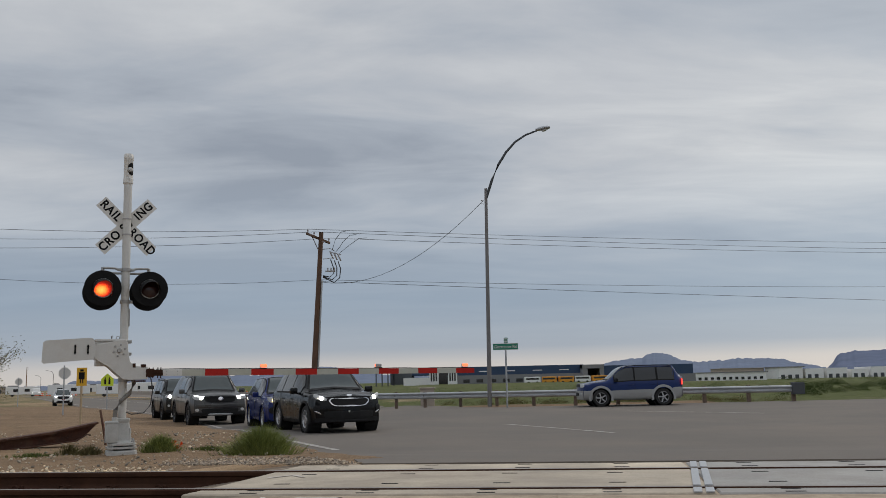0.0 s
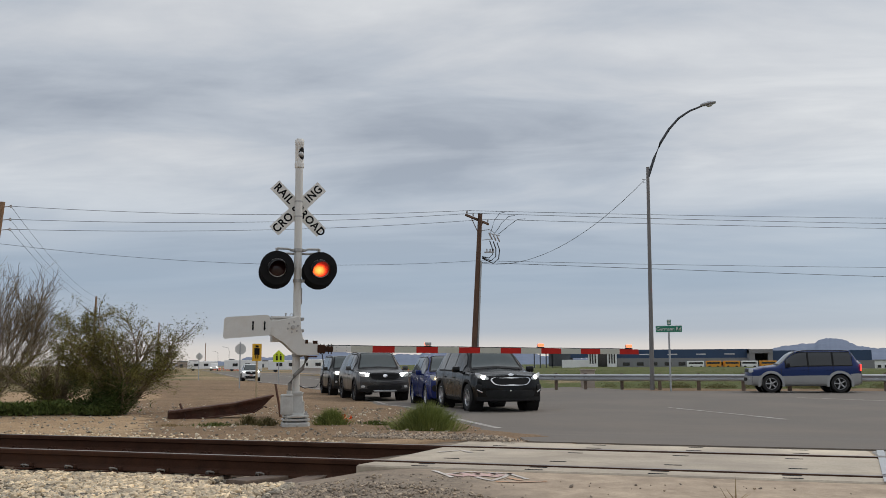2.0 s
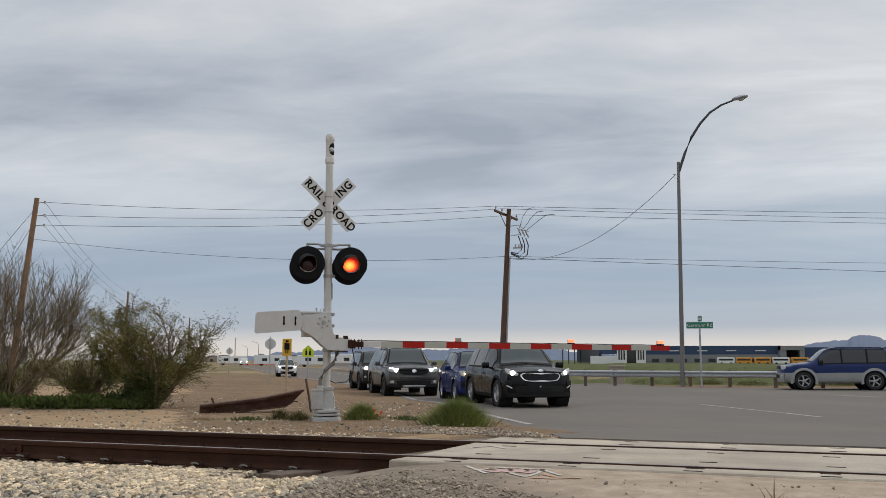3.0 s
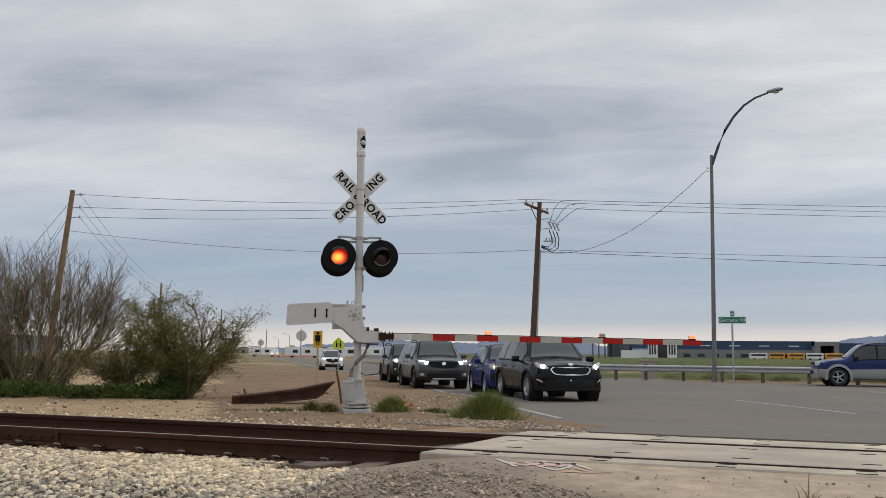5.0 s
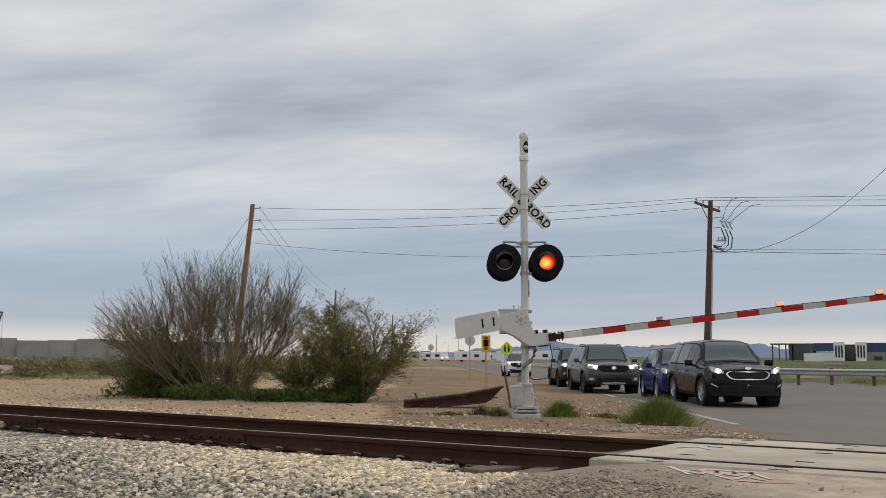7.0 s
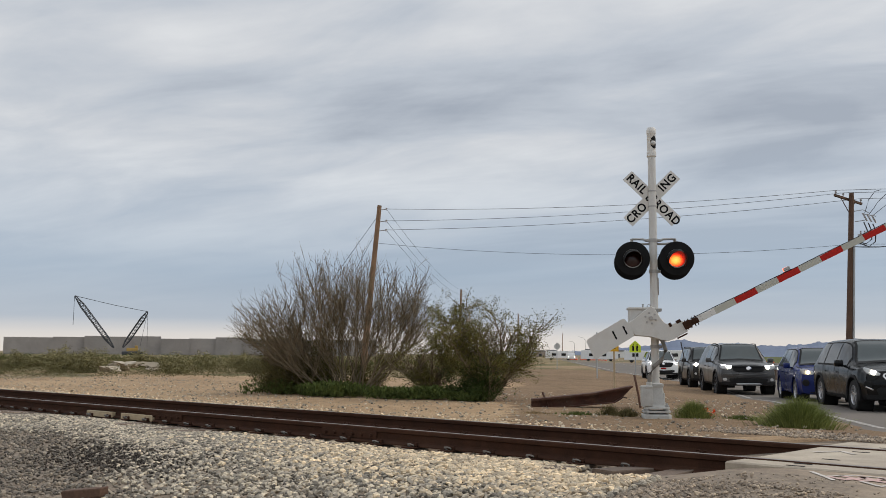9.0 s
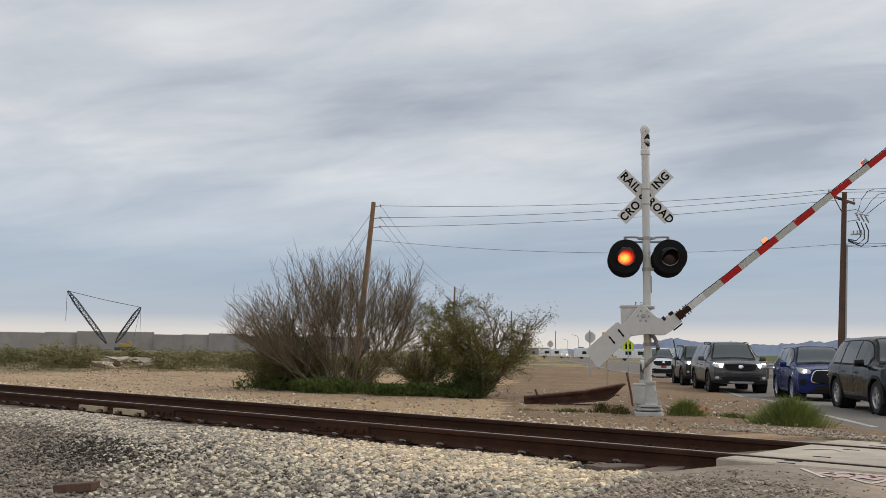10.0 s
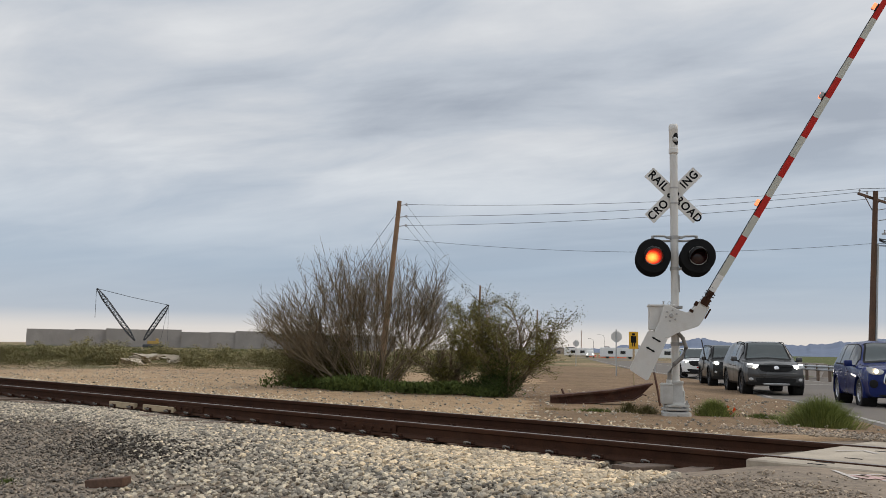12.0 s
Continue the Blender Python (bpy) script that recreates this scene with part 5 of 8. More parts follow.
def build_car(name, spec, label, at, still=False):
    """A car from its loft and its front and rear drawings; returns the thing and its wheels for keying."""
    sh = Shape(spec)
    car = thing(name, None, None, label, "car", at=at, group="cars at the crossing")
    body_mat, low_mat = spec["paint"], spec.get("lower", spec["paint"])
    wb, r, half = spec["wheelbase"], spec["tyre"], spec["half"]
    axles = (spec["front_axle"], spec["front_axle"] - wb)
    arch = r * 1.17

    def in_arch(x, z):
        return any((x - a) ** 2 + (z - r) ** 2 < arch * arch for a in axles)

    xs = sorted(set([round(k[0], 4) for k in sh.keys] + [round(sh.rear + (sh.front - sh.rear) * k / 96, 4) for k in range(97)]))
    vs = [k / 5 for k in range(31)]
    bm = bmesh.new()
    grid = {}
    for side in (-1, 1):
        for i, x in enumerate(xs):
            for j, v in enumerate(vs):
                if v in (0.0, 6.0) and side == 1:
                    grid[side, i, j] = grid[-1, i, j]
                else:
                    p = sh.at(x, v, 0, side)
                    # wheel arch edge: pull near points onto the circle
                    grid[side, i, j] = bm.verts.new(p)
    for side in (-1, 1):
        for i in range(len(xs) - 1):
            for j in range(len(vs) - 1):
                q = [grid[side, i, j], grid[side, i + 1, j], grid[side, i + 1, j + 1], grid[side, i, j + 1]]
                c = sum((v.co for v in q), Vector()) / 4
                if abs(c.y) > half - 0.32 and in_arch(c.x, c.z):
                    continue
                if side == 1:
                    q = q[::-1]
                bm.faces.new(q)
    # end caps as shrinking rings
    for i, sgn in ((0, -1), (len(xs) - 1, 1)):
        ring = [grid[-1, i, j] for j in range(len(vs))] + [grid[1, i, j] for j in range(len(vs) - 2, 0, -1)]
        x = xs[i]
        zc = (hermite(sh.keys, x)[0] + hermite(sh.keys, x)[2]) / 2
        raw = []
        for v, side in [(v, -1) for v in vs] + [(v, 1) for v in vs[-2:0:-1]]:
            zb, zs, zt, hw, tw = hermite(sh.keys, x)
            raw.append((v, side))
        prev = ring
        base = [sh.at(x, v, 0, side) for v, side in raw]
        for f in (0.8, 0.55, 0.25):
            nxt = []
            for b in base:
                y, z = b.y * f, zc + (b.z - zc) * f
                nxt.append(bm.verts.new(sh.warp(x, y, z)))
            for k in range(len(ring)):
                k2 = (k + 1) % len(ring)
                bm.faces.new((prev[k], prev[k2], nxt[k2], nxt[k]))
            prev = nxt
        bm.faces.new(prev)
    for f in bm.faces:
        f.material_index = 0
    body = part("body", bm, body_mat, car, spec.get("body_label", ""), True)
    # lower cladding: bumpers and sills in their own colour
    if "lower" in spec:
        for side in (-1, 1):
            bm = bmesh.new()
            a, b = axles[1] + arch, axles[0] - arch
            patch(bm, lambda x, v: sh.at(x, v, 0.008, side), span(a, b, 10), span(1.0, spec["lower_v"], 6))
            part("sill_trim", bm, low_mat, car, spec["lower_label"], True)
        for name2, a, b in (("front_bumper", axles[0] + arch, sh.front), ("rear_bumper", sh.rear, axles[1] - arch)):
            bm = bmesh.new()
            vv = [vs[k] for k in range(len(vs)) if 0.8 <= vs[k] <= spec["lower_v"] + 0.21]
            for side in (-1, 1):
                patch(bm, lambda x, v: sh.at(x, v, 0.008, side), span(a, b, 10), vv)
            face = sh.face if name2 == "front_bumper" else sh.tail
            zt = sh.at(sh.front if name2 == "front_bumper" else sh.rear, vv[-1]).z
            zb = hermite(sh.keys, sh.front if name2 == "front_bumper" else sh.rear)[0]
            hw = hermite(sh.keys, sh.front if name2 == "front_bumper" else sh.rear)[3]
            patch(bm, lambda y, z: face(y, z, 0.012), span(-hw, hw, 14), span(zb, zt, 5))
            part(name2, bm, low_mat, car, spec["lower_label"], True)
    # wheel arches: liner and lip
    for a in axles:
        for side in (-1, 1):
            bm = bmesh.new()
            rows = []
            for k in range(19):
                t = radians(-14 + 208 * k / 18)
                x, z = a + math.cos(t) * arch, r + math.sin(t) * arch
                x2, z2 = a + math.cos(t) * (arch + spec["lip"]), r + math.sin(t) * (arch + spec["lip"])
                z, z2 = max(z, 0.22), max(z2, 0.22)
                yo = max(abs(sh.at(min(max(x2, sh.rear + 0.05), sh.front - 0.05), 3.0).y), half * 0.96)
                yo = min(yo, half) + 0.012
                rows.append([bm.verts.new(p) for p in ((x, side * (half - 0.30), z), (x, side * yo, z), (x2, side * (yo - 0.004), z2), (x2, side * (half - 0.12), z2))])
            for p, q in zip(rows, rows[1:]):
                for k in range(3):
                    bm.faces.new((p[k], p[k + 1], q[k + 1], q[k]))
            part("arch_trim", bm, spec.get("arch", M["plastic"]), car, "", True)
            bm = bmesh.new()
            lathe(bm, [(0.0, -0.02), (arch * 1.02, -0.02), (arch * 1.02, 0.32)], 24, pose(a, side * (half - 0.33), r, -90 * side))
            part("wheel_liner", bm, M["well"], car)
    # glass
    g = spec["glass"]
    bm = bmesh.new()
    patch(bm, lambda x, v: sh.at(x, 5.05 + 0.95 * min(v, 2 - v), 0.003, -1 if v < 1 else 1), span(g["screen"][0] + 0.02, g["screen"][1] - 0.04, 10), span(0.0, 2.0, 20))
    part("windscreen_seal", bm, M["well"], car, "black windscreen seal", True)
    for side in (-1, 1):
        bm = bmesh.new()
        patch(bm, lambda x, v: sh.at(x, v, 0.003, side), span(g["side"][-1][1] - 0.03, g["side"][0][0] + 0.05, 24), span(4.05, 4.92, 7))
        part("window_trim", bm, M["well"], car, "black window trim", True)
    bm = bmesh.new()
    patch(bm, lambda x, v: sh.at(x, 5.05 + 0.95 * min(v, 2 - v), 0.006, -1 if v < 1 else 1), span(g["screen"][0], g["screen"][1], 10), span(0.12, 1.88, 20))
    part("windscreen", bm, M["car_glass"], car, "tinted windscreen", True)
    bm = bmesh.new()
    patch(bm, lambda x, v: sh.at(x, 5.05 + 0.95 * min(v, 2 - v), 0.008, -1 if v < 1 else 1), span(g["screen"][0] + 0.005, g["screen"][0] + 0.085, 3), span(0.03, 1.97, 20))
    part("wiper_cowl", bm, M["plastic"], car, "black wiper cowl", True)
    for side in (-1, 1):
        bm = bmesh.new()
        patch(bm, lambda x, v: sh.at(x, v, 0.003, side), span(g["screen"][0] + 0.09, sh.front - 0.12, 12), (4.74, 4.82))
        part("bonnet_joint", bm, M["well"], car, "dark bonnet joint")
    if "back" in g:
        bm = bmesh.new()
        patch(bm, lambda x, v: sh.at(x, 5.05 + 0.95 * min(v, 2 - v), 0.006, -1 if v < 1 else 1), span(g["back"][0], g["back"][1], 6), span(0.1, 1.9, 14))
        part("rear_window", bm, M["car_glass"], car, "tinted rear window", True)
    for side in (-1, 1):
        for a, b in g["side"]:
            bm = bmesh.new()
            patch(bm, lambda x, v: sh.at(x, v, 0.006, side), span(a, b, 10), span(4.14, 4.86, 6))
            part("side_window", bm, M["dark_glass"], car, "dark tinted side window", True)
        # door joints and handles
        for x in spec["doors"]:
            bm = bmesh.new()
            patch(bm, lambda u, v: sh.at(u, v, 0.003, side), (x - 0.006, x + 0.006), span(1.7, 4.1, 10))
            part("door_joint", bm, M["well"], car, "dark door joint")
        for x in spec["handles"]:
            bm = bmesh.new()
            c = sh.at(x, 3.62, 0.02, side)
            box(bm, (c.x - 0.10, c.y - 0.015, c.z - 0.014), (c.x + 0.10, c.y + 0.015, c.z + 0.014), 0.008)
            part("door_handle", bm, spec.get("handle_mat", body_mat), car, "", True)
        # mirror
        bm = bmesh.new()
        c = sh.at(spec["mirror_x"], 4.15, 0.0, side)
        box(bm, (c.x - 0.07, c.y + side * 0.05, c.z - 0.01), (c.x + 0.06, c.y + side * 0.25, c.z + 0.15), 0.04)
        box(bm, (c.x - 0.03, c.y - side * 0.03, c.z - 0.01), (c.x + 0.03, c.y + side * 0.08, c.z + 0.03), 0.008)
        part("wing_mirror", bm, spec.get("mirror_mat", body_mat), car, "", True)
        if spec.get("rails"):
            bm = bmesh.new()
            a, b = spec["rails"]
            tube(bm, [sh.at(x, 5.0, 0.012 + 0.035 * math.sin(math.pi * min(max((x - a) / (b - a), 0), 1)) ** 0.3, side) for x in span(a, b, 12)], 0.017, 6)
            part("roof_rail", bm, spec.get("rail_mat", M["plastic"]), car, "", True)
        bm = bmesh.new()
        plate_on(bm, sh.tail, [(side * y, z) for y, z in spec["tail_lamp"]], 0.01)
        part("tail_lamp", bm, spec.get("tail_mat", M["lens_red"]), car, "red tail lamp", True)
    # front: grille, lamps, lower intake, plate
    for row in spec["front"]:
        kind, nm, outline, mat, out = row[:5]
        lab = row[5] if len(row) > 5 else ""
        for side in ((1, -1) if kind.startswith("pair") else (1,)):
            pts = [(side * y, z) for y, z in outline]
            bm = bmesh.new()
            if kind.endswith("rim"):
                frame_on(bm, sh.face, pts, out, row[6])
            else:
                plate_on(bm, sh.face, pts, out)
            part(nm, bm, mat, car, lab, True)
    for y, z, rad, mat in spec["beams"]:
        for side in (1, -1):
            bm = bmesh.new()
            c = sh.face(side * y, z, 0.012)
            lathe(bm, [(rad, 0.0), (rad * 0.9, 0.02), (0.0, 0.03)], 16, Matrix.Translation(c) @ pose(0, 0, 0, 0, 90, 0))
            part("headlamp_beam", bm, mat, car, "lit headlamp", True)
    wheels = []
    for k, a in enumerate(axles):
        for side in (-1, 1):
            wheels.append(build_wheel(car, a, side * (half - 0.125), r, spec["rim"], spec["spokes"]))
    return car, wheels, r


def oval(y, z, a, b, n=14, tilt=0.0):
    c, s = math.cos(tilt), math.sin(tilt)
    return [(y + a * math.cos(t) * c - b * math.sin(t) * s, z + a * math.cos(t) * s + b * math.sin(t) * c) for t in [k * math.tau / n for k in range(n)]]


def suv_loft(L, half, hood, roof, shoulder, cowl, screen_top, roof_end, tail_top, clear, nose_top, tw):
    f, b = L / 2, -L / 2
    h = half
    return [
        (b, clear + 0.12, shoulder - 0.06, tail_top, h * 0.90, h * 0.66),
        (b + 0.12, clear + 0.04, shoulder, tail_top + 0.10, h * 0.97, h * 0.68),
        (b + 0.45, clear, shoulder + 0.01, roof - 0.05, h * 0.995, tw * 0.97),
        (roof_end, clear, shoulder, roof - 0.01, h, tw),
        (0.0, clear, shoulder - 0.015, roof, h, tw),
        (screen_top, clear, shoulder - 0.03, roof - 0.035, h, tw * 0.985),
        (screen_top + 0.14, clear, shoulder - 0.035, roof - 0.10, h, tw * 0.985),
        (cowl - 0.06, clear, shoulder - 0.06, hood + 0.075, h, h * 0.80),
        (cowl + 0.06, clear, shoulder - 0.07, hood + 0.02, h, h * 0.80),
        (f - 0.55, clear, hood - 0.13, hood - 0.045, h * 0.985, h * 0.74),
        (f - 0.25, clear + 0.01, hood - 0.19, hood - 0.11, h * 0.955, h * 0.70),
        (f, clear + 0.04, nose_top - 0.09, nose_top, h * 0.90, h * 0.66),
    ]


def spec_crossover():
    """Black compact crossover with a chrome-rimmed grille."""
    p = paint("black_car_paint", (0.004, 0.0042, 0.0046), 0.0, 0.25, 0.05, 0.28)
    L, half = 4.48, 0.925
    grille = rounded(mirror([(0.0, 0.865), (0.30, 0.845), (0.46, 0.865), (0.54, 0.80), (0.44, 0.675), (0.20, 0.655)]), 2)
    return dict(paint=p, lower=M["plastic"], lower_label="black plastic lower trim", lower_v=1.9, loft=suv_loft(L, half, 1.06, 1.64, 0.99, 1.02, 0.35, -1.35, 1.08, 0.24, 0.92, 0.60),
                half=half, bow=0.30, lean=0.30, bumper_z=0.62, wheelbase=2.67, front_axle=1.33, tyre=0.345, lip=0.06, rim=M["alloy"], spokes=5,
                glass=dict(screen=(0.96, 0.42), back=(-2.05, -1.75), side=((0.80, -0.02), (-0.08, -0.98), (-1.06, -1.55))), doors=(0.98, -0.05, -1.02), handles=(0.12, -0.82), mirror_x=0.72,
                tail_lamp=[(0.45, 0.98), (0.80, 0.94), (0.82, 0.82), (0.5, 0.86)],
                front=[("one", "grille", grille, M["plastic"], 0.008, "black mesh grille"), ("onerim", "grille_rim", grille, M["chrome"], 0.012, "bright grille rim", 0.035),
                       ("one", "emblem", oval(0, 0.925, 0.075, 0.03), M["chrome"], 0.0, "small oval emblem"),
                       ("pair", "headlamp", rounded([(0.55, 0.86), (0.83, 0.99), (0.86, 0.93), (0.78, 0.82), (0.58, 0.79)], 1), M["lens_clear"], 0.004, "clear headlamp"),
                       ("one", "lower_intake", rounded(mirror([(0.0, 0.53), (0.55, 0.55), (0.66, 0.50), (0.60, 0.36), (0.0, 0.34)]), 1), M["well"], 0.012, "dark lower intake"),
                       ("pair", "fog_recess", rounded([(0.70, 0.66), (0.86, 0.70), (0.87, 0.52), (0.76, 0.46)], 1), M["plastic"], 0.012, "dark fog lamp recess"),
                       ("pair", "fog_trim", [(0.70, 0.50), (0.84, 0.57), (0.85, 0.54), (0.72, 0.47)], M["chrome"], 0.018, "bright fog lamp trim"),
                       ("one", "skid_plate", rounded(mirror([(0.0, 0.33), (0.55, 0.33), (0.48, 0.27), (0.0, 0.27)]), 1), M["plastic"], 0.012),
                       ("one", "tow_cover", oval(-0.03, 0.53, 0.02, 0.02, 8), M["white"], 0.02)],
                beams=[(0.68, 0.865, 0.055, M["head_glow"])])


def spec_pickup():
    """Grey crew-cab pickup with a dark bar grille."""
    p = paint("grey_car_paint", (0.088, 0.087, 0.086), 0.4, 0.35, 0.15)
    L, half = 5.30, 0.985
    loft = suv_loft(L, half, 1.16, 1.79, 1.10, 1.32, 0.72, -0.75, 1.12, 0.30, 1.02, 0.66)
    grille = rounded(mirror([(0.0, 1.00), (0.50, 1.00), (0.56, 0.96), (0.50, 0.80), (0.30, 0.77)]), 1)
    return dict(paint=p, lower=M["plastic"], lower_label="black plastic lower trim", lower_v=1.9, loft=loft, half=half, bow=0.26, lean=0.22, bumper_z=0.70, wheelbase=3.18, front_axle=1.68, tyre=0.375, lip=0.06,
                rim=M["alloy_dark"], spokes=5, glass=dict(screen=(1.26, 0.80), side=((1.05, 0.28), (0.20, -0.62))), doors=(1.30, 0.24, -0.70), handles=(0.42, -0.52), mirror_x=1.02, rails=(-0.85, 0.65), rail_mat=M["plastic"],
                tail_lamp=[(0.72, 1.05), (0.86, 1.05), (0.86, 0.82), (0.72, 0.82)],
                front=[("one", "grille", grille, M["plastic"], 0.008, "black bar grille"),
                       ("one", "grille_bar", rounded(mirror([(0.0, 0.955), (0.52, 0.965), (0.52, 0.93), (0.0, 0.92)]), 1), M["black"], 0.026, "glossy black grille bar"),
                       ("one", "emblem", oval(0, 0.90, 0.085, 0.07, 12), M["chrome"], 0.034, "bright square emblem"),
                       ("pair", "headlamp", rounded([(0.54, 1.00), (0.90, 1.04), (0.93, 0.93), (0.80, 0.86), (0.56, 0.87)], 1), M["lens_clear"], 0.006, "clear headlamp"),
                       ("pair", "day_strip", [(0.55, 0.995), (0.88, 1.03), (0.88, 1.005), (0.56, 0.965)], M["drl"], 0.016, "lit daytime strip"),
                       ("one", "bumper_bar", rounded(mirror([(0.0, 0.72), (0.70, 0.74), (0.86, 0.70), (0.80, 0.60), (0.0, 0.60)]), 1), p, 0.02),
                       ("one", "lower_intake", rounded(mirror([(0.0, 0.57), (0.58, 0.57), (0.66, 0.52), (0.56, 0.38), (0.0, 0.36)]), 1), M["well"], 0.014, "dark lower intake"),
                       ("pair", "fog_lamp", oval(0.78, 0.52, 0.07, 0.05), M["lens_clear"], 0.014), ("one", "skid_plate", rounded(mirror([(0.0, 0.40), (0.45, 0.40), (0.38, 0.33), (0.0, 0.33)]), 1), M["galv"], 0.02)],
                beams=[(0.64, 0.935, 0.062, M["head_glow"])])


def spec_blue_crossover():
    p = paint("dark_blue_car_paint", (0.010, 0.021, 0.115), 0.2, 0.3, 0.1)
    L, half = 4.36, 0.90
    grille = rounded(mirror([(0.0, 0.93), (0.36, 0.92), (0.46, 0.84), (0.52, 0.62), (0.44, 0.555), (0.20, 0.555)]), 1)
    return dict(paint=p, loft=suv_loft(L, half, 1.07, 1.63, 0.99, 1.02, 0.32, -1.30, 1.08, 0.24, 0.95, 0.585), half=half, bow=0.28, lean=0.20, bumper_z=0.66, wheelbase=2.67, front_axle=1.30, tyre=0.345, lip=0.035,
                arch=p, rim=M["alloy"], spokes=7, glass=dict(screen=(0.96, 0.40), back=(-1.98, -1.7), side=((0.80, -0.02), (-0.08, -0.95), (-1.03, -1.50))), doors=(0.96, -0.05, -1.0), handles=(0.12, -0.80), mirror_x=0.72,
                tail_lamp=[(0.45, 0.98), (0.80, 0.94), (0.82, 0.82), (0.5, 0.86)],
                front=[("one", "grille", grille, M["plastic"], 0.008, "dark trapezoid grille"), ("onerim", "grille_rim", grille, M["chrome"], 0.012, "bright grille rim", 0.028),
                       ("one", "upper_slot", rounded(mirror([(0.0, 0.955), (0.40, 0.945), (0.40, 0.925), (0.0, 0.93)]), 1), M["well"], 0.012),
                       ("one", "emblem", [(0.0, 0.90), (0.05, 0.83), (-0.05, 0.83)], M["chrome"], 0.03, "bright triangular emblem"),
                       ("pair", "headlamp", rounded([(0.46, 0.90), (0.80, 0.99), (0.84, 0.93), (0.76, 0.80), (0.52, 0.80)], 1), M["lens_clear"], 0.004, "clear headlamp"),
                       ("pair", "fog_recess", oval(0.70, 0.58, 0.09, 0.10), M["plastic"], 0.012, "dark fog lamp recess"),
                       ("one", "lower_intake", rounded(mirror([(0.0, 0.50), (0.40, 0.50), (0.46, 0.40), (0.36, 0.34), (0.0, 0.34)]), 1), M["well"], 0.012, "dark lower intake"),
                       ("one", "lip", rounded(mirror([(0.0, 0.32), (0.62, 0.34), (0.58, 0.28), (0.0, 0.27)]), 1), M["plastic"], 0.02)],
                beams=[(0.64, 0.875, 0.045, M["amber_glow"])])


def spec_dark_suv():
    p = paint("dark_grey_car_paint", (0.034, 0.033, 0.031), 0.3, 0.35, 0.2)
    L, half = 4.62, 0.94
    grille = rounded(mirror([(0.0, 1.02), (0.52, 1.02), (0.54, 0.92), (0.0, 0.90)]), 1)
    return dict(paint=p, lower=M["plastic"], lower_label="black plastic lower trim", lower_v=1.9, loft=suv_loft(L, half, 1.13, 1.72, 1.06, 1.12, 0.62, -1.85, 1.15, 0.26, 1.03, 0.68), half=half, bow=0.20, lean=0.12, bumper_z=0.70,
                wheelbase=2.72, front_axle=1.38, tyre=0.36, lip=0.07, rim=M["alloy_dark"], spokes=5, glass=dict(screen=(1.06, 0.69), side=((0.90, 0.12), (0.05, -0.85), (-0.92, -1.7))), doors=(1.08, 0.08, -0.88), handles=(0.28, -0.68), mirror_x=0.88,
                rails=(-1.7, 0.5), tail_lamp=[(0.6, 1.0), (0.84, 1.0), (0.84, 0.85), (0.6, 0.85)],
                front=[("one", "grille", grille, M["plastic"], 0.008, "black slotted grille"), ("pair", "headlamp", rounded([(0.58, 1.01), (0.86, 1.02), (0.88, 0.90), (0.58, 0.90)], 1), M["lens_clear"], 0.006, "clear headlamp"),
                       ("one", "lower_intake", rounded(mirror([(0.0, 0.62), (0.60, 0.62), (0.62, 0.42), (0.0, 0.40)]), 1), M["well"], 0.014, "dark lower intake"), ("pair", "fog_lamp", oval(0.74, 0.58, 0.05, 0.05), M["lens_clear"], 0.016)],
                beams=[(0.70, 0.955, 0.075, M["head_glow"])])


def spec_white_crossover():
    p = paint("white_car_paint", (0.72, 0.72, 0.71), 0.0, 0.3, 0.12)
    L, half = 4.58, 0.925
    grille = rounded(mirror([(0.0, 0.97), (0.50, 0.97), (0.58, 0.90), (0.46, 0.70), (0.0, 0.68)]), 1)
    return dict(paint=p, lower=M["plastic"], lower_label="black plastic lower trim", lower_v=1.9, loft=suv_loft(L, half, 1.08, 1.68, 1.0, 1.08, 0.42, -1.4, 1.1, 0.24, 0.97, 0.61), half=half, bow=0.26, lean=0.22, bumper_z=0.66,
                wheelbase=2.66, front_axle=1.34, tyre=0.35, lip=0.06, rim=M["alloy_dark"], spokes=5, glass=dict(screen=(1.02, 0.50), side=((0.84, 0.0), (-0.08, -0.98), (-1.06, -1.6))), doors=(1.02, -0.04, -1.02), handles=(0.14, -0.82), mirror_x=0.78,
                tail_lamp=[(0.6, 1.0), (0.82, 1.0), (0.82, 0.85), (0.6, 0.85)],
                front=[("one", "grille", grille, M["plastic"], 0.008, "black grille"), ("one", "emblem", oval(0, 0.88, 0.08, 0.065, 12), M["chrome"], 0.026, "bright square emblem"),
                       ("pair", "headlamp", rounded([(0.54, 0.96), (0.84, 1.0), (0.86, 0.92), (0.58, 0.87)], 1), M["lens_clear"], 0.006, "clear headlamp"), ("pair", "day_strip", [(0.56, 0.965), (0.84, 0.995), (0.84, 0.97), (0.57, 0.94)], M["drl"], 0.018, "lit daytime strip"),
                       ("one", "lower_intake", rounded(mirror([(0.0, 0.50), (0.66, 0.54), (0.62, 0.38), (0.0, 0.36)]), 1), M["well"], 0.014, "dark lower intake"), ("one", "number_plate", [(0.15, 0.66), (0.15, 0.58), (-0.15, 0.58), (-0.15, 0.66)], M["lens_red"], 0.024, "small red front plate")],
                beams=[(0.68, 0.925, 0.05, M["head_glow"])])


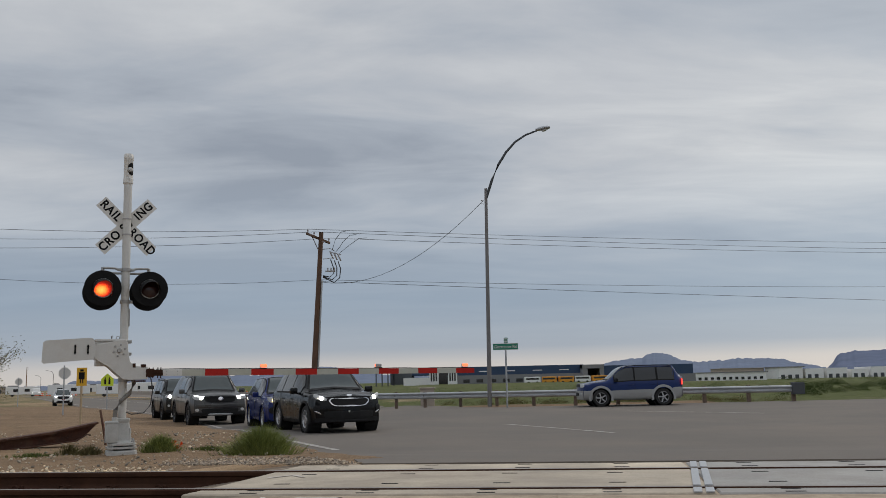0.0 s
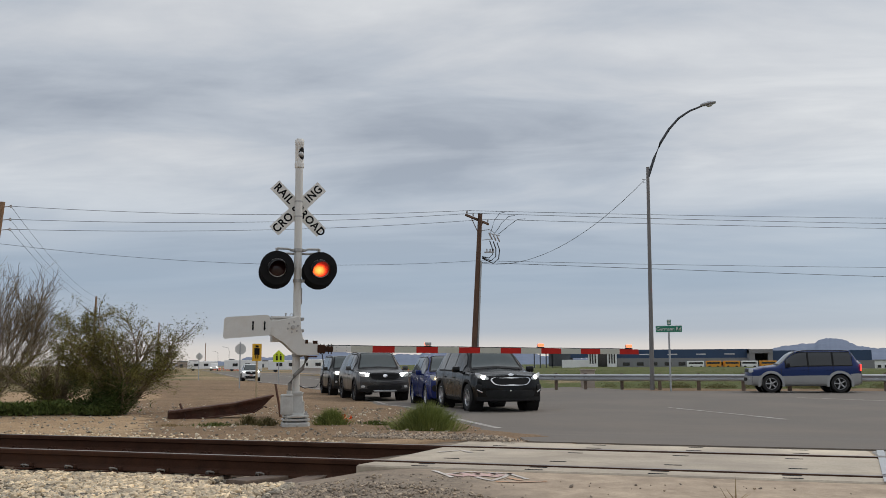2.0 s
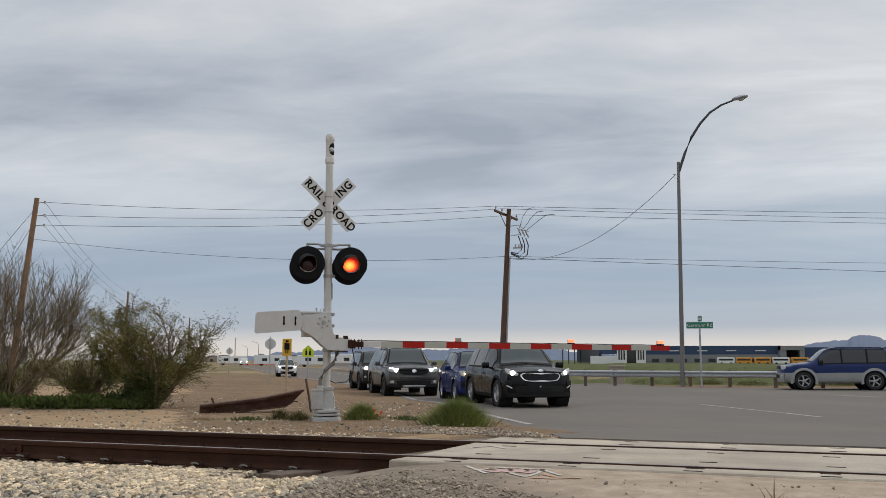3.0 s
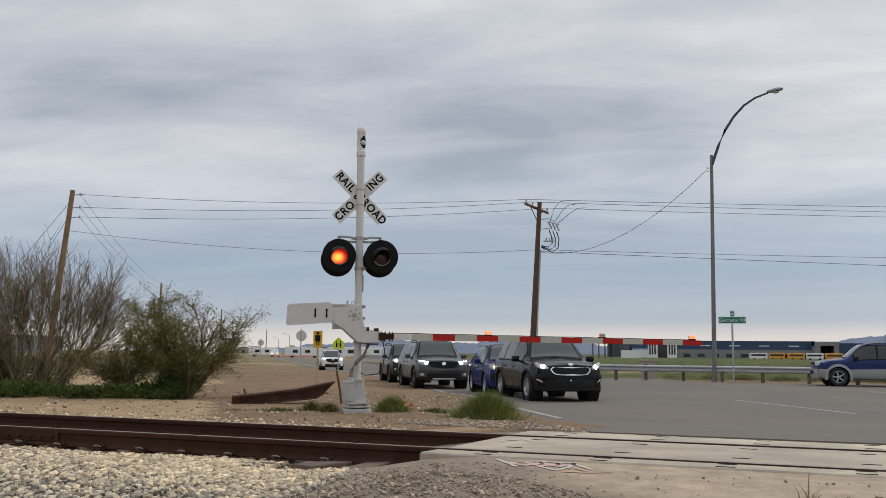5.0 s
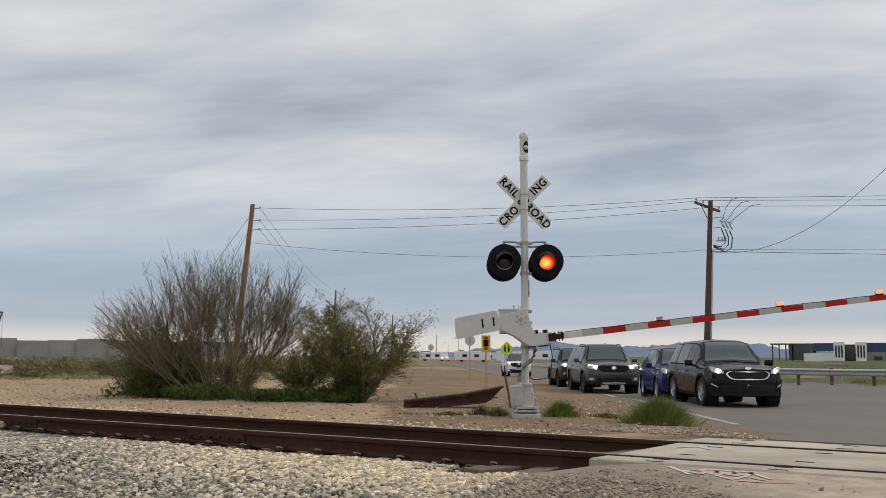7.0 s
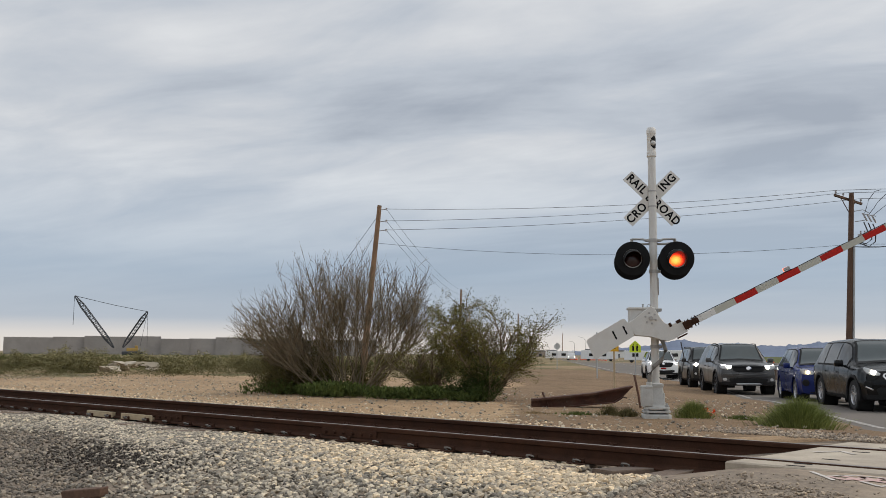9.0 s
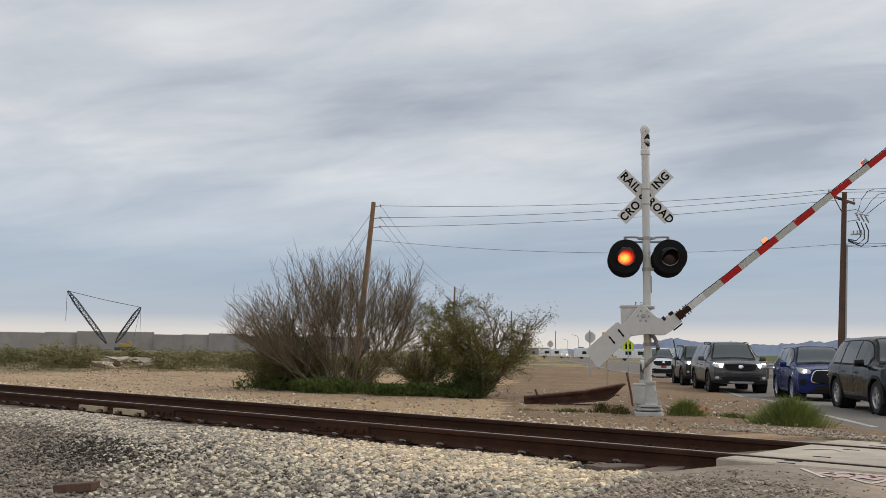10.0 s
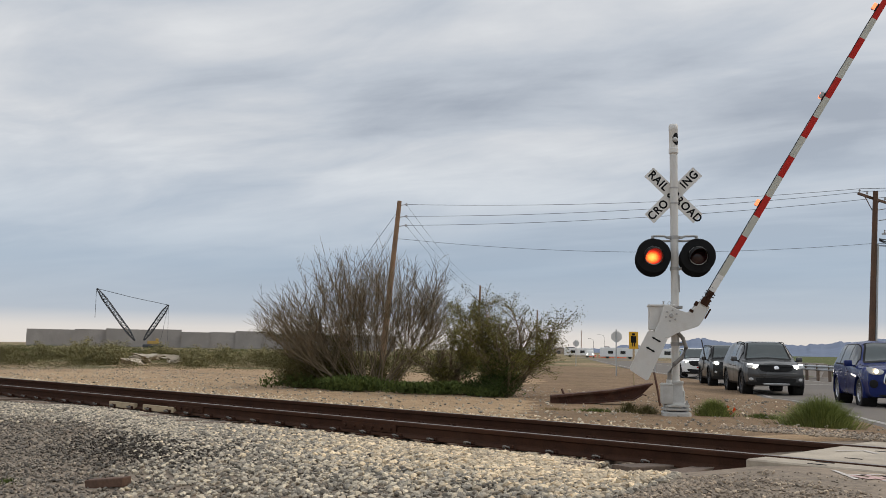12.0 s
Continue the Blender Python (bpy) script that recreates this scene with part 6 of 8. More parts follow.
def spec_two_tone_suv():
    p = paint("blue_suv_paint", (0.006, 0.021, 0.10), 0.1, 0.35, 0.1)
    low = paint("silver_lower_paint", (0.36, 0.36, 0.355), 0.5, 0.4, 0.3)
    L, half = 4.44, 0.89
    loft = suv_loft(L, half, 1.09, 1.70, 1.03, 1.06, 0.30, -1.75, 1.20, 0.27, 0.98, 0.63)
    return dict(paint=p, lower=low, lower_label="silver painted lower body trim", lower_v=3.0, loft=loft, half=half, bow=0.20, lean=0.16, bumper_z=0.68, wheelbase=2.62, front_axle=1.34, tyre=0.355, lip=0.10, arch=low,
                rim=M["alloy"], spokes=5, glass=dict(screen=(1.0, 0.38), back=(-2.14, -1.95), side=((0.74, -0.06), (-0.13, -1.0), (-1.08, -1.78))), doors=(0.94, -0.10, -1.04), handles=(0.06, -0.86), mirror_x=0.70, mirror_mat=M["plastic"],
                rails=(-1.7, 0.3), rail_mat=M["plastic"], tail_lamp=[(0.66, 1.12), (0.84, 1.12), (0.86, 0.86), (0.70, 0.86)], tail_mat=M["tail_glow"],
                front=[("one", "grille", rounded(mirror([(0.0, 0.95), (0.48, 0.95), (0.48, 0.82), (0.0, 0.82)]), 1), M["plastic"], 0.010, "dark grille"), ("pair", "headlamp", rounded([(0.50, 0.96), (0.80, 0.97), (0.82, 0.80), (0.52, 0.80)], 1), M["lens_clear"], 0.012, "clear headlamp"),
                       ("one", "lower_intake", rounded(mirror([(0.0, 0.60), (0.40, 0.60), (0.40, 0.46), (0.0, 0.46)]), 1), M["well"], 0.022, "dark lower intake"), ("pair", "fog_lamp", oval(0.62, 0.54, 0.06, 0.05), M["lens_clear"], 0.022)],
                beams=[])


LANE = -65.5           # heading of the queue, towards the eye
CARS = {}
CARS["crossover"] = (build_car("crossover", spec_crossover(), "black compact crossover with lit headlamps, first in the queue", pose(-3.28, 25.05, 0, 0, 0, LANE)), (-3.28, 25.05), LANE)
CARS["blue"] = (build_car("hatchback_crossover", spec_blue_crossover(), "dark blue crossover with warm lit headlamps in the queue", pose(-5.24, 29.95, -0.115, 0, 0, LANE - 4)), (-5.24, 29.95), LANE)
CARS["pickup"] = (build_car("pickup_truck", spec_pickup(), "grey crew-cab pickup with lit headlamps in the queue", pose(-8.95, 34.8, -0.12, 0, 0, LANE)), (-8.95, 34.8), LANE)
CARS["dark"] = (build_car("estate_suv", spec_dark_suv(), "dark grey boxy suv with a lit headlamp in the queue", pose(-11.7, 40.7, -0.12, 0, 0, LANE)), (-11.7, 40.7), LANE)
CARS["white"] = (build_car("white_crossover", spec_white_crossover(), "white crossover with lit headlamps driving up the road", pose(-36.9, 88.5, 0, 0, 0, LANE)), None, LANE)
build_car("two_tone_suv", spec_two_tone_suv(), "blue and silver suv waiting on the side road", pose(7.85, 39.9, 0, 0, 0, 180))


def roll(key, rows):
    """Drive a car along rows of t, x, y, heading; its wheels turn with the way it has gone."""
    (car, wheels, r), _, _ = CARS[key]
    walk(car, [(t, pose(x, y, road_z(x, y), 0, 0, h)) for t, x, y, h in rows])
    # wheel turn: steps under 90 degrees, along the same path
    fine, gone, last = [], 0.0, None
    for (t0, x0, y0, _), (t1, x1, y1, _) in zip(rows, rows[1:]):
        d = math.hypot(x1 - x0, y1 - y0)
        n = max(1, math.ceil(d / (r * radians(70))))
        for k in range(n):
            fine.append((t0 + (t1 - t0) * k / n, gone + d * k / n))
        gone += d
    fine.append((rows[-1][0], gone))
    for w, m in wheels:
        walk(w, [(t, m @ pose(0, 0, 0, 0, math.degrees(g / r), 0)) for t, g in fine])


def drive():
    h = LANE
    u = Vector((math.cos(radians(h)), math.sin(radians(h))))

    def along(p, rows, swing=0.0):
        return [(t, p[0] + u.x * d, p[1] + u.y * d, h + swing) for t, d in rows]

    roll("crossover", along((-3.28, 25.05), [(0, 0), (7.7, 0), (8.3, 0.12), (9.0, 0.75), (9.5, 1.5), (10.0, 2.8), (10.5, 4.6), (11.0, 7.1), (11.5, 10.0), (12.0, 13.4)]))
    roll("blue", along((-5.24, 29.95), [(0, 0), (8.6, 0), (9.5, 0.25), (10.0, 0.6), (10.5, 1.1), (11.0, 1.8), (11.5, 2.8), (12.0, 4.2)], -4))
    roll("pickup", along((-8.95, 34.8), [(0, 0), (10.5, 0), (11.0, 0.1), (11.5, 0.45), (12.0, 1.1)]))
    rows = []
    for t, d, az in ((0.0, 103, 22.5), (2.5, 92, 21.6), (5.5, 74, 20.3), (6.5, 68, 19.8), (7.5, 62, 19.3), (9.5, 54.5, 18.5), (10.5, 53.2, 18.1), (12.0, 52, 17.8)):
        rows.append((t, -math.sin(radians(az)) * (d + 2), math.cos(radians(az)) * (d + 2), h))
    roll("white", rows)

# ---- poles, wires, signs, guardrail ----


def cable(name, a, b, sag, radius, label, parent=None):
    a, b = Vector(a), Vector(b)
    n = 20
    bm = bmesh.new()
    tube(bm, [a.lerp(b, k / n) - Vector((0, 0, sag * 4 * (k / n) * (1 - k / n))) for k in range(n + 1)], radius, 5)
    if parent:
        return part(name, bm, M["wire"], parent, label, True)
    return thing(name, bm, M["wire"], label, "overhead wire", "overhead wires", smooth=True)


POLE_BASE, POLE_TOP = Vector((-8.0, 55.45, -0.2)), Vector((-7.45, 55.5, 10.40))
LPOLE_BASE, LPOLE_TOP = Vector((-33.0, 44.0, -0.3)), Vector((-32.28, 44.5, 10.08))
FPOLE = Vector((-66.4, 111.7, 10.3))


def build_service_pole():
    p = thing("utility_pole", None, None, "brown wooden utility pole with crossarm and fused cutouts", "utility pole")
    bm = bmesh.new()
    pts = [POLE_BASE.lerp(POLE_TOP, k / 8) for k in range(9)]
    tube(bm, pts, [0.19 - 0.007 * k for k in range(9)], 14)
    part("pole_shaft", bm, M["pole_wood"], p, "", True)
    m = Matrix.Translation(POLE_TOP) @ pose(0, 0, 0, 0, 7, 62)
    bm = bmesh.new()
    box(bm, (-1.2, 0.14, -0.42), (1.2, 0.25, -0.29), 0.01, m)
    part("crossarm", bm, M["pole_wood"], p, "brown timber crossarm")
    for s in (-1, 1):
        bm = bmesh.new()
        tube(bm, [m @ Vector((0.6 * s, 0.2, -0.42)), m @ Vector((0.0, 0.16, -1.05))], 0.025, 6)
        part("brace", bm, M["pole_wood"], p)
    ends = []
    for x in (-1.1, -0.45, 1.1):
        bm = bmesh.new()
        lathe(bm, [(0.02, -0.29), (0.03, -0.2), (0.06, -0.18), (0.06, -0.14), (0.04, -0.12), (0.045, -0.08), (0.0, -0.06)], 10, m @ pose(x, 0.195, 0))
        part("insulator", bm, M["porcelain"], p, "grey porcelain insulator", True)
        ends.append(m @ Vector((x, 0.195, -0.06)))
    # fused cutouts on a bracket beside the pole, with looping leads
    c = POLE_TOP + Vector((0.85, -0.05, -1.45))
    bm = bmesh.new()
    tube(bm, [POLE_TOP + Vector((0.1, 0, -1.05)), POLE_TOP + Vector((0.55, 0, -1.0)), c + Vector((0, 0, 0.25))], 0.025, 6)
    tube(bm, [POLE_TOP + Vector((0.1, 0, -1.65)), c + Vector((-0.2, 0, -0.15))], 0.025, 6)
    tube(bm, [c + Vector((-0.35, -0.1, 0.22)), c + Vector((0.35, 0.1, 0.05))], 0.03, 6)
    part("cutout_bracket", bm, M["galv"], p, "steel bracket")
    for k in range(3):
        o = c + Vector((-0.22 + 0.22 * k, -0.05 + 0.06 * k, 0.05 - 0.06 * k))
        bm = bmesh.new()
        lathe(bm, [(0.0, -0.3), (0.05, -0.28), (0.035, -0.2), (0.06, -0.15), (0.035, -0.1), (0.06, -0.05), (0.035, 0.0), (0.06, 0.05), (0.035, 0.1), (0.05, 0.2), (0.0, 0.22)], 8, Matrix.Translation(o) @ pose(0, 0, 0, 12, -24, 0))
        part("fused_cutout", bm, M["porcelain"], p, "grey fused cutout", True)
        bm = bmesh.new()
        w = [o + Vector((0.02, 0, 0.2)), o + Vector((0.12 + 0.16 * k, 0.1, 0.55)), o + Vector((0.22 + 0.22 * k, 0.2, 0.95 - 0.1 * k)), o + Vector((0.55 + 0.32 * k, 0.3, 1.42 - 0.14 * k)), o + Vector((0.85 + 0.42 * k, 0.4, 1.5 - 0.16 * k))]
        tube(bm, w, 0.018, 6)
        part("jumper_lead", bm, M["wire"], p, "", True)
        bm = bmesh.new()
        q = [o + Vector((-0.05, 0, -0.3)), o + Vector((0.1, 0, -0.75)), o + Vector((0.14 - 0.05 * k, 0, -1.15 - 0.08 * k)), o + Vector((-0.1 - 0.1 * k, 0, -1.38 - 0.1 * k)), Vector((POLE_TOP.x + 0.1, POLE_TOP.y, c.z - 1.22 - 0.05 * k))]
        tube(bm, q, 0.035, 6)
        part("cable_loop", bm, M["wire"], p, "thick black cable loop", True)
    bm = bmesh.new()
    box(bm, tuple(c + Vector((-0.6, -0.1, -1.0))), tuple(c + Vector((0.0, 0.05, -0.93))), 0.01)
    for k in range(3):
        lathe(bm, [(0.03, 0.0), (0.05, 0.06), (0.03, 0.12), (0.05, 0.18), (0.0, 0.2)], 8, Matrix.Translation(c + Vector((-0.45 + 0.2 * k, -0.02, -0.94))))
    part("arrester", bm, M["porcelain"], p)
    bm = bmesh.new()
    tube(bm, [POLE_BASE + Vector((0.24, -0.03, 0)), POLE_BASE.lerp(POLE_TOP, 0.72) + Vector((0.19, -0.02, 0))], 0.055, 8)
    part("riser_conduit", bm, M["galv"], p, "grey riser conduit", True)
    return ends


def build_plain_pole(name, base, top, radius, label, steps):
    p = thing(name, None, None, label, "utility pole")
    bm = bmesh.new()
    tube(bm, [Vector(base).lerp(Vector(top), k / 8) for k in range(9)], [radius * (1.15 - 0.05 * k) for k in range(9)], 12)
    part("pole_shaft", bm, M["pole_wood_light"], p, "", True)
    ends = []
    for dz in steps:
        a = Vector(top) + Vector((0, 0, -dz))
        b = a + Vector((0.55, -0.05, 0.02))
        bm = bmesh.new()
        tube(bm, [a, b], 0.025, 6)
        lathe(bm, [(0.03, -0.08), (0.06, -0.05), (0.035, 0.0), (0.06, 0.05), (0.0, 0.09)], 8, Matrix.Translation(b))
        part("insulator", bm, M["porcelain"], p, "stand-off insulator", True)
        ends.append(b)
    return ends


PIN = build_service_pole()
LPIN = build_plain_pole("leaning_utility_pole", LPOLE_BASE, LPOLE_TOP, 0.175, "weathered leaning wooden utility pole behind the bush", (0.28, 1.0, 1.55))
FPIN = build_plain_pole("distant_utility_pole", FPOLE - Vector((0.3, 0, 10.4)), FPOLE, 0.16, "thin brown wooden utility pole far along the road", (0.3, 1.0, 1.6))
build_plain_pole("distant_utility_pole", (-86.3, 168.0, -0.2), (-86.2, 168.0, 9.5), 0.15, "thin brown wooden utility pole far along the road", (0.3, 1.0))
build_plain_pole("distant_utility_pole", (-150.0, 330.0, -0.2), (-150.0, 330.0, 9.5), 0.16, "thin brown wooden utility pole far along the road", (0.3, 1.0))
RIGHT = ((78.0, 97.0, 14.3), (78.0, 97.5, 13.5), (79.0, 98.0, 13.2))
for a, b, c in zip(PIN, LPIN, RIGHT):
    cable("overhead_wire", a, b, 0.35, 0.012, "thin dark overhead power wire")
    cable("overhead_wire", a, c, 0.5, 0.014, "thin dark overhead power wire")
cable("overhead_wire", POLE_TOP.lerp(POLE_BASE, 0.275), (78.0, 97.0, 9.9), 0.5, 0.012, "thin dark overhead service wire")
cable("overhead_wire", POLE_TOP.lerp(POLE_BASE, 0.285), (77.0, 96.0, 7.2), 0.2, 0.015, "dark overhead communication cable")
cable("overhead_wire", POLE_TOP.lerp(POLE_BASE, 0.275), LPOLE_TOP.lerp(LPOLE_BASE, 0.22), 0.65, 0.010, "thin dark overhead service wire")
for a, b in zip(LPIN, FPIN):
    cable("overhead_wire", a, b, 0.9, 0.010, "thin dark overhead power wire")
cable("guy_wire", LPOLE_TOP - Vector((0, 0, 0.5)), (-38.5, 41.5, -0.1), 0.05, 0.012, "thin steel guy wire on the leaning pole")
cable("guy_wire", LPOLE_TOP - Vector((0, 0, 1.2)), (-36.5, 42.5, -0.1), 0.05, 0.012, "thin steel guy wire on the leaning pole")


def build_street_lamp():
    lamp = thing("street_lamp", None, None, "tall grey street lamp with a long curved arm", "street lamp", at=pose(2.00, 42.9, -0.1, 0, 0.6, 0))
    bm = bmesh.new()
    tube(bm, [(0, 0, z) for z in (0, 2, 4, 6, 8, 10.35)], [0.105, 0.10, 0.092, 0.085, 0.078, 0.07], 16)
    pole = part("pole", bm, M["lamp_steel"], lamp, "tapered dull grey steel pole", True)
    bm = bmesh.new()
    lathe(bm, [(0.2, 0.0), (0.2, 0.06), (0.16, 0.08)], 16)
    part("base_flange", bm, M["galv"], lamp)
    bm = bmesh.new()
    pts = [(0.02, 0, 9.9), (0.30, -0.02, 10.75), (0.62, -0.04, 11.5), (1.0, -0.06, 12.1), (1.45, -0.09, 12.6), (1.95, -0.12, 12.92), (2.5, -0.15, 13.12)]
    tube(bm, pts, [0.07, 0.066, 0.062, 0.058, 0.052, 0.046, 0.04], 10)
    part("curved_arm", bm, M["dark_clad"], lamp, "dark curved arm", True)
    bm = bmesh.new()
    m = pose(2.78, -0.17, 13.22, 0, -10, -3)
    rings = []
    for x, w, h0, h1 in ((-0.36, 0.05, -0.05, 0.05), (-0.25, 0.12, -0.08, 0.08), (0.0, 0.17, -0.10, 0.11), (0.2, 0.16, -0.10, 0.09), (0.34, 0.08, -0.06, 0.04)):
        rings.append([bm.verts.new(m @ Vector((x, w * math.cos(t), (h1 if math.sin(t) > 0 else -h0) * math.sin(t)))) for t in [k * math.tau / 12 for k in range(12)]])
    for a, b in zip(rings, rings[1:]):
        for k in range(12):
            bm.faces.new((a[k], a[(k + 1) % 12], b[(k + 1) % 12], b[k]))
    bm.faces.new(rings[0])
    bm.faces.new(rings[-1][::-1])
    head = part("lamp_head", bm, M["galv"], lamp, "oval grey lamp head", True)
    bm = bmesh.new()
    lathe(bm, [(0.14, 0.0), (0.11, -0.05), (0.0, -0.07)], 16, m @ pose(0.04, 0, -0.09))
    part("diffuser", bm, M["lens_clear"], head, "clear glass bowl", True)
    bm = bmesh.new()
    tube(bm, [(-0.1, 0, 9.75), (-0.25, 0, 9.78)], 0.02, 6)
    tube(bm, [(-0.1, 0, 9.6), (-0.22, 0, 9.62)], 0.015, 6)
    part("wire_bracket", bm, M["galv"], lamp)


build_street_lamp()
cable("overhead_wire", POLE_TOP.lerp(POLE_BASE, 0.285), (1.98, 42.9, 9.68), 1.35, 0.012, "thin sagging wire to the street lamp")


def sign_post(name, x, y, h, radius, label, mat="galv", base=-0.1):
    p = thing(name, None, None, label, "road sign", at=pose(x, y, base))
    bm = bmesh.new()
    tube(bm, [(0, 0, 0), (0, 0, h)], radius, 8)
    part("post", bm, M[mat], p, "", True)
    return p


def build_signs():
    s = sign_post("street_name_sign", 2.68, 40.9, 2.95, 0.04, "green street name sign with white lettering on a post")
    s.rotation_euler = (0, 0, radians(-4))
    bm = bmesh.new()
    box(bm, (-0.55, -0.045, 2.62), (0.55, -0.04, 2.90), 0.0)
    b = part("name_plate", bm, M["green_sign"], s, "green name plate")
    bm = bmesh.new()
    for lo, hi in (((-0.55, -0.0465, 2.615), (0.55, -0.0455, 2.63)), ((-0.55, -0.0465, 2.89), (0.55, -0.0455, 2.905))):
        box(bm, lo, hi)
    part("border", bm, M["white"], b)
    lettering("lettering", "Germann Rd", 0.205, M["white"], b, pose(0, -0.056, 2.755, 90) @ Matrix.Diagonal((0.98, 1, 1, 1)), 0.001, 1.0, 0.0)["label"] = "white letters"
    bm = bmesh.new()
    box(bm, (-0.07, -0.02, 2.93), (0.10, 0.02, 3.16), 0.0)
    t = part("block_plate", bm, M["green_sign"], s, "small green plate with white bars")
    bm = bmesh.new()
    for z in (2.98, 3.04, 3.10):
        box(bm, (-0.05, -0.026, z), (0.08, -0.022, z + 0.03))
    part("bars", bm, M["white"], t)
    # yellow marker with a black figure of bars, facing the eye's side of the road
    s = sign_post("yellow_warning_sign", -11.35, 28.9, 1.9, 0.035, "yellow warning sign with black bars on a pale post", "cream")
    s.rotation_euler = (0, 0, radians(18))
    bm = bmesh.new()
    box(bm, (-0.15, -0.045, 1.42), (0.15, -0.038, 1.98), 0.0)
    b = part("plate", bm, M["yellow_sign"], s)
    bm = bmesh.new()
    box(bm, (-0.085, -0.05, 1.62), (0.085, -0.046, 1.84))
    box(bm, (-0.05, -0.05, 1.50), (-0.015, -0.046, 1.62))
    box(bm, (0.015, -0.05, 1.50), (0.05, -0.046, 1.62))
    box(bm, (-0.05, -0.05, 1.86), (0.05, -0.046, 1.93))
    part("bars", bm, M["black"], b)
    # round sign seen from behind
    s = sign_post("round_road_sign", -18.9, 45.8, 2.5, 0.035, "grey back of a round road sign on a post")
    bm = bmesh.new()
    lathe(bm, [(0.0, 0.0), (0.30, 0.0), (0.30, 0.006), (0.0, 0.006)], 8, pose(0, 0.045, 2.12, 90, 22, 15))
    part("plate", bm, M["sign_back"], s, "bare metal sign back")
    s = sign_post("round_road_sign", -35.6, 77.0, 2.4, 0.035, "grey back of a round road sign on a post")
    bm = bmesh.new()
    lathe(bm, [(0.0, 0.0), (0.30, 0.0), (0.30, 0.006), (0.0, 0.006)], 8, pose(0, 0.045, 2.05, 90, 22, 15))
    part("plate", bm, M["sign_back"], s, "bare metal sign back")
    # lime school sign, diamond of two bars
    s = sign_post("school_sign", -22.0, 60.1, 2.1, 0.04, "fluorescent lime warning sign with dark bars beside the road")
    s.rotation_euler = (0, 0, radians(18))
    bm = bmesh.new()
    prism(bm, [(-0.38, -0.36), (0.38, -0.36), (0.38, 0.10), (0.0, 0.44), (-0.38, 0.10)], 0.0, 0.006, pose(0, -0.045, 1.85, 90))
    b = part("plate", bm, M["lime_sign"], s)
    bm = bmesh.new()
    for x in (-0.13, 0.13):
        box(bm, (x - 0.06, -0.057, 1.60), (x + 0.06, -0.053, 1.92))
        box(bm, (x - 0.035, -0.057, 1.95), (x + 0.035, -0.053, 2.04))
    part("bars", bm, M["black"], b)


build_signs()


def build_guardrail():
    line = [(-24.0, 78.0), (-9.5, 52.0), (-5.2, 46.2), (-1.0, 43.6), (4.0, 42.4), (15.2, 40.6)]
    g = thing("guardrail", None, None, "galvanised steel guardrail on posts beside the road", "guardrail")
    pts = []
    for a, b in zip(line, line[1:]):
        k = max(1, round(math.hypot(b[0] - a[0], b[1] - a[1]) / 1.9))
        pts += [(a[0] + (b[0] - a[0]) * i / k, a[1] + (b[1] - a[1]) * i / k) for i in range(k)]
    pts.append(line[-1])
    prof = [(0.0, 0.42), (-0.05, 0.45), (-0.06, 0.49), (0.0, 0.53), (0.015, 0.57), (0.0, 0.61), (-0.06, 0.65), (-0.05, 0.69), (0.0, 0.72)]
    step = 4
    for i in range(0, len(pts) - 1, step):
        seg = pts[i:i + step + 1]
        bm = bmesh.new()
        rows = []
        for k, (x, y) in enumerate(seg):
            a, b = seg[max(k - 1, 0)], seg[min(k + 1, len(seg) - 1)]
            t = Vector((b[0] - a[0], b[1] - a[1], 0)).normalized()
            n = Vector((-t.y, t.x, 0))
            rows.append([bm.verts.new(Vector((x, y, z - 0.02)) + n * (o + 0.02)) for o, z in prof] + [bm.verts.new(Vector((x, y, z - 0.02)) + n * (o + 0.025)) for o, z in prof[::-1]])
        for a, b in zip(rows, rows[1:]):
            for k in range(len(a)):
                bm.faces.new((a[k], a[(k + 1) % len(a)], b[(k + 1) % len(b)], b[k]))
        part("rail_panel", bm, M["galv"], g, "weathered corrugated rail panel", True)
    for x, y in pts[::1]:
        bm = bmesh.new()
        box(bm, (x - 0.075, y + 0.06, -0.2), (x + 0.075, y + 0.22, 0.74), 0.008)
        part("guardrail_post", bm, M["tie"], g, "brown timber post")
    bm = bmesh.new()
    box(bm, (15.1, 40.4, 0.30), (15.6, 40.75, 0.82), 0.03)
    part("end_terminal", bm, M["dark_clad"], g, "dark end terminal block")
    bm = bmesh.new()
    box(bm, (-1.3, 46.6, -0.15), (-0.6, 47.1, 0.86), 0.02)
    box(bm, (-1.35, 46.55, 0.85), (-0.55, 47.15, 0.91), 0.01)
    thing("utility_cabinet", bm, M["tan_clad"], "small tan utility cabinet behind the guardrail", "utility cabinet")


build_guardrail()

# ---- far buildings, works, hills ----


def far_block(parent, name, lo, hi, mat, label=""):
    bm = bmesh.new()
    box(bm, lo, hi)
    return part(name, bm, M[mat], parent, label)


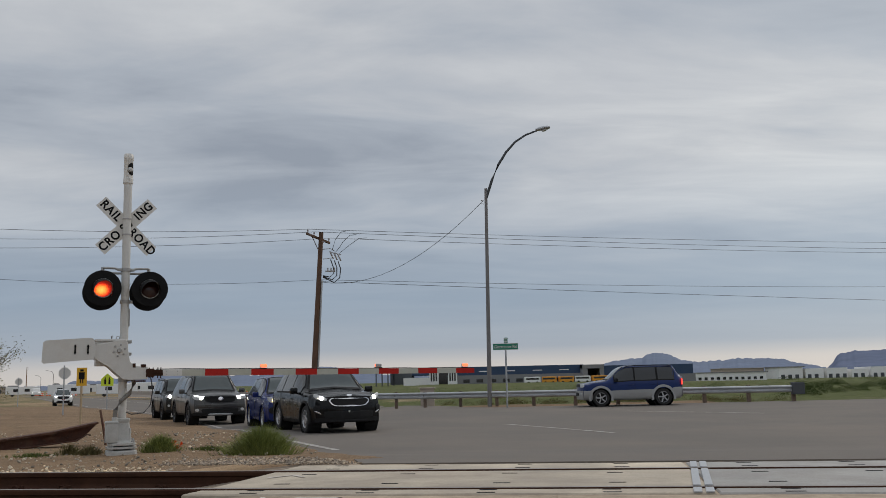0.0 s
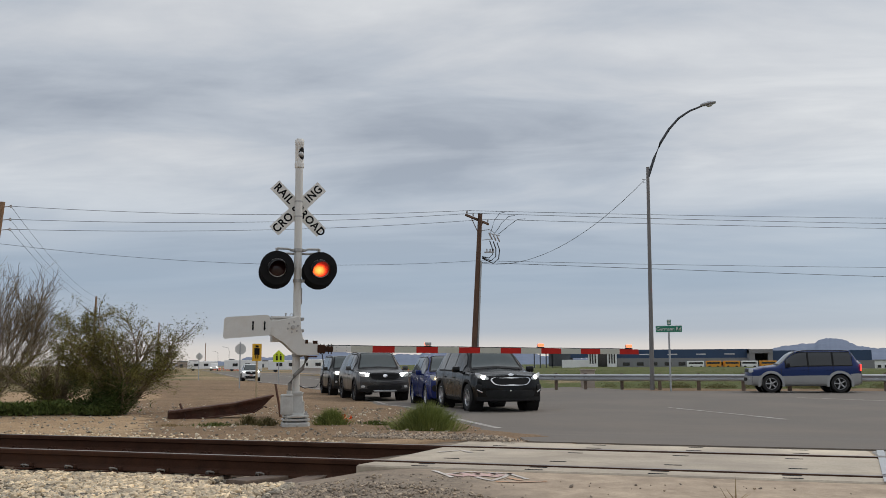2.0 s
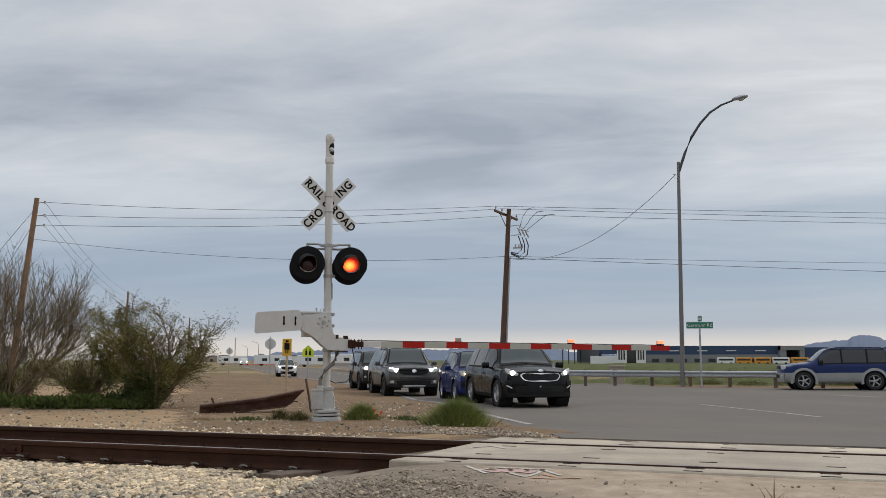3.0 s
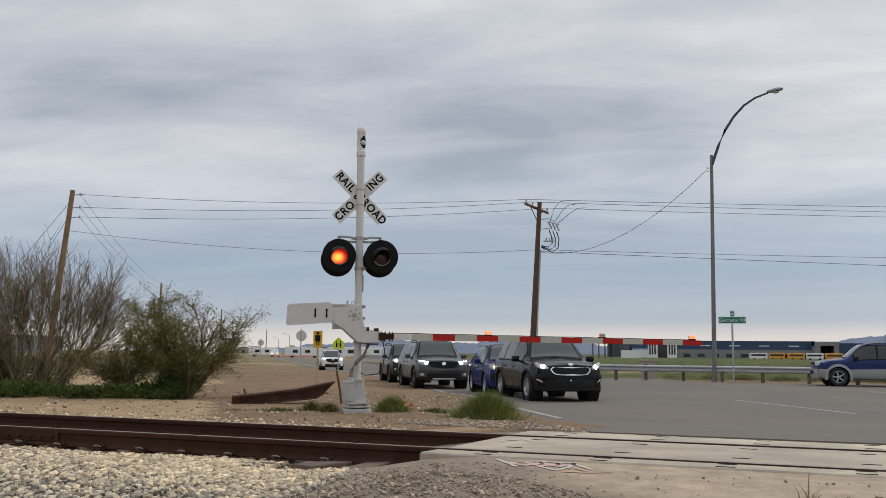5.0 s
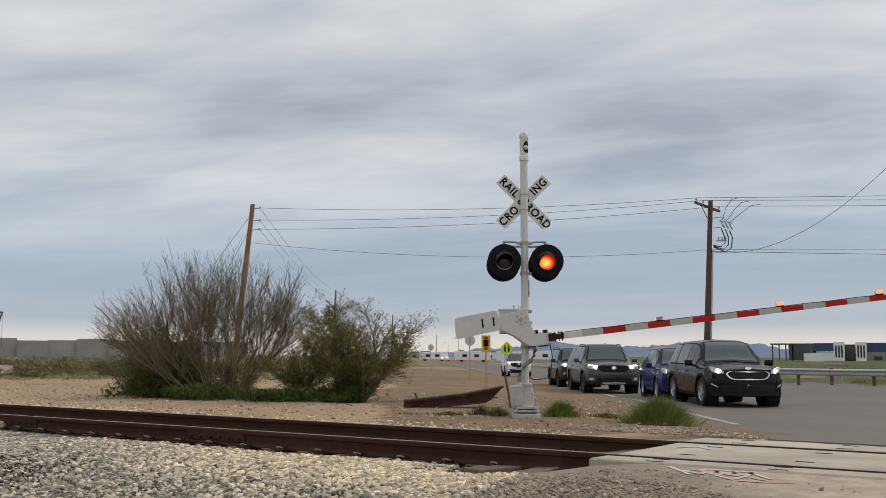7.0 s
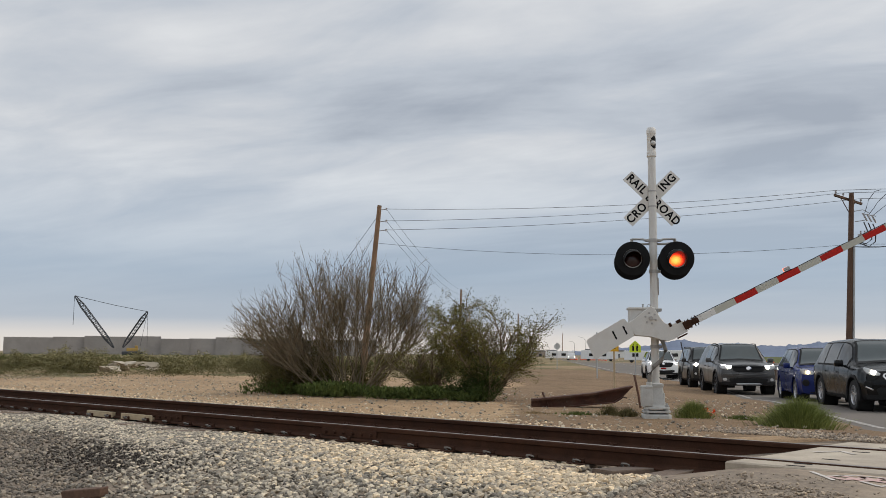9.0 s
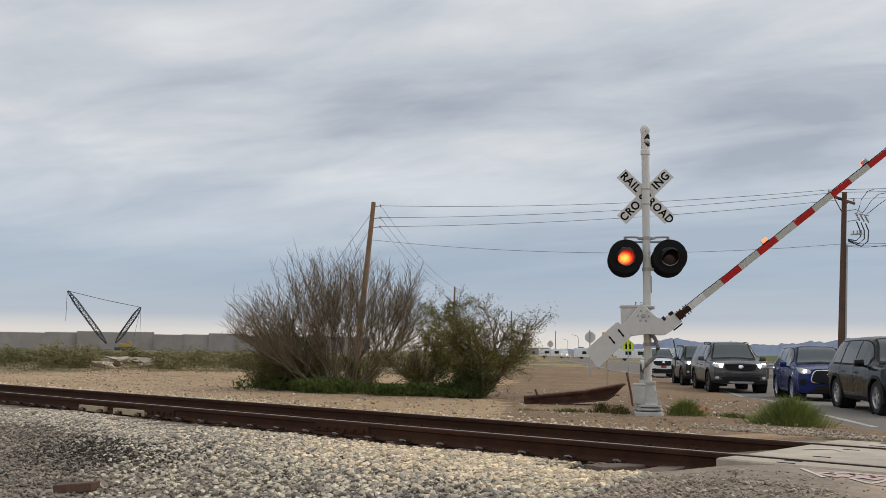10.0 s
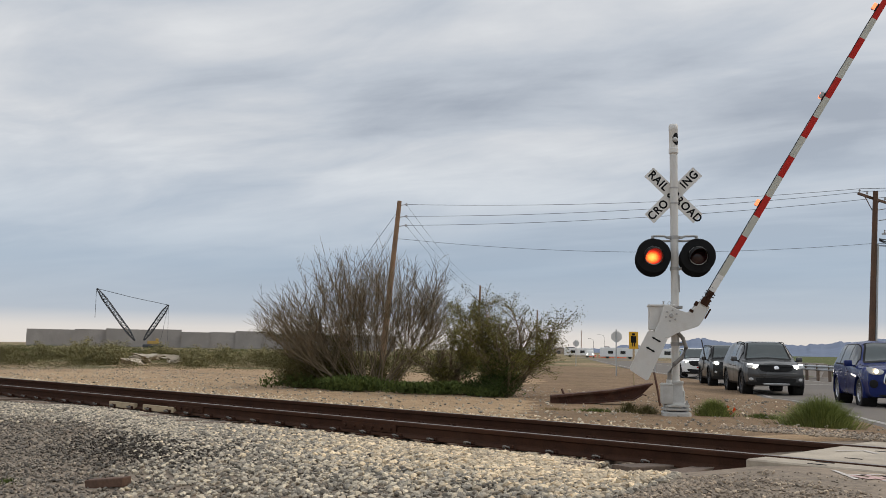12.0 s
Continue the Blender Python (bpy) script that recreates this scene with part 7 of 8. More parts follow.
def build_school():
    """Long low building with a dark blue upper storey; its front stands at y = 345."""
    b = thing("long_blue_building", None, None, "long low building with dark blue cladding and white entrance towers", "building")
    far_block(b, "blue_storey", (3.5, 345, 3.1), (51.0, 375, 6.2), "blue_clad", "dark blue upper storey")
    far_block(b, "blue_storey", (57.5, 346, 2.0), (92.0, 375, 5.6), "blue_clad", "dark blue upper storey")
    far_block(b, "lower_wall", (4.0, 342, -1.2), (51.0, 374, 3.08), "grey_clad", "pale grey lower wall")
    far_block(b, "lower_wall", (57.5, 343, -2), (92.0, 374, 1.98), "grey_clad", "pale grey lower wall")
    far_block(b, "portal_pier", (49.7, 339, -2), (51.6, 350, 6.0), "grey_clad")
    far_block(b, "portal_pier", (56.0, 339, -2), (57.6, 350, 6.0), "grey_clad")
    far_block(b, "portal_lintel", (49.7, 338.8, 4.6), (57.6, 350, 6.02), "grey_clad")
    far_block(b, "portal_back", (51.6, 349, -2), (56.0, 352, 4.6), "dark_clad")
    far_block(b, "end_block", (-21.0, 344, 0.2), (-13.0, 370, 6.0), "dark_clad", "charcoal end block")
    far_block(b, "blue_storey", (-13.0, 345.5, 3.4), (-6.4, 370, 6.1), "blue_clad", "dark blue upper storey")
    far_block(b, "lower_wall", (-16.0, 341, -1.2), (-6.4, 372, 2.6), "white_clad", "pale lower wall")
    for x in (-6.4, 0.4):
        far_block(b, "entrance_tower", (x, 338, -1.2), (x + 3.4, 352, 6.3), "white_clad", "white entrance tower")
        for k in range(3):
            far_block(b, "window", (x + 0.5 + 0.9 * k, 337.9, 1.2), (x + 1.0 + 0.9 * k, 338.1, 5.2), "dark_glass", "dark tall window")
    far_block(b, "entrance_glass", (-3.0, 343, -1.0), (0.4, 344, 5.6), "dark_glass", "dark entrance glazing")
    for k in range(9):
        far_block(b, "window", (6.0 + 4.9 * k, 341.9, 0.4), (8.4 + 4.9 * k, 342.1, 1.6), "dark_glass", "dark window")
    for k in range(4):
        far_block(b, "canopy_post", (-26.5 + 2.2 * k, 344, -1.2), (-26.1 + 2.2 * k, 344.4, 5.6), "dark_clad")
    far_block(b, "canopy", (-27.0, 343.5, 5.6), (-18.5, 352, 6.0), "dark_clad")
    for k in range(4):
        far_block(b, "roof_light", (12.0 + 10 * k, 344.8, 4.3), (15.5 + 10 * k, 345.1, 4.6), "white_clad", "pale strip on the cladding")


build_school()


def build_white_hall():
    b = thing("white_hall", None, None, "long white low industrial hall with a row of small windows", "building")
    far_block(b, "hall_wall", (142, 575, -4.5), (198, 600, 2.4), "white_clad", "white metal wall")
    far_block(b, "hall_roof", (141, 574.5, 2.42), (199, 601, 2.9), "grey_clad", "pale grey roof")
    for k in range(14):
        far_block(b, "window", (144.5 + 3.8 * k, 574.8, -1.8), (146.3 + 3.8 * k, 575.2, -0.2), "dark_glass", "dark window")
    b = thing("tan_hall", None, None, "low tan warehouse behind the white hall", "building")
    far_block(b, "hall_wall", (205, 690, -4), (236, 720, 5.4), "tan_clad")
    far_block(b, "parapet", (204.5, 689.6, 5.42), (236.5, 720.5, 5.9), "tan_clad")
    b = thing("white_warehouse", None, None, "white warehouse blocks with dark loading bays", "building")
    for k, (x, w, h) in enumerate(((237, 17, 5.4), (256, 13, 4.2), (271, 15, 4.4), (289, 12, 3.2), (303, 18, 4.6), (324, 30, 3.8))):
        far_block(b, "warehouse_wall", (x, 662, -4.5), (x + w, 690, h), "white_clad", "white wall block")
        for j in range(int(w / 5)):
            far_block(b, "loading_bay", (x + 1.5 + 5 * j, 661.7, -3.8), (x + 4.0 + 5 * j, 662.2, 0.2), "dark_clad", "dark loading bay")
    far_block(b, "cornice", (236, 661.5, 5.42), (256, 691, 6.0), "grey_clad")


build_white_hall()


def build_bus(name, x, y, z, L, mat, label):
    v = thing(name, None, None, label, "vehicle", "parked vehicles", at=pose(x, y, z, 0, 0, random.uniform(-8, 8)))
    bm = bmesh.new()
    box(bm, (-L / 2, -1.15, 0.45), (L / 2, 1.15, 2.55), 0.18)
    part("vehicle_body", bm, M[mat], v)
    bm = bmesh.new()
    box(bm, (-L / 2 + 0.3, -1.17, 1.5), (L / 2 - 0.5, -1.14, 2.1))
    part("window_band", bm, M["dark_glass"], v, "dark window band")
    for a in (-L / 2 + 1.2, L / 2 - 1.2):
        bm = bmesh.new()
        lathe(bm, [(0.0, 0.15), (0.45, 0.12), (0.45, -0.12)], 14, pose(a, -1.05, 0.45, 90))
        part("wheel", bm, M["tyre"], v)


for k, (mat, L, lab) in enumerate((("white_clad", 6.5, "white van parked by the far building"), ("bus", 6.0, "orange yellow bus parked by the far building"), ("bus", 6.2, "orange yellow bus parked by the far building"), ("white_clad", 6.4, "white bus parked by the far building"), ("bus", 6.4, "orange yellow bus parked by the far building"), ("cream", 5.5, "cream van parked by the far building"), ("bus", 6.0, "orange yellow bus parked by the far building"))):
    build_bus("parked_bus", 30.5 + 6.0 * k + (8 if k > 4 else 0), 331.0, -0.55, L * 0.85, mat, lab)


def ridge(name, rows, dist, mat, label, seed, rough=6.0):
    """A hill range: rows of bearing (left positive) and crest height."""
    bm = bmesh.new()
    cols = []
    lo, hi = rows[0][0], rows[-1][0]
    n = 320
    for k in range(n + 1):
        az = lo + (hi - lo) * k / n
        h = hermite(rows, az, 0.5)[0]
        h = max(h + rough * noise.fractal((az * 0.9, seed, 0.0), 0.7, 2.1, 6) + 0.45 * rough * noise.noise((az * 4.3, seed, 2.0)), -3)
        a = radians(az)
        d = Vector((-math.sin(a), math.cos(a), 0))
        col = []
        for f, r in ((0.0, dist - 700), (0.35, dist - 420), (0.7, dist - 180), (1.0, dist), (0.0, dist + 500)):
            hh = (h + 8) * f - 8 + (rough * 0.9 * noise.noise((az * 1.7, f * 3, seed)) if 0 < f < 1 else 0)
            col.append(bm.verts.new(d * r + Vector((0, 0, hh))))
        cols.append(col)
    for a, b in zip(cols, cols[1:]):
        for k in range(4):
            bm.faces.new((a[k], b[k], b[k + 1], a[k + 1]))
    return thing(name, bm, M[mat], label, "mountains", kind="structure", smooth=True)


# far ranges: their blue and violet is haze painted into the surface colour
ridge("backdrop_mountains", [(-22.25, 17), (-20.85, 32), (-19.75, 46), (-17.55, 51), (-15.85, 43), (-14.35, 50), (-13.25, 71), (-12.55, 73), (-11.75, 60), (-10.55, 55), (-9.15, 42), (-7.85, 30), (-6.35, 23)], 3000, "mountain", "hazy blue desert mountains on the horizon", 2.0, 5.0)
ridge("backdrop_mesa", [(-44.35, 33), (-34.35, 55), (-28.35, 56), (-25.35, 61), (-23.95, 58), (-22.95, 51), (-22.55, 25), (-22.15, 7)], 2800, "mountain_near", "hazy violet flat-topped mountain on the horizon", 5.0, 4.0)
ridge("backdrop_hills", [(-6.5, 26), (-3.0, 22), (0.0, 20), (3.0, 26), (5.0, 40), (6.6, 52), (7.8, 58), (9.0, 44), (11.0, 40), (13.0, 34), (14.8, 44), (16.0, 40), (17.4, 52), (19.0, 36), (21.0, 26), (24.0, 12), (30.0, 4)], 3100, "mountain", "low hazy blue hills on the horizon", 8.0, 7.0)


def build_tilt_wall():
    """Unfinished concrete wall panels of a large works, far off."""
    b = thing("concrete_works", None, None, "long unfinished grey concrete wall of large upright panels", "building")
    a, z = 57.3, 0
    k = 0
    rnd = random.Random(4)
    while a > 37.5:
        w = rnd.uniform(1.15, 1.75)
        top = 7.4 + (0.7 if 2 < k < 6 else 0.0) + (1.0 if k in (8, 10) else 0.0) + rnd.uniform(-0.25, 0.25)
        m = pose(0, 0, 0, 0, 0, a - w / 2)
        half = 452 * math.tan(radians(w / 2)) + 0.05
        y = 452 + rnd.uniform(-1.5, 1.5)
        bm = bmesh.new()
        box(bm, (-half, y, -0.6), (half, y + 0.6, top), 0.0, m)
        p = part("wall_panel", bm, M["concrete_wall"], b)
        a -= w
        k += 1


build_tilt_wall()


def lattice(bm, a, b, width, n, radius=0.15):
    a, b = Vector(a), Vector(b)
    t = (b - a).normalized()
    u = t.cross(Vector((0.75, 0.66, 0.0))).normalized() * width / 2
    v = t.cross(u).normalized() * width / 2
    rows = []
    for k in range(n + 1):
        f = min(1.0, 4 * min(k / n, 1 - k / n) + 0.25)
        c = a.lerp(b, k / n)
        rows.append([c + f * u + f * v, c - f * u + f * v, c - f * u - f * v, c + f * u - f * v])
    for j in range(4):
        tube(bm, [r[j] for r in rows], radius, 4)
        for k in range(n):
            tube(bm, [rows[k][j], rows[k + 1][(j + 1) % 4]], radius * 0.6, 4)
    for r in rows:
        for j in range(4):
            tube(bm, [r[j], r[(j + 1) % 4]], radius * 0.6, 4, False)


def by_bearing(az, dist, z):
    return Vector((-math.sin(radians(az)) * dist, math.cos(radians(az)) * dist, z))


def build_crane():
    c = thing("lattice_crane", None, None, "yellow crawler crane with two dark lattice booms", "crane")
    tip, mast_top = by_bearing(53.7, 400, 23.4), by_bearing(49.65, 400, 17.6)
    foot, mast_foot = by_bearing(51.45, 400, 2.6), by_bearing(50.95, 400, 2.8)
    bm = bmesh.new()
    lattice(bm, foot, tip, 1.6, 16)
    part("boom", bm, M["crane_steel"], c, "dark lattice boom")
    bm = bmesh.new()
    lattice(bm, mast_foot, mast_top, 1.6, 12)
    part("back_mast", bm, M["crane_steel"], c, "dark lattice mast")
    bm = bmesh.new()
    tube(bm, [tip, tip.lerp(mast_top, 0.5) - Vector((0, 0, 0.3)), mast_top], 0.10, 4)
    tube(bm, [tip - Vector((0.3, 0, 0)), tip - Vector((0.3, 0, 12.0))], 0.10, 4)
    tube(bm, [mast_top, by_bearing(50.0, 400, 3.0)], 0.08, 4)
    tube(bm, [mast_top, by_bearing(49.6, 400, 3.0)], 0.08, 4)
    part("cables", bm, M["crane_steel"], c, "thin hoist cables")
    m = Matrix.Translation(by_bearing(50.4, 400, 0)) @ pose(0, 0, 0, 0, 0, 50)
    bm = bmesh.new()
    box(bm, (-2.4, -1.4, 1.2), (2.2, 1.4, 2.6), 0.2, m)
    box(bm, (0.8, -1.2, 2.6), (2.0, 1.2, 3.6), 0.2, m)
    part("machine_house", bm, M["crane_yellow"], c, "yellow machine house")
    bm = bmesh.new()
    for y in (-2.4, 2.4):
        box(bm, (-4.2, y - 0.5, -0.2), (4.2, y + 0.5, 1.2), 0.4, m)
    part("crawler_tracks", bm, M["crane_steel"], c)


build_crane()


def build_roadside():
    b = thing("barrier_wall", None, None, "low tan concrete barrier along the far road", "barrier", kind="structure")
    for k in range(16):
        p, q = Vector((-12.5, 64.0, 0)) + ROAD_U * 6.0 * k + Vector((-0.028, 0, 0)) * k * k * 0.5, None
        bm = bmesh.new()
        prism(bm, [(-0.3, 0), (0.3, 0), (0.12, 0.35), (0.09, 0.85), (-0.09, 0.85), (-0.12, 0.35)], -2.95, 2.95, Matrix.Translation(p) @ pose(0, 0, 0, 0, 0, ROAD_A + 0.4 * k) @ pose(0, 0, -0.12, 90))
        part("barrier_segment", bm, M["tan_clad"], b)
    for k, (x, y) in enumerate(((-31.0, 92.0), (-35.5, 103.0), (-47.0, 131.0), (-40.0, 110.0), (-28.6, 84.0))):
        bm = bmesh.new()
        lathe(bm, [(0.25, 0.0), (0.25, 0.04), (0.17, 0.05), (0.04, 0.75), (0.0, 0.76)], 12)
        thing("traffic_cone", bm, M["orange"], "orange traffic cone beside the road works", "traffic cone", "traffic cones", at=pose(x + 10.5, y, 0.0))


build_roadside()


def build_road_works():
    """Drums, trailers and lamp posts of the road works far along the road."""
    rnd = random.Random(31)
    for k in range(16):
        q = by_bearing(24.0 - 0.15 * k + rnd.uniform(-0.08, 0.08), 290 - 2.5 * k, 0.0)
        d = thing("traffic_drum", None, None, "orange and white striped traffic drum beside the road works", "traffic drum", "traffic drums", at=Matrix.Translation(Vector((q.x, q.y, ground_z(q.x, q.y)))))
        for j in range(4):
            bm = bmesh.new()
            lathe(bm, [(0.30 - 0.03 * j, 0.24 * j), (0.29 - 0.03 * j, 0.24 * j + 0.235), (0.0, 0.24 * j + 0.236)], 10)
            part("drum_band", bm, M["orange" if j % 2 == 0 else "white"], d)
    for az, dist, w, h in ((19.6, 190, 7.5, 2.1), (18.0, 205, 8.5, 2.3), (22.2, 230, 9.0, 2.4), (24.6, 260, 8.0, 2.2), (27.0, 240, 7.0, 2.3)):
        q = by_bearing(az, dist, 0.0)
        t = thing("site_trailer", None, None, "long white site trailer parked along the road works", "trailer", "site trailers", at=Matrix.Translation(Vector((q.x, q.y, ground_z(q.x, q.y)))) @ pose(0, 0, 0, 0, 0, az))
        bm = bmesh.new()
        box(bm, (-w / 2, -1.2, 0.5), (w / 2, 1.2, h + 0.3), 0.12)
        part("trailer_body", bm, M["white_clad"], t)
        for x in (-w * 0.28, w * 0.05):
            bm = bmesh.new()
            box(bm, (x, -1.23, 1.2), (x + 1.2, -1.205, 1.9))
            part("trailer_window", bm, M["dark_glass"], t, "dark window")
        for x in (-w * 0.3, w * 0.3):
            bm = bmesh.new()
            lathe(bm, [(0.0, 0.12), (0.42, 0.1), (0.42, -0.1)], 12, pose(x, -1.0, 0.42, 90))
            part("wheel", bm, M["tyre"], t)
    for az, dist in ((23.05, 430), (23.7, 560)):
        q = by_bearing(az, dist, 0.0)
        lamp = thing("road_lamp", None, None, "thin grey street lamp far along the road", "street lamp", "far street lamps", at=Matrix.Translation(Vector((q.x, q.y, ground_z(q.x, q.y)))))
        bm = bmesh.new()
        tube(bm, [(0, 0, 0), (0, 0, 8.2), (-0.6, 0, 9.2), (-2.6, 0, 9.7)], [0.12, 0.09, 0.08, 0.06], 6)
        part("pole", bm, M["lamp_steel"], lamp)
        bm = bmesh.new()
        box(bm, (-3.4, -0.15, 9.62), (-2.5, 0.15, 9.8), 0.04)
        part("lamp_head", bm, M["galv"], lamp)


build_road_works()


def distant_vehicle(x, y, mat, label):
    v = thing("distant_car", None, None, label, "car", "distant cars", at=pose(x, y, 0, 0, 0, LANE))
    bm = bmesh.new()
    box(bm, (-2.2, -0.9, 0.3), (2.2, 0.9, 1.0), 0.12)
    box(bm, (-1.4, -0.8, 0.95), (0.9, 0.8, 1.6), 0.2)
    part("car_body", bm, mat, v)
    bm = bmesh.new()
    for s in (-0.62, 0.62):
        lathe(bm, [(0.09, 0.0), (0.0, 0.03)], 8, pose(2.2, s, 0.75, 0, 90, 0))
    part("headlamps", bm, M["head_glow"], v)
    for a in (-1.35, 1.35):
        for s in (-0.8, 0.8):
            bm = bmesh.new()
            lathe(bm, [(0.0, 0.1), (0.33, 0.1), (0.33, -0.1), (0.0, -0.1)], 12, pose(a, s, 0.33, 90))
            part("wheel", bm, M["tyre"], v)


distant_vehicle(-84.5, 190.5, M["white_clad"], "white car far along the road with lit lamps")
distant_vehicle(-118.0, 262.0, M["dark_clad"], "dark car far along the road with lit lamps")


def build_debris():
    """Rusty trough-shaped steel panel lying on the verge, propped at one end, with two bent stakes."""
    a, b = Vector((-8.75, 17.75, 0.06)), Vector((-6.98, 18.85, 0.22))
    t = (b - a).normalized()
    d = thing("rusty_trough", None, None, "rusty bent steel trough lying on the verge", "scrap metal")
    n = Vector((-t.y, t.x, 0)).normalized()
    up = Vector((0, 0, 1))
    side_m = Matrix((( t.x, 0, n.x, a.x), (t.y, 0, n.y, a.y), (0, 1, 0, a.z), (0, 0, 0, 1)))
    outline = [(-0.1, -0.02), (0.6, 0.03), (1.62, 0.13), (1.80, 0.24), (2.02, 0.46), (1.2, 0.30), (0.5, 0.21), (-0.1, 0.16)]
    for lo, hi in ((-0.07, -0.05), (0.14, 0.16)):
        bm = bmesh.new()
        prism(bm, outline, lo, hi, side_m)
        part("side_plate", bm, M["rust"], d, "flaking brown side plate")
    bm = bmesh.new()
    prism(bm, [(-0.1, -0.015), (1.62, 0.135), (1.80, 0.245), (1.80, 0.265), (1.61, 0.155), (-0.1, 0.005)], -0.20, 0.138, side_m)
    prism(bm, [(-0.1, 0.162), (1.2, 0.302), (2.02, 0.462), (2.02, 0.50), (1.2, 0.345), (-0.1, 0.205)], -0.19, 0.165, side_m)
    for k in range(16):
        x = 0.0 + 0.118 * k
        lathe(bm, [(0.0, 0.02), (0.018, 0.018), (0.02, 0.0)], 6, side_m @ pose(x, 0.185 + 0.128 * x, -0.19, 180))
    part("trough_floor", bm, M["rust"], d, "flaking brown trough floor")
    for k in range(5):
        f = 0.1 + 0.2 * k
        bm = bmesh.new()
        c = a.lerp(b, f)
        tube(bm, [c + n * -0.15 + up * 0.10, c + n * 0.15 + up * 0.10], 0.014, 5)
        part("tie_bar", bm, M["rust"], d)
    for p, q in ((Vector((-6.80, 18.75, -0.05)), Vector((-7.02, 18.95, 0.78))), (Vector((-8.42, 17.75, -0.05)), Vector((-8.66, 17.85, 0.40)))):
        bm = bmesh.new()
        tube(bm, [p, p.lerp(q, 0.5) + Vector((0.01, 0, 0)), q], 0.024, 6)
        part("stake", bm, M["rust"], d, "leaning rusty stake")


build_debris()


def build_litter():
    bm = bmesh.new()
    for k in range(14):
        a = k * 0.45
        c = Vector((0.10 * math.cos(a) * (k % 3 + 1) / 2.5, 0.08 * math.sin(a * 1.3), 0.03 + 0.05 * (k % 4) / 2))
        q = [c + Vector((random.uniform(-0.07, 0.07), random.uniform(-0.07, 0.07), random.uniform(-0.04, 0.05))) for _ in range(4)]
        bm.faces.new([bm.verts.new(v) for v in q])
    thing("orange_scrap", bm, M["orange"], "crumpled orange plastic scrap on the soil", "litter", at=pose(-4.97, 17.04, 0.07) @ Matrix.Scale(1.5, 4))
    # loose timber off-cuts
    def plank(x, y, z, L, w, h, rz, ry, mat, lab):
        bm = bmesh.new()
        box(bm, (-L / 2, -w / 2, 0), (L / 2, w / 2, h), 0.012)
        for v in bm.verts:
            v.co += Vector((0.03 * noise.noise(v.co * 9), 0.02 * noise.noise(v.co * 7 + Vector((3, 0, 0))), 0.015 * noise.noise(v.co * 8)))
        thing("timber_offcut", bm, M[mat], lab, "timber", at=pose(x, y, z, 0, ry, rz))
    plank(-7.18, 5.40, ground_z(-7.18, 5.40), 0.42, 0.10, 0.08, 12, -8, "pole_wood", "brown broken timber offcut on the gravel")
    plank(-2.98, 7.78, 0.07, 0.75, 0.22, 0.15, 70, 2, "tie", "weathered short timber block beside the rail")
    plank(-2.60, 7.72, 0.08, 0.62, 0.21, 0.14, 76, -2, "tie", "weathered short timber block beside the rail")


build_litter()


def build_spray():
    """Survey marks sprayed over panel edge and gravel."""
    def sheet(x, y):
        """Height of the ground's grid of squares, between its corners."""
        gx, gy = 0.4, 33.0 / 82
        i, j = math.floor((x + 26) / gx), math.floor((y + 3) / gy)
        u, v = (x + 26) / gx - i, (y + 3) / gy - j
        c = []
        for a, b in ((0, 0), (1, 0), (0, 1), (1, 1)):
            X, Y = -26 + gx * (i + a), -3 + gy * (j + b)
            c.append(soil_z(X, Y) if Y > 6 else ground_z(X, Y))
        return (c[0] * (1 - u) + c[1] * u) * (1 - v) + (c[2] * (1 - u) + c[3] * u) * v

    def zf(x, y):
        s, d = sd(x, y)
        return max(sheet(x, y), RAIL_TOP - 0.006 if -1.10 < d < 1.38 and s > 0 else -1)
    def mark(name, pts, mat, label, width=0.03):
        pts = [(-1.40 + 0.82 * (x + 1.36), y + 0.33) for x, y in pts]
        bm = bmesh.new()
        strip(bm, pts, width, zf, 0.005, 0.04)
        thing(name, bm, M[mat], label, "paint mark", kind="structure")
    mark("spray_mark_white", [(-1.36, 6.98), (-1.20, 6.74), (-1.08, 6.55)], "spray_white", "white sprayed survey stroke", 0.036)
    mark("spray_mark_white", [(-1.22, 6.72), (-0.98, 6.92), (-0.62, 6.86), (-0.40, 6.52)], "spray_white", "white sprayed survey stroke", 0.036)
    mark("spray_mark_white", [(-0.88, 6.60), (-0.70, 6.40), (-0.62, 6.62), (-0.60, 6.86)], "spray_white", "white sprayed survey stroke", 0.036)
    for k in range(6):
        x, y = -1.16 + 0.075 * k, 6.62 + 0.10 * (k % 2)
        mark("spray_mark_pink", [(x, y + 0.12), (x + 0.16, y), (x + 0.20, y + 0.14)], "spray_pink", "pink sprayed survey scribble", 0.05)
    mark("spray_mark_orange", [(-0.66, 6.36), (-0.45, 6.34), (-0.22, 6.42)], "spray_orange", "orange sprayed survey stroke", 0.04)
    mark("spray_mark_orange", [(-0.58, 6.58), (-0.44, 6.44)], "spray_orange", "orange sprayed survey stroke", 0.04)
    mark("spray_mark_white", [(-1.62, 8.33), (-1.38, 8.55), (-1.22, 8.33)], "spray_white", "white sprayed arrow on the panel", 0.05)


build_spray()


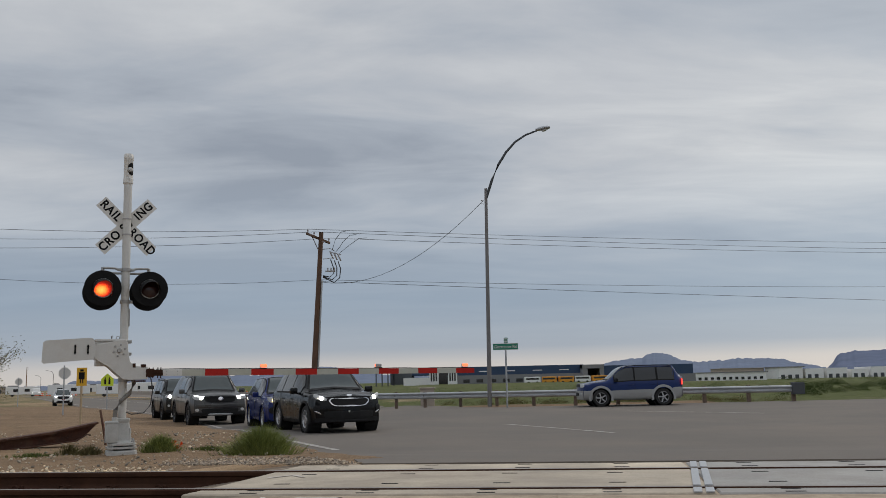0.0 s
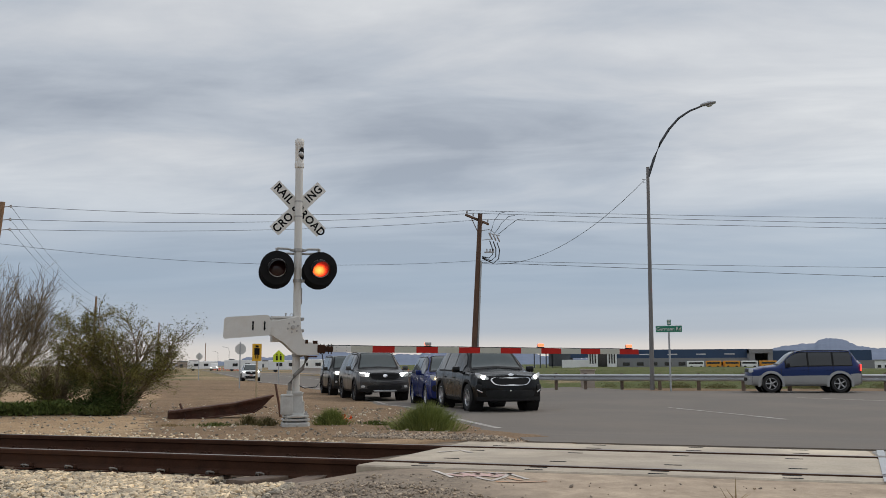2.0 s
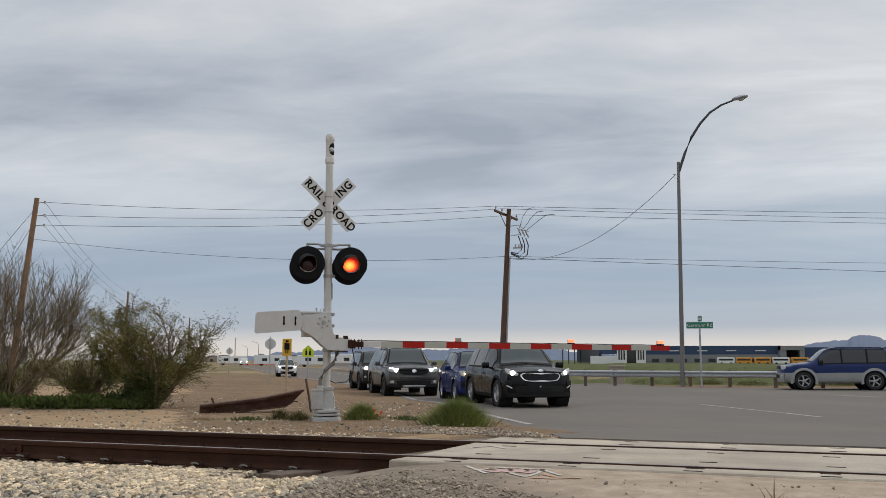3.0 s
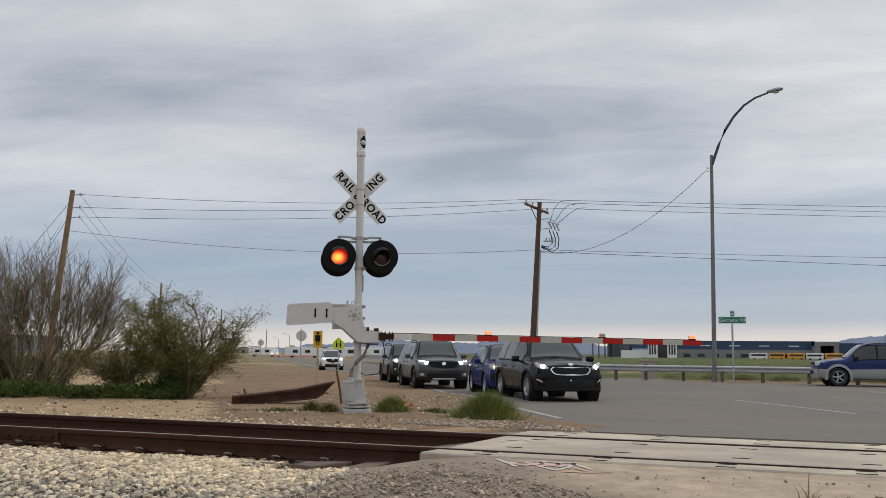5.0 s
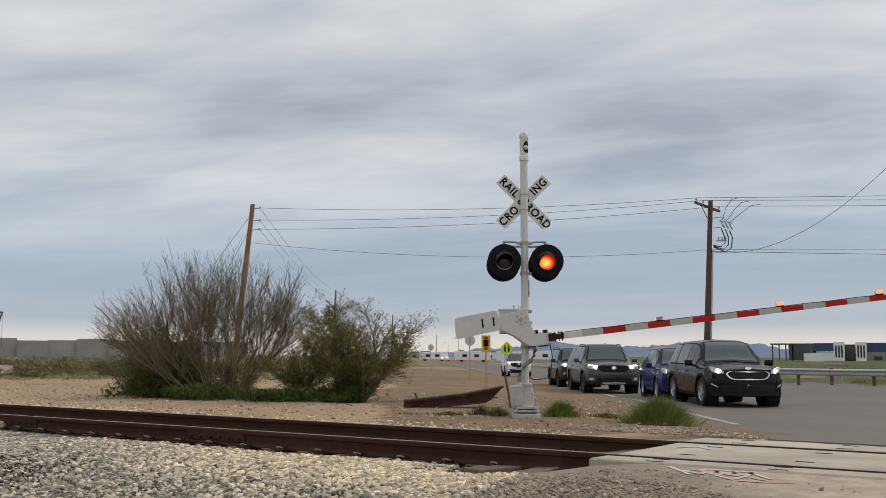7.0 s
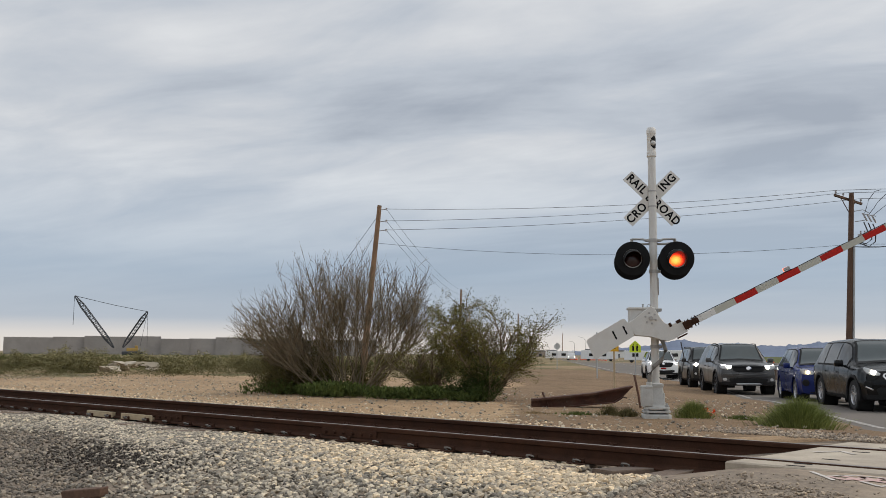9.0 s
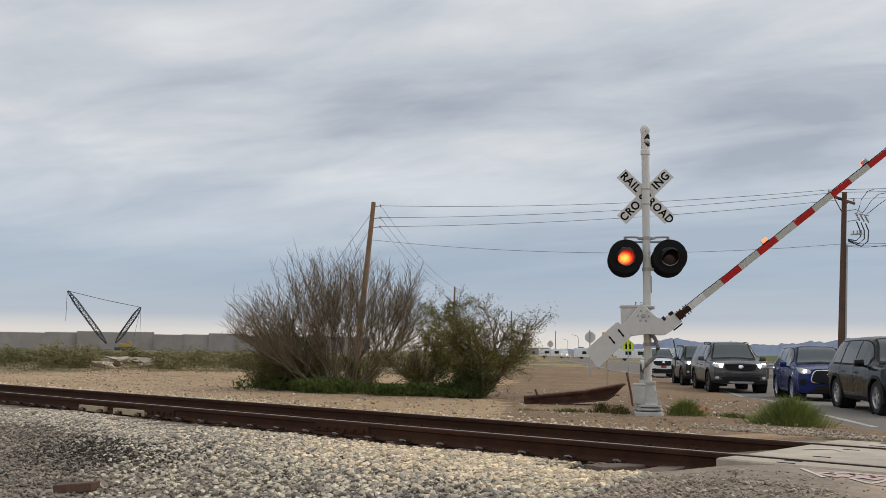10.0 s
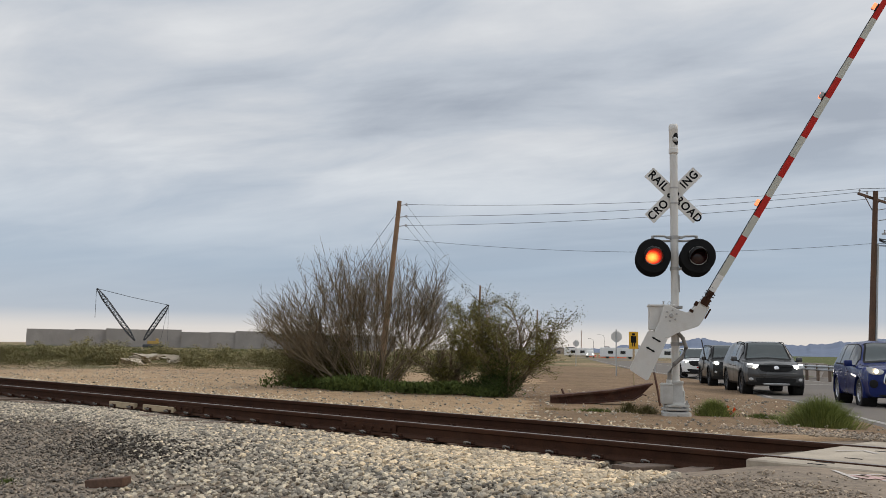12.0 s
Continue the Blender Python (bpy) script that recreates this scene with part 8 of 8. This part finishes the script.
def build_far_sheds():
    """Small pale sheds and machines at the road's far end."""
    rnd = random.Random(12)
    for k in range(12):
        az, dist = 14.5 + 1.05 * k + rnd.uniform(-0.3, 0.3), rnd.uniform(420, 620)
        w, h = rnd.uniform(3, 11), rnd.uniform(2.0, 4.6)
        m = Matrix.Translation(by_bearing(az, dist, -0.2)) @ pose(0, 0, 0, 0, 0, az)
        s = thing("distant_shed", None, None, "small pale shed far along the road", "shed", "distant sheds", at=m)
        mat = rnd.choice(("white_clad", "tan_clad", "white_clad", "grey_clad"))
        bm = bmesh.new()
        box(bm, (-w / 2, 0, 0), (w / 2, 5, h))
        part("shed_wall", bm, M[mat], s)
        bm = bmesh.new()
        prism(bm, [(-w / 2 - 0.2, h), (w / 2 + 0.2, h), (w / 2 - 0.5, h + 0.7), (-w / 2 + 0.5, h + 0.7)], -5.2, 0.2, pose(0, 0, 0, 90))
        part("shed_roof", bm, M["grey_clad"], s)
        bm = bmesh.new()
        box(bm, (-w * 0.2, -0.05, 0), (w * 0.1, 0.05, h * 0.6))
        part("shed_door", bm, M["dark_clad"], s)


build_far_sheds()

# ---- plants ----


class Leaves:
    """Collects twigs and leaf blades as plain vertex and face lists."""

    def __init__(self, seed):
        self.v, self.f, self.r = [], [], random.Random(seed)

    def twig(self, pts, radii, sides=3):
        k0 = len(self.v)
        n = len(pts)
        for i, p in enumerate(pts):
            t = (pts[min(i + 1, n - 1)] - pts[max(i - 1, 0)]).normalized()
            a = Vector((0, 0, 1)) if abs(t.z) < 0.9 else Vector((1, 0, 0))
            u = t.cross(a).normalized()
            w = t.cross(u)
            for k in range(sides):
                c = k * math.tau / sides
                self.v.append((p + radii[i] * (math.cos(c) * u + math.sin(c) * w))[:])
        for i in range(n - 1):
            for k in range(sides):
                a, b = k0 + i * sides + k, k0 + i * sides + (k + 1) % sides
                self.f.append((a, b, b + sides, a + sides))

    def leaf(self, p, length, width, way=None):
        r = self.r
        d = way or Vector((r.gauss(0, 1), r.gauss(0, 1), r.gauss(0, 0.7)))
        d = d.normalized() * length
        s = d.cross(Vector((r.gauss(0, 1), r.gauss(0, 1), r.gauss(0, 1)))).normalized() * width
        k = len(self.v)
        self.v += [p[:], (p + d * 0.5 + s)[:], (p + d)[:], (p + d * 0.5 - s)[:]]
        self.f.append((k, k + 1, k + 2, k + 3))

    def mesh(self, name, mat):
        me = bpy.data.meshes.new(name)
        me.from_pydata(self.v, [], self.f)
        me.materials.append(mat)
        return me


def grow(r, p, way, length, bend, n=6):
    """A gently wandering shoot."""
    pts, d = [p.copy()], way.normalized()
    for _ in range(n):
        d = (d + Vector((r.gauss(0, bend), r.gauss(0, bend), r.gauss(0, bend * 0.6))) + Vector((0, 0, 0.04))).normalized()
        pts.append(pts[-1] + d * length / n)
    return pts


def plant(name, label, category, at, layers, group=""):
    ob = thing(name, None, None, label, category, group, at=at)
    for nm, lv, mat in layers:
        if lv.v:
            me = lv.mesh(nm, mat)
            o = new(nm, me)
            o.parent = ob
    return ob


def bare_bush(seed, height, stems, leafy):
    """Many-stemmed bush: a wide fan of stems that bend upward into dense fine twigs, a few leaves low down."""
    w, lf = Leaves(seed), Leaves(seed + 1)
    r = w.r

    def shoot(p, way, length, bend, n, up):
        pts, d = [p.copy()], way.normalized()
        for _ in range(n):
            d = (d + Vector((r.gauss(0, bend), r.gauss(0, bend), r.gauss(0, bend * 0.6) + up))).normalized()
            pts.append(pts[-1] + d * length / n)
        return pts

    for k in range(stems):
        lean = radians(-66 + 112 * (k + r.random()) / stems)
        p = Vector((0.55 * math.sin(lean) + r.gauss(0, 0.12), r.gauss(0, 0.25), 0))
        way = Vector((math.sin(lean), r.gauss(0, 0.32), math.cos(lean)))
        L = height * r.uniform(0.80, 1.0) * (1.0 - 0.12 * abs(math.sin(lean)))
        pts = shoot(p, way, L * 0.62, 0.13, 8, 0.045)
        r0 = r.uniform(0.012, 0.024)
        w.twig(pts, [r0 * (1 - 0.085 * j) for j in range(9)], 4)
        for i in range(3, 9):
            for _ in range(r.choice((1, 2, 2)) + (2 if i > 6 else 0)):
                d = (pts[i] - pts[i - 1]).normalized() + Vector((r.gauss(0, 0.33), r.gauss(0, 0.33), r.uniform(0.0, 0.25)))
                q = shoot(pts[i], d, L * r.uniform(0.20, 0.40), 0.12, 6, 0.05)
                w.twig(q, [0.0075 * (1 - 0.13 * j) for j in range(7)])
                for j in (1, 2, 3, 3, 4, 4, 5, 5, 6, 6):
                    e = shoot(q[j], (q[j] - q[j - 1]).normalized() + Vector((r.gauss(0, 0.42), r.gauss(0, 0.42), r.uniform(-0.05, 0.3))), L * r.uniform(0.06, 0.16), 0.16, 3, 0.05)
                    w.twig(e, [0.0048, 0.0042, 0.0034, 0.002])
                    if r.random() < 0.35:
                        g = shoot(e[2], (e[2] - e[1]).normalized() + Vector((r.gauss(0, 0.5), r.gauss(0, 0.5), 0.1)), L * 0.06, 0.2, 2, 0.05)
                        w.twig(g, [0.0036, 0.003, 0.002])
                    if r.random() < leafy * (1.0 if e[-1].z < height * 0.55 else 0.45):
                        for _ in range(3):
                            lf.leaf(e[r.randrange(1, 4)] + Vector((r.gauss(0, 0.03), r.gauss(0, 0.03), r.gauss(0, 0.03))), r.uniform(0.03, 0.06), 0.008)
    return w, lf


def leafy_tree(seed, height, spread, limbs, leaves, leaf=(0.05, 0.10), width=0.012, low=0.1, lean=0.0):
    """Small desert tree: limbs from low down, drooping sprays of narrow leaves, gaps between sprays."""
    w, lf = Leaves(seed), Leaves(seed + 1)
    r = w.r
    tips = []
    for k in range(limbs):
        a = r.uniform(0, math.tau)
        out = r.uniform(0.25, 1.0)
        way = Vector((math.cos(a) * out * spread + lean, math.sin(a) * out * spread * 0.75, 1.0))
        L = height * r.uniform(0.55, 0.95)
        pts = grow(r, Vector((r.gauss(0, 0.1), r.gauss(0, 0.08), 0)), way, L, 0.16, 8)
        w.twig(pts, [0.05 * (1 - 0.11 * j) for j in range(9)], 5)
        for i in range(2, 9):
            for _ in range(4):
                d = (pts[i] - pts[i - 1]).normalized() + Vector((r.gauss(0, 0.7), r.gauss(0, 0.7), r.gauss(0.05, 0.35)))
                q = grow(r, pts[i], d, height * r.uniform(0.14, 0.34), 0.2, 5)
                w.twig(q, [0.014 * (1 - 0.16 * j) for j in range(6)])
                tips += q[2:]
    for _ in range(leaves):
        t = r.choice(tips)
        if t.z < low * height * r.random() or noise.noise(t * 1.7 + Vector((seed, 0, 0))) < -0.12:
            continue
        c = t + Vector((r.gauss(0, 0.055), r.gauss(0, 0.055), r.gauss(-0.03, 0.05)))
        for _ in range(4):
            p = c + Vector((r.gauss(0, 0.05), r.gauss(0, 0.05), r.gauss(0, 0.04)))
            lf.leaf(p, r.uniform(*leaf), width, Vector((r.gauss(0, 1), r.gauss(0, 1), r.gauss(-0.35, 0.5))))
    return w, lf


def shrub(seed, size, leaves, leaf=(0.05, 0.11), width=0.014, squash=0.7):
    w, lf = Leaves(seed), Leaves(seed + 1)
    r = w.r
    tips = []
    for _ in range(26):
        a = r.uniform(0, math.tau)
        way = Vector((math.cos(a) * r.uniform(0.2, 1.3), math.sin(a) * r.uniform(0.2, 1.0), squash))
        q = grow(r, Vector((r.gauss(0, 0.12 * size), r.gauss(0, 0.1 * size), 0)), way, size * r.uniform(0.5, 1.0), 0.25, 6)
        w.twig(q, [0.012 * (1 - 0.13 * j) for j in range(7)])
        tips += q[1:]
    for _ in range(leaves):
        t = r.choice(tips)
        s = 0.075 * size
        p = t + Vector((r.gauss(0, s), r.gauss(0, s), r.gauss(0, s)))
        if p.z > -0.02:
            lf.leaf(p, r.uniform(*leaf), width)
    return w, lf


def tuft(seed, radius, height, blades, width=0.006, droop=0.5):
    lf = Leaves(seed)
    r = lf.r
    for _ in range(blades):
        a, d = r.uniform(0, math.tau), radius * abs(r.gauss(0, 0.5))
        p = Vector((math.cos(a) * d, math.sin(a) * d, -0.02))
        L = height * r.uniform(0.5, 1.1) * (1.0 - 0.35 * min(d / radius, 1))
        way = Vector((math.cos(a) * 0.6 * d / radius + r.gauss(0, 0.22), math.sin(a) * 0.6 * d / radius + r.gauss(0, 0.22), 1.0)).normalized()
        q = p + way * L * 0.55
        e = q + (way + Vector((way.x, way.y, -droop * r.random()))) .normalized() * L * 0.5
        s = Vector((r.gauss(0, 1), r.gauss(0, 1), 0)).normalized() * width
        k = len(lf.v)
        lf.v += [(p - s)[:], (p + s)[:], (q + s * 0.8)[:], (q - s * 0.8)[:], e[:]]
        lf.f += [(k, k + 1, k + 2, k + 3), (k + 3, k + 2, k + 4)]
    return lf


def on_ground(x, y, dz=0.0, rz=0.0):
    return pose(x, y, (soil_z(x, y) if 6 < y < 420 and abs(x) < 230 else ground_z(x, y)) + dz, 0, 0, rz)


w, lf = bare_bush(11, 4.0, 46, 0.22)
plant("bare_bush", "large bare grey-brown bush with fanned thin twigs", "bush", on_ground(-15.05, 19.6, 0, 37), (("twig_mass", w, M["bark"]), ("foliage", lf, M["leaf_olive"])))
w, lf = leafy_tree(21, 2.6, 1.3, 17, 16000, (0.03, 0.065), 0.008, 0.5, 0.2)
plant("mesquite_tree", "small green desert tree with drooping narrow leaves", "tree", on_ground(-10.85, 19.3), (("branchwork", w, M["bark"]), ("foliage", lf, M["leaf"])))
w, lf = shrub(31, 1.15, 12000, (0.04, 0.08), 0.010, 1.0)
plant("dark_shrub", "dense dark green shrub under the desert tree", "bush", on_ground(-11.05, 19.1), (("stemwork", w, M["bark"]), ("foliage", lf, M["leaf_dark"])))
w, lf = leafy_tree(41, 1.75, 1.2, 12, 8000, (0.03, 0.06), 0.008, 0.4)
plant("young_mesquite", "low olive green shrub beside the bare bush", "bush", on_ground(-12.9, 20.0), (("branchwork", w, M["bark"]), ("foliage", lf, M["leaf"])))
w, lf = leafy_tree(51, 2.7, 1.3, 10, 4200, (0.035, 0.07), 0.009, lean=-1.2)
plant("leaning_mesquite", "sparse olive branches leaning out of the bare bush", "bush", on_ground(-16.3, 19.4), (("branchwork", w, M["bark"]), ("foliage", lf, M["leaf_olive"])))
for k, (x, y, s) in enumerate(((-16.9, 19.1, 1.35), (-17.7, 19.6, 1.2), (-16.1, 19.5, 1.05), (-17.0, 20.4, 1.4), (-15.6, 20.9, 1.2))):
    w, lf = shrub(61 + k, s, 9000, (0.04, 0.08), 0.010, 0.8)
    plant("thicket_shrub", "brownish olive shrub in the thicket", "bush", on_ground(x, y), (("stemwork", w, M["bark"]), ("foliage", lf, M["leaf_olive"])), "thicket shrubs")
for k, (az, d, s) in enumerate(((54.4, 50, 1.45), (53.0, 49.5, 1.5), (48.1, 49, 1.3), (46.3, 60, 1.2), (56.5, 62, 1.3), (50.0, 68, 1.3), (44.5, 70, 1.5))):
    a = radians(az)
    w, lf = shrub(81 + k, s, 6000, (0.07, 0.14), 0.020, 0.55)
    plant("desert_shrub", "rounded grey green desert shrub on the open ground", "bush", on_ground(-math.sin(a) * d, math.cos(a) * d), (("stemwork", w, M["bark"]), ("foliage", lf, M["sage"])), "desert shrubs")


def weed_strip():
    lf = Leaves(77)
    r = lf.r
    for _ in range(15000):
        f = r.random()
        x = -17.4 + 6.4 * f + r.gauss(0, 0.2)
        y = 18.0 + 0.6 * f + 0.45 * math.sin(f * 9) * 0.3 + abs(r.gauss(0, 0.55))
        if noise.noise((x * 0.9, y * 0.9, 2)) < -0.25:
            continue
        h = (0.16 + 0.16 * noise.noise((x * 0.7, y, 9)) + 0.10 * r.random()) * (1.25 - 0.4 * f)
        p = Vector((x, y, ground_z(x, y) + max(h, 0.05) * r.random()))
        lf.leaf(p, r.uniform(0.06, 0.13), 0.02, Vector((r.gauss(0, 0.7), r.gauss(0, 0.7), 1.0)))
    return lf


tagged(new("weed_strip", weed_strip().mesh("weed_strip", M["weed"])), "low bright green weeds along the bush's foot", "weeds", kind="stuff")
for k, (x, y, rad, h, n, m) in enumerate(((-3.03, 15.45, 0.46, 0.52, 7500, "grass"), (-4.98, 16.35, 0.25, 0.36, 2600, "grass"), (-6.05, 15.95, 0.22, 0.22, 420, "scrub"), (-6.5, 16.2, 0.24, 0.24, 420, "scrub"), (-4.3, 16.9, 0.45, 0.12, 600, "weed"), (-7.0, 15.9, 0.6, 0.10, 500, "weed"), (-7.8, 15.7, 0.6, 0.08, 400, "drygrass"), (-6.0, 16.6, 0.7, 0.09, 380, "drygrass"), (0.72, 5.85, 0.09, 0.22, 9, "drygrass"), (-4.35, 4.0, 0.35, 0.16, 260, "drygrass"), (-5.3, 3.7, 0.2, 0.1, 120, "weed"), (-8.4, 5.2, 0.2, 0.09, 120, "weed"))):
    lf = tuft(90 + k, rad, h, n, 0.004 if m == "grass" else 0.006)
    lab = {"grass": "clump of long green grass on the verge", "scrub": "small grey green tuft on the verge", "weed": "low green weeds on the soil", "drygrass": "sparse dry straw coloured grass"}[m]
    ob = new("grass_tuft", lf.mesh("grass_tuft", M[m]))
    ob.matrix_basis = on_ground(x, y)
    tagged(ob, lab, "grass", kind="stuff")


def scatter_shrubs(name, count, region, size, mat, label, seed, blades=60):
    """Far desert scrub as one piece of stuff: low clumps of blades."""
    lf = Leaves(seed)
    r = lf.r
    for _ in range(count):
        x, y = region(r)
        s = size * r.uniform(0.5, 1.3)
        if in_asphalt(x, y):
            continue
        z = ground_z(x, y)
        for _ in range(blades):
            a, d = r.uniform(0, math.tau), r.random() ** 0.5 * s
            hh = s * 0.75 * math.sqrt(max(1 - (d / s) ** 2, 0)) * r.uniform(0.2, 1.0)
            lf.leaf(Vector((x + math.cos(a) * d, y + math.sin(a) * d, z + hh * 0.85)), s * r.uniform(0.05, 0.11), s * 0.016)
    return tagged(new(name, lf.mesh(name, mat)), label, "scrub", kind="stuff")


def bear(lo_az, hi_az, lo_d, hi_d):
    def region(r):
        a, d = radians(r.uniform(lo_az, hi_az)), r.uniform(lo_d, hi_d)
        return -math.sin(a) * d, math.cos(a) * d
    return region


scatter_shrubs("desert_scrub", 95, bear(28, 70, 48, 150), 0.75, M["scrub"], "pale sage desert scrub", 201, 600)
scatter_shrubs("desert_scrub", 18, bear(34, 66, 46, 75), 1.1, M["scrub"], "olive desert shrubs", 202, 2600)
scatter_shrubs("far_scrub", 560, bear(26, 70, 210, 390), 1.25, M["leaf_dark"], "dark green far desert scrub", 203, 240)
scatter_shrubs("far_scrub", 110, bear(26, 70, 110, 240), 1.0, M["leaf_olive"], "brown olive far desert scrub", 204, 420)
scatter_shrubs("desert_thicket", 620, bear(26, 70, 98, 190), 1.15, M["leaf_olive"], "brown olive desert thicket before the wall", 210, 170)
scatter_shrubs("desert_thicket", 420, bear(26, 70, 98, 190), 1.2, M["leaf_dark"], "dark green desert thicket before the wall", 211, 170)
scatter_shrubs("sage_cover", 800, bear(28, 68, 40, 100), 0.75, M["scrub"], "low grey green sage cover on the soil", 212, 210)
scatter_shrubs("field_grass", 900, bear(-34, 3, 46, 150), 0.42, M["weed"], "green weedy field grass", 205, 130)
scatter_shrubs("field_shrub", 40, bear(-34, -16, 55, 110), 0.9, M["leaf_dark"], "dark green field shrubs", 206, 800)
scatter_shrubs("verge_weeds", 90, lambda r: (r.uniform(-3, 16), r.uniform(43.2, 46.0)), 0.40, M["leaf_olive"], "brown and green weeds behind the guardrail", 207, 450)
scatter_shrubs("road_trees", 14, bear(9.5, 15.5, 75, 95), 1.5, M["leaf_olive"], "olive roadside trees beyond the queue", 208, 4500)
scatter_shrubs("far_trees", 40, bear(-30, -20, 420, 520), 3.0, M["leaf_dark"], "dark far trees before the warehouses", 209, 260)


def rubble():
    rnd = random.Random(5)
    for k in range(15):
        bm = bmesh.new()
        vs = [bm.verts.new((rnd.uniform(-0.7, 0.7), rnd.uniform(-0.3, 0.3), rnd.uniform(0, 0.35))) for _ in range(9)]
        bmesh.ops.convex_hull(bm, input=vs)
        a, d = radians(50.5 + rnd.uniform(-1.5, 1.5)), 50 + rnd.uniform(-1.0, 1.0)
        x, y = -math.sin(a) * d, math.cos(a) * d
        thing("concrete_rubble", bm, M["concrete"], "broken pale concrete slab in a rubble heap", "rubble", "rubble heap", at=on_ground(x, y, 0.02 + (0.25 if k > 5 else 0), rnd.uniform(0, 360)))


rubble()


def motions():
    """All that moves: gate arm, flashing lamps, cars."""
    arm, m = MOVERS["gate_arm"]
    rows = [(0.0, -0.5), (6.2, -0.5), (6.5, 0.6), (6.8, 4.8), (7.2, 8.8), (7.6, 12.9), (9.3, 30.0), (10.0, 38.8), (11.0, 49.2), (12.0, 59.5)]
    walk(arm, [(t, m @ pose(0, 0, 0, 0, -a, 0)) for t, a in rows])

    def flash(key, first, axis):
        """Half-period 0.6 s: lit face forward, or turned away. first: lit at the clip's start."""
        ob, m = MOVERS[key]
        rows = [(0.0, 0.0 if first else 180.0)]
        angle = rows[0][1]
        for t in [0.55 + 0.6 * k for k in range(11)] + [7.1, 7.65] + [8.25 + 0.6 * k for k in range(7)]:
            for k, dt in enumerate((0.0, 0.034, 0.067, 0.1)):
                rows.append((t - 0.05 + dt, angle + 60.0 * k))
            angle += 180.0
        rows += [(11.95, angle), (12.0, angle)]
        walk(ob, [(t, m @ pose(0, 0, 0, *[a * c for c in axis])) for t, a in rows])

    flash("left_lamp", True, (0, 1, 0))
    flash("right_lamp", False, (0, 1, 0))
    flash("arm_lamp_low", True, (0, 0, 1))
    flash("arm_lamp_mid", False, (0, 0, 1))
    drive()


motions()
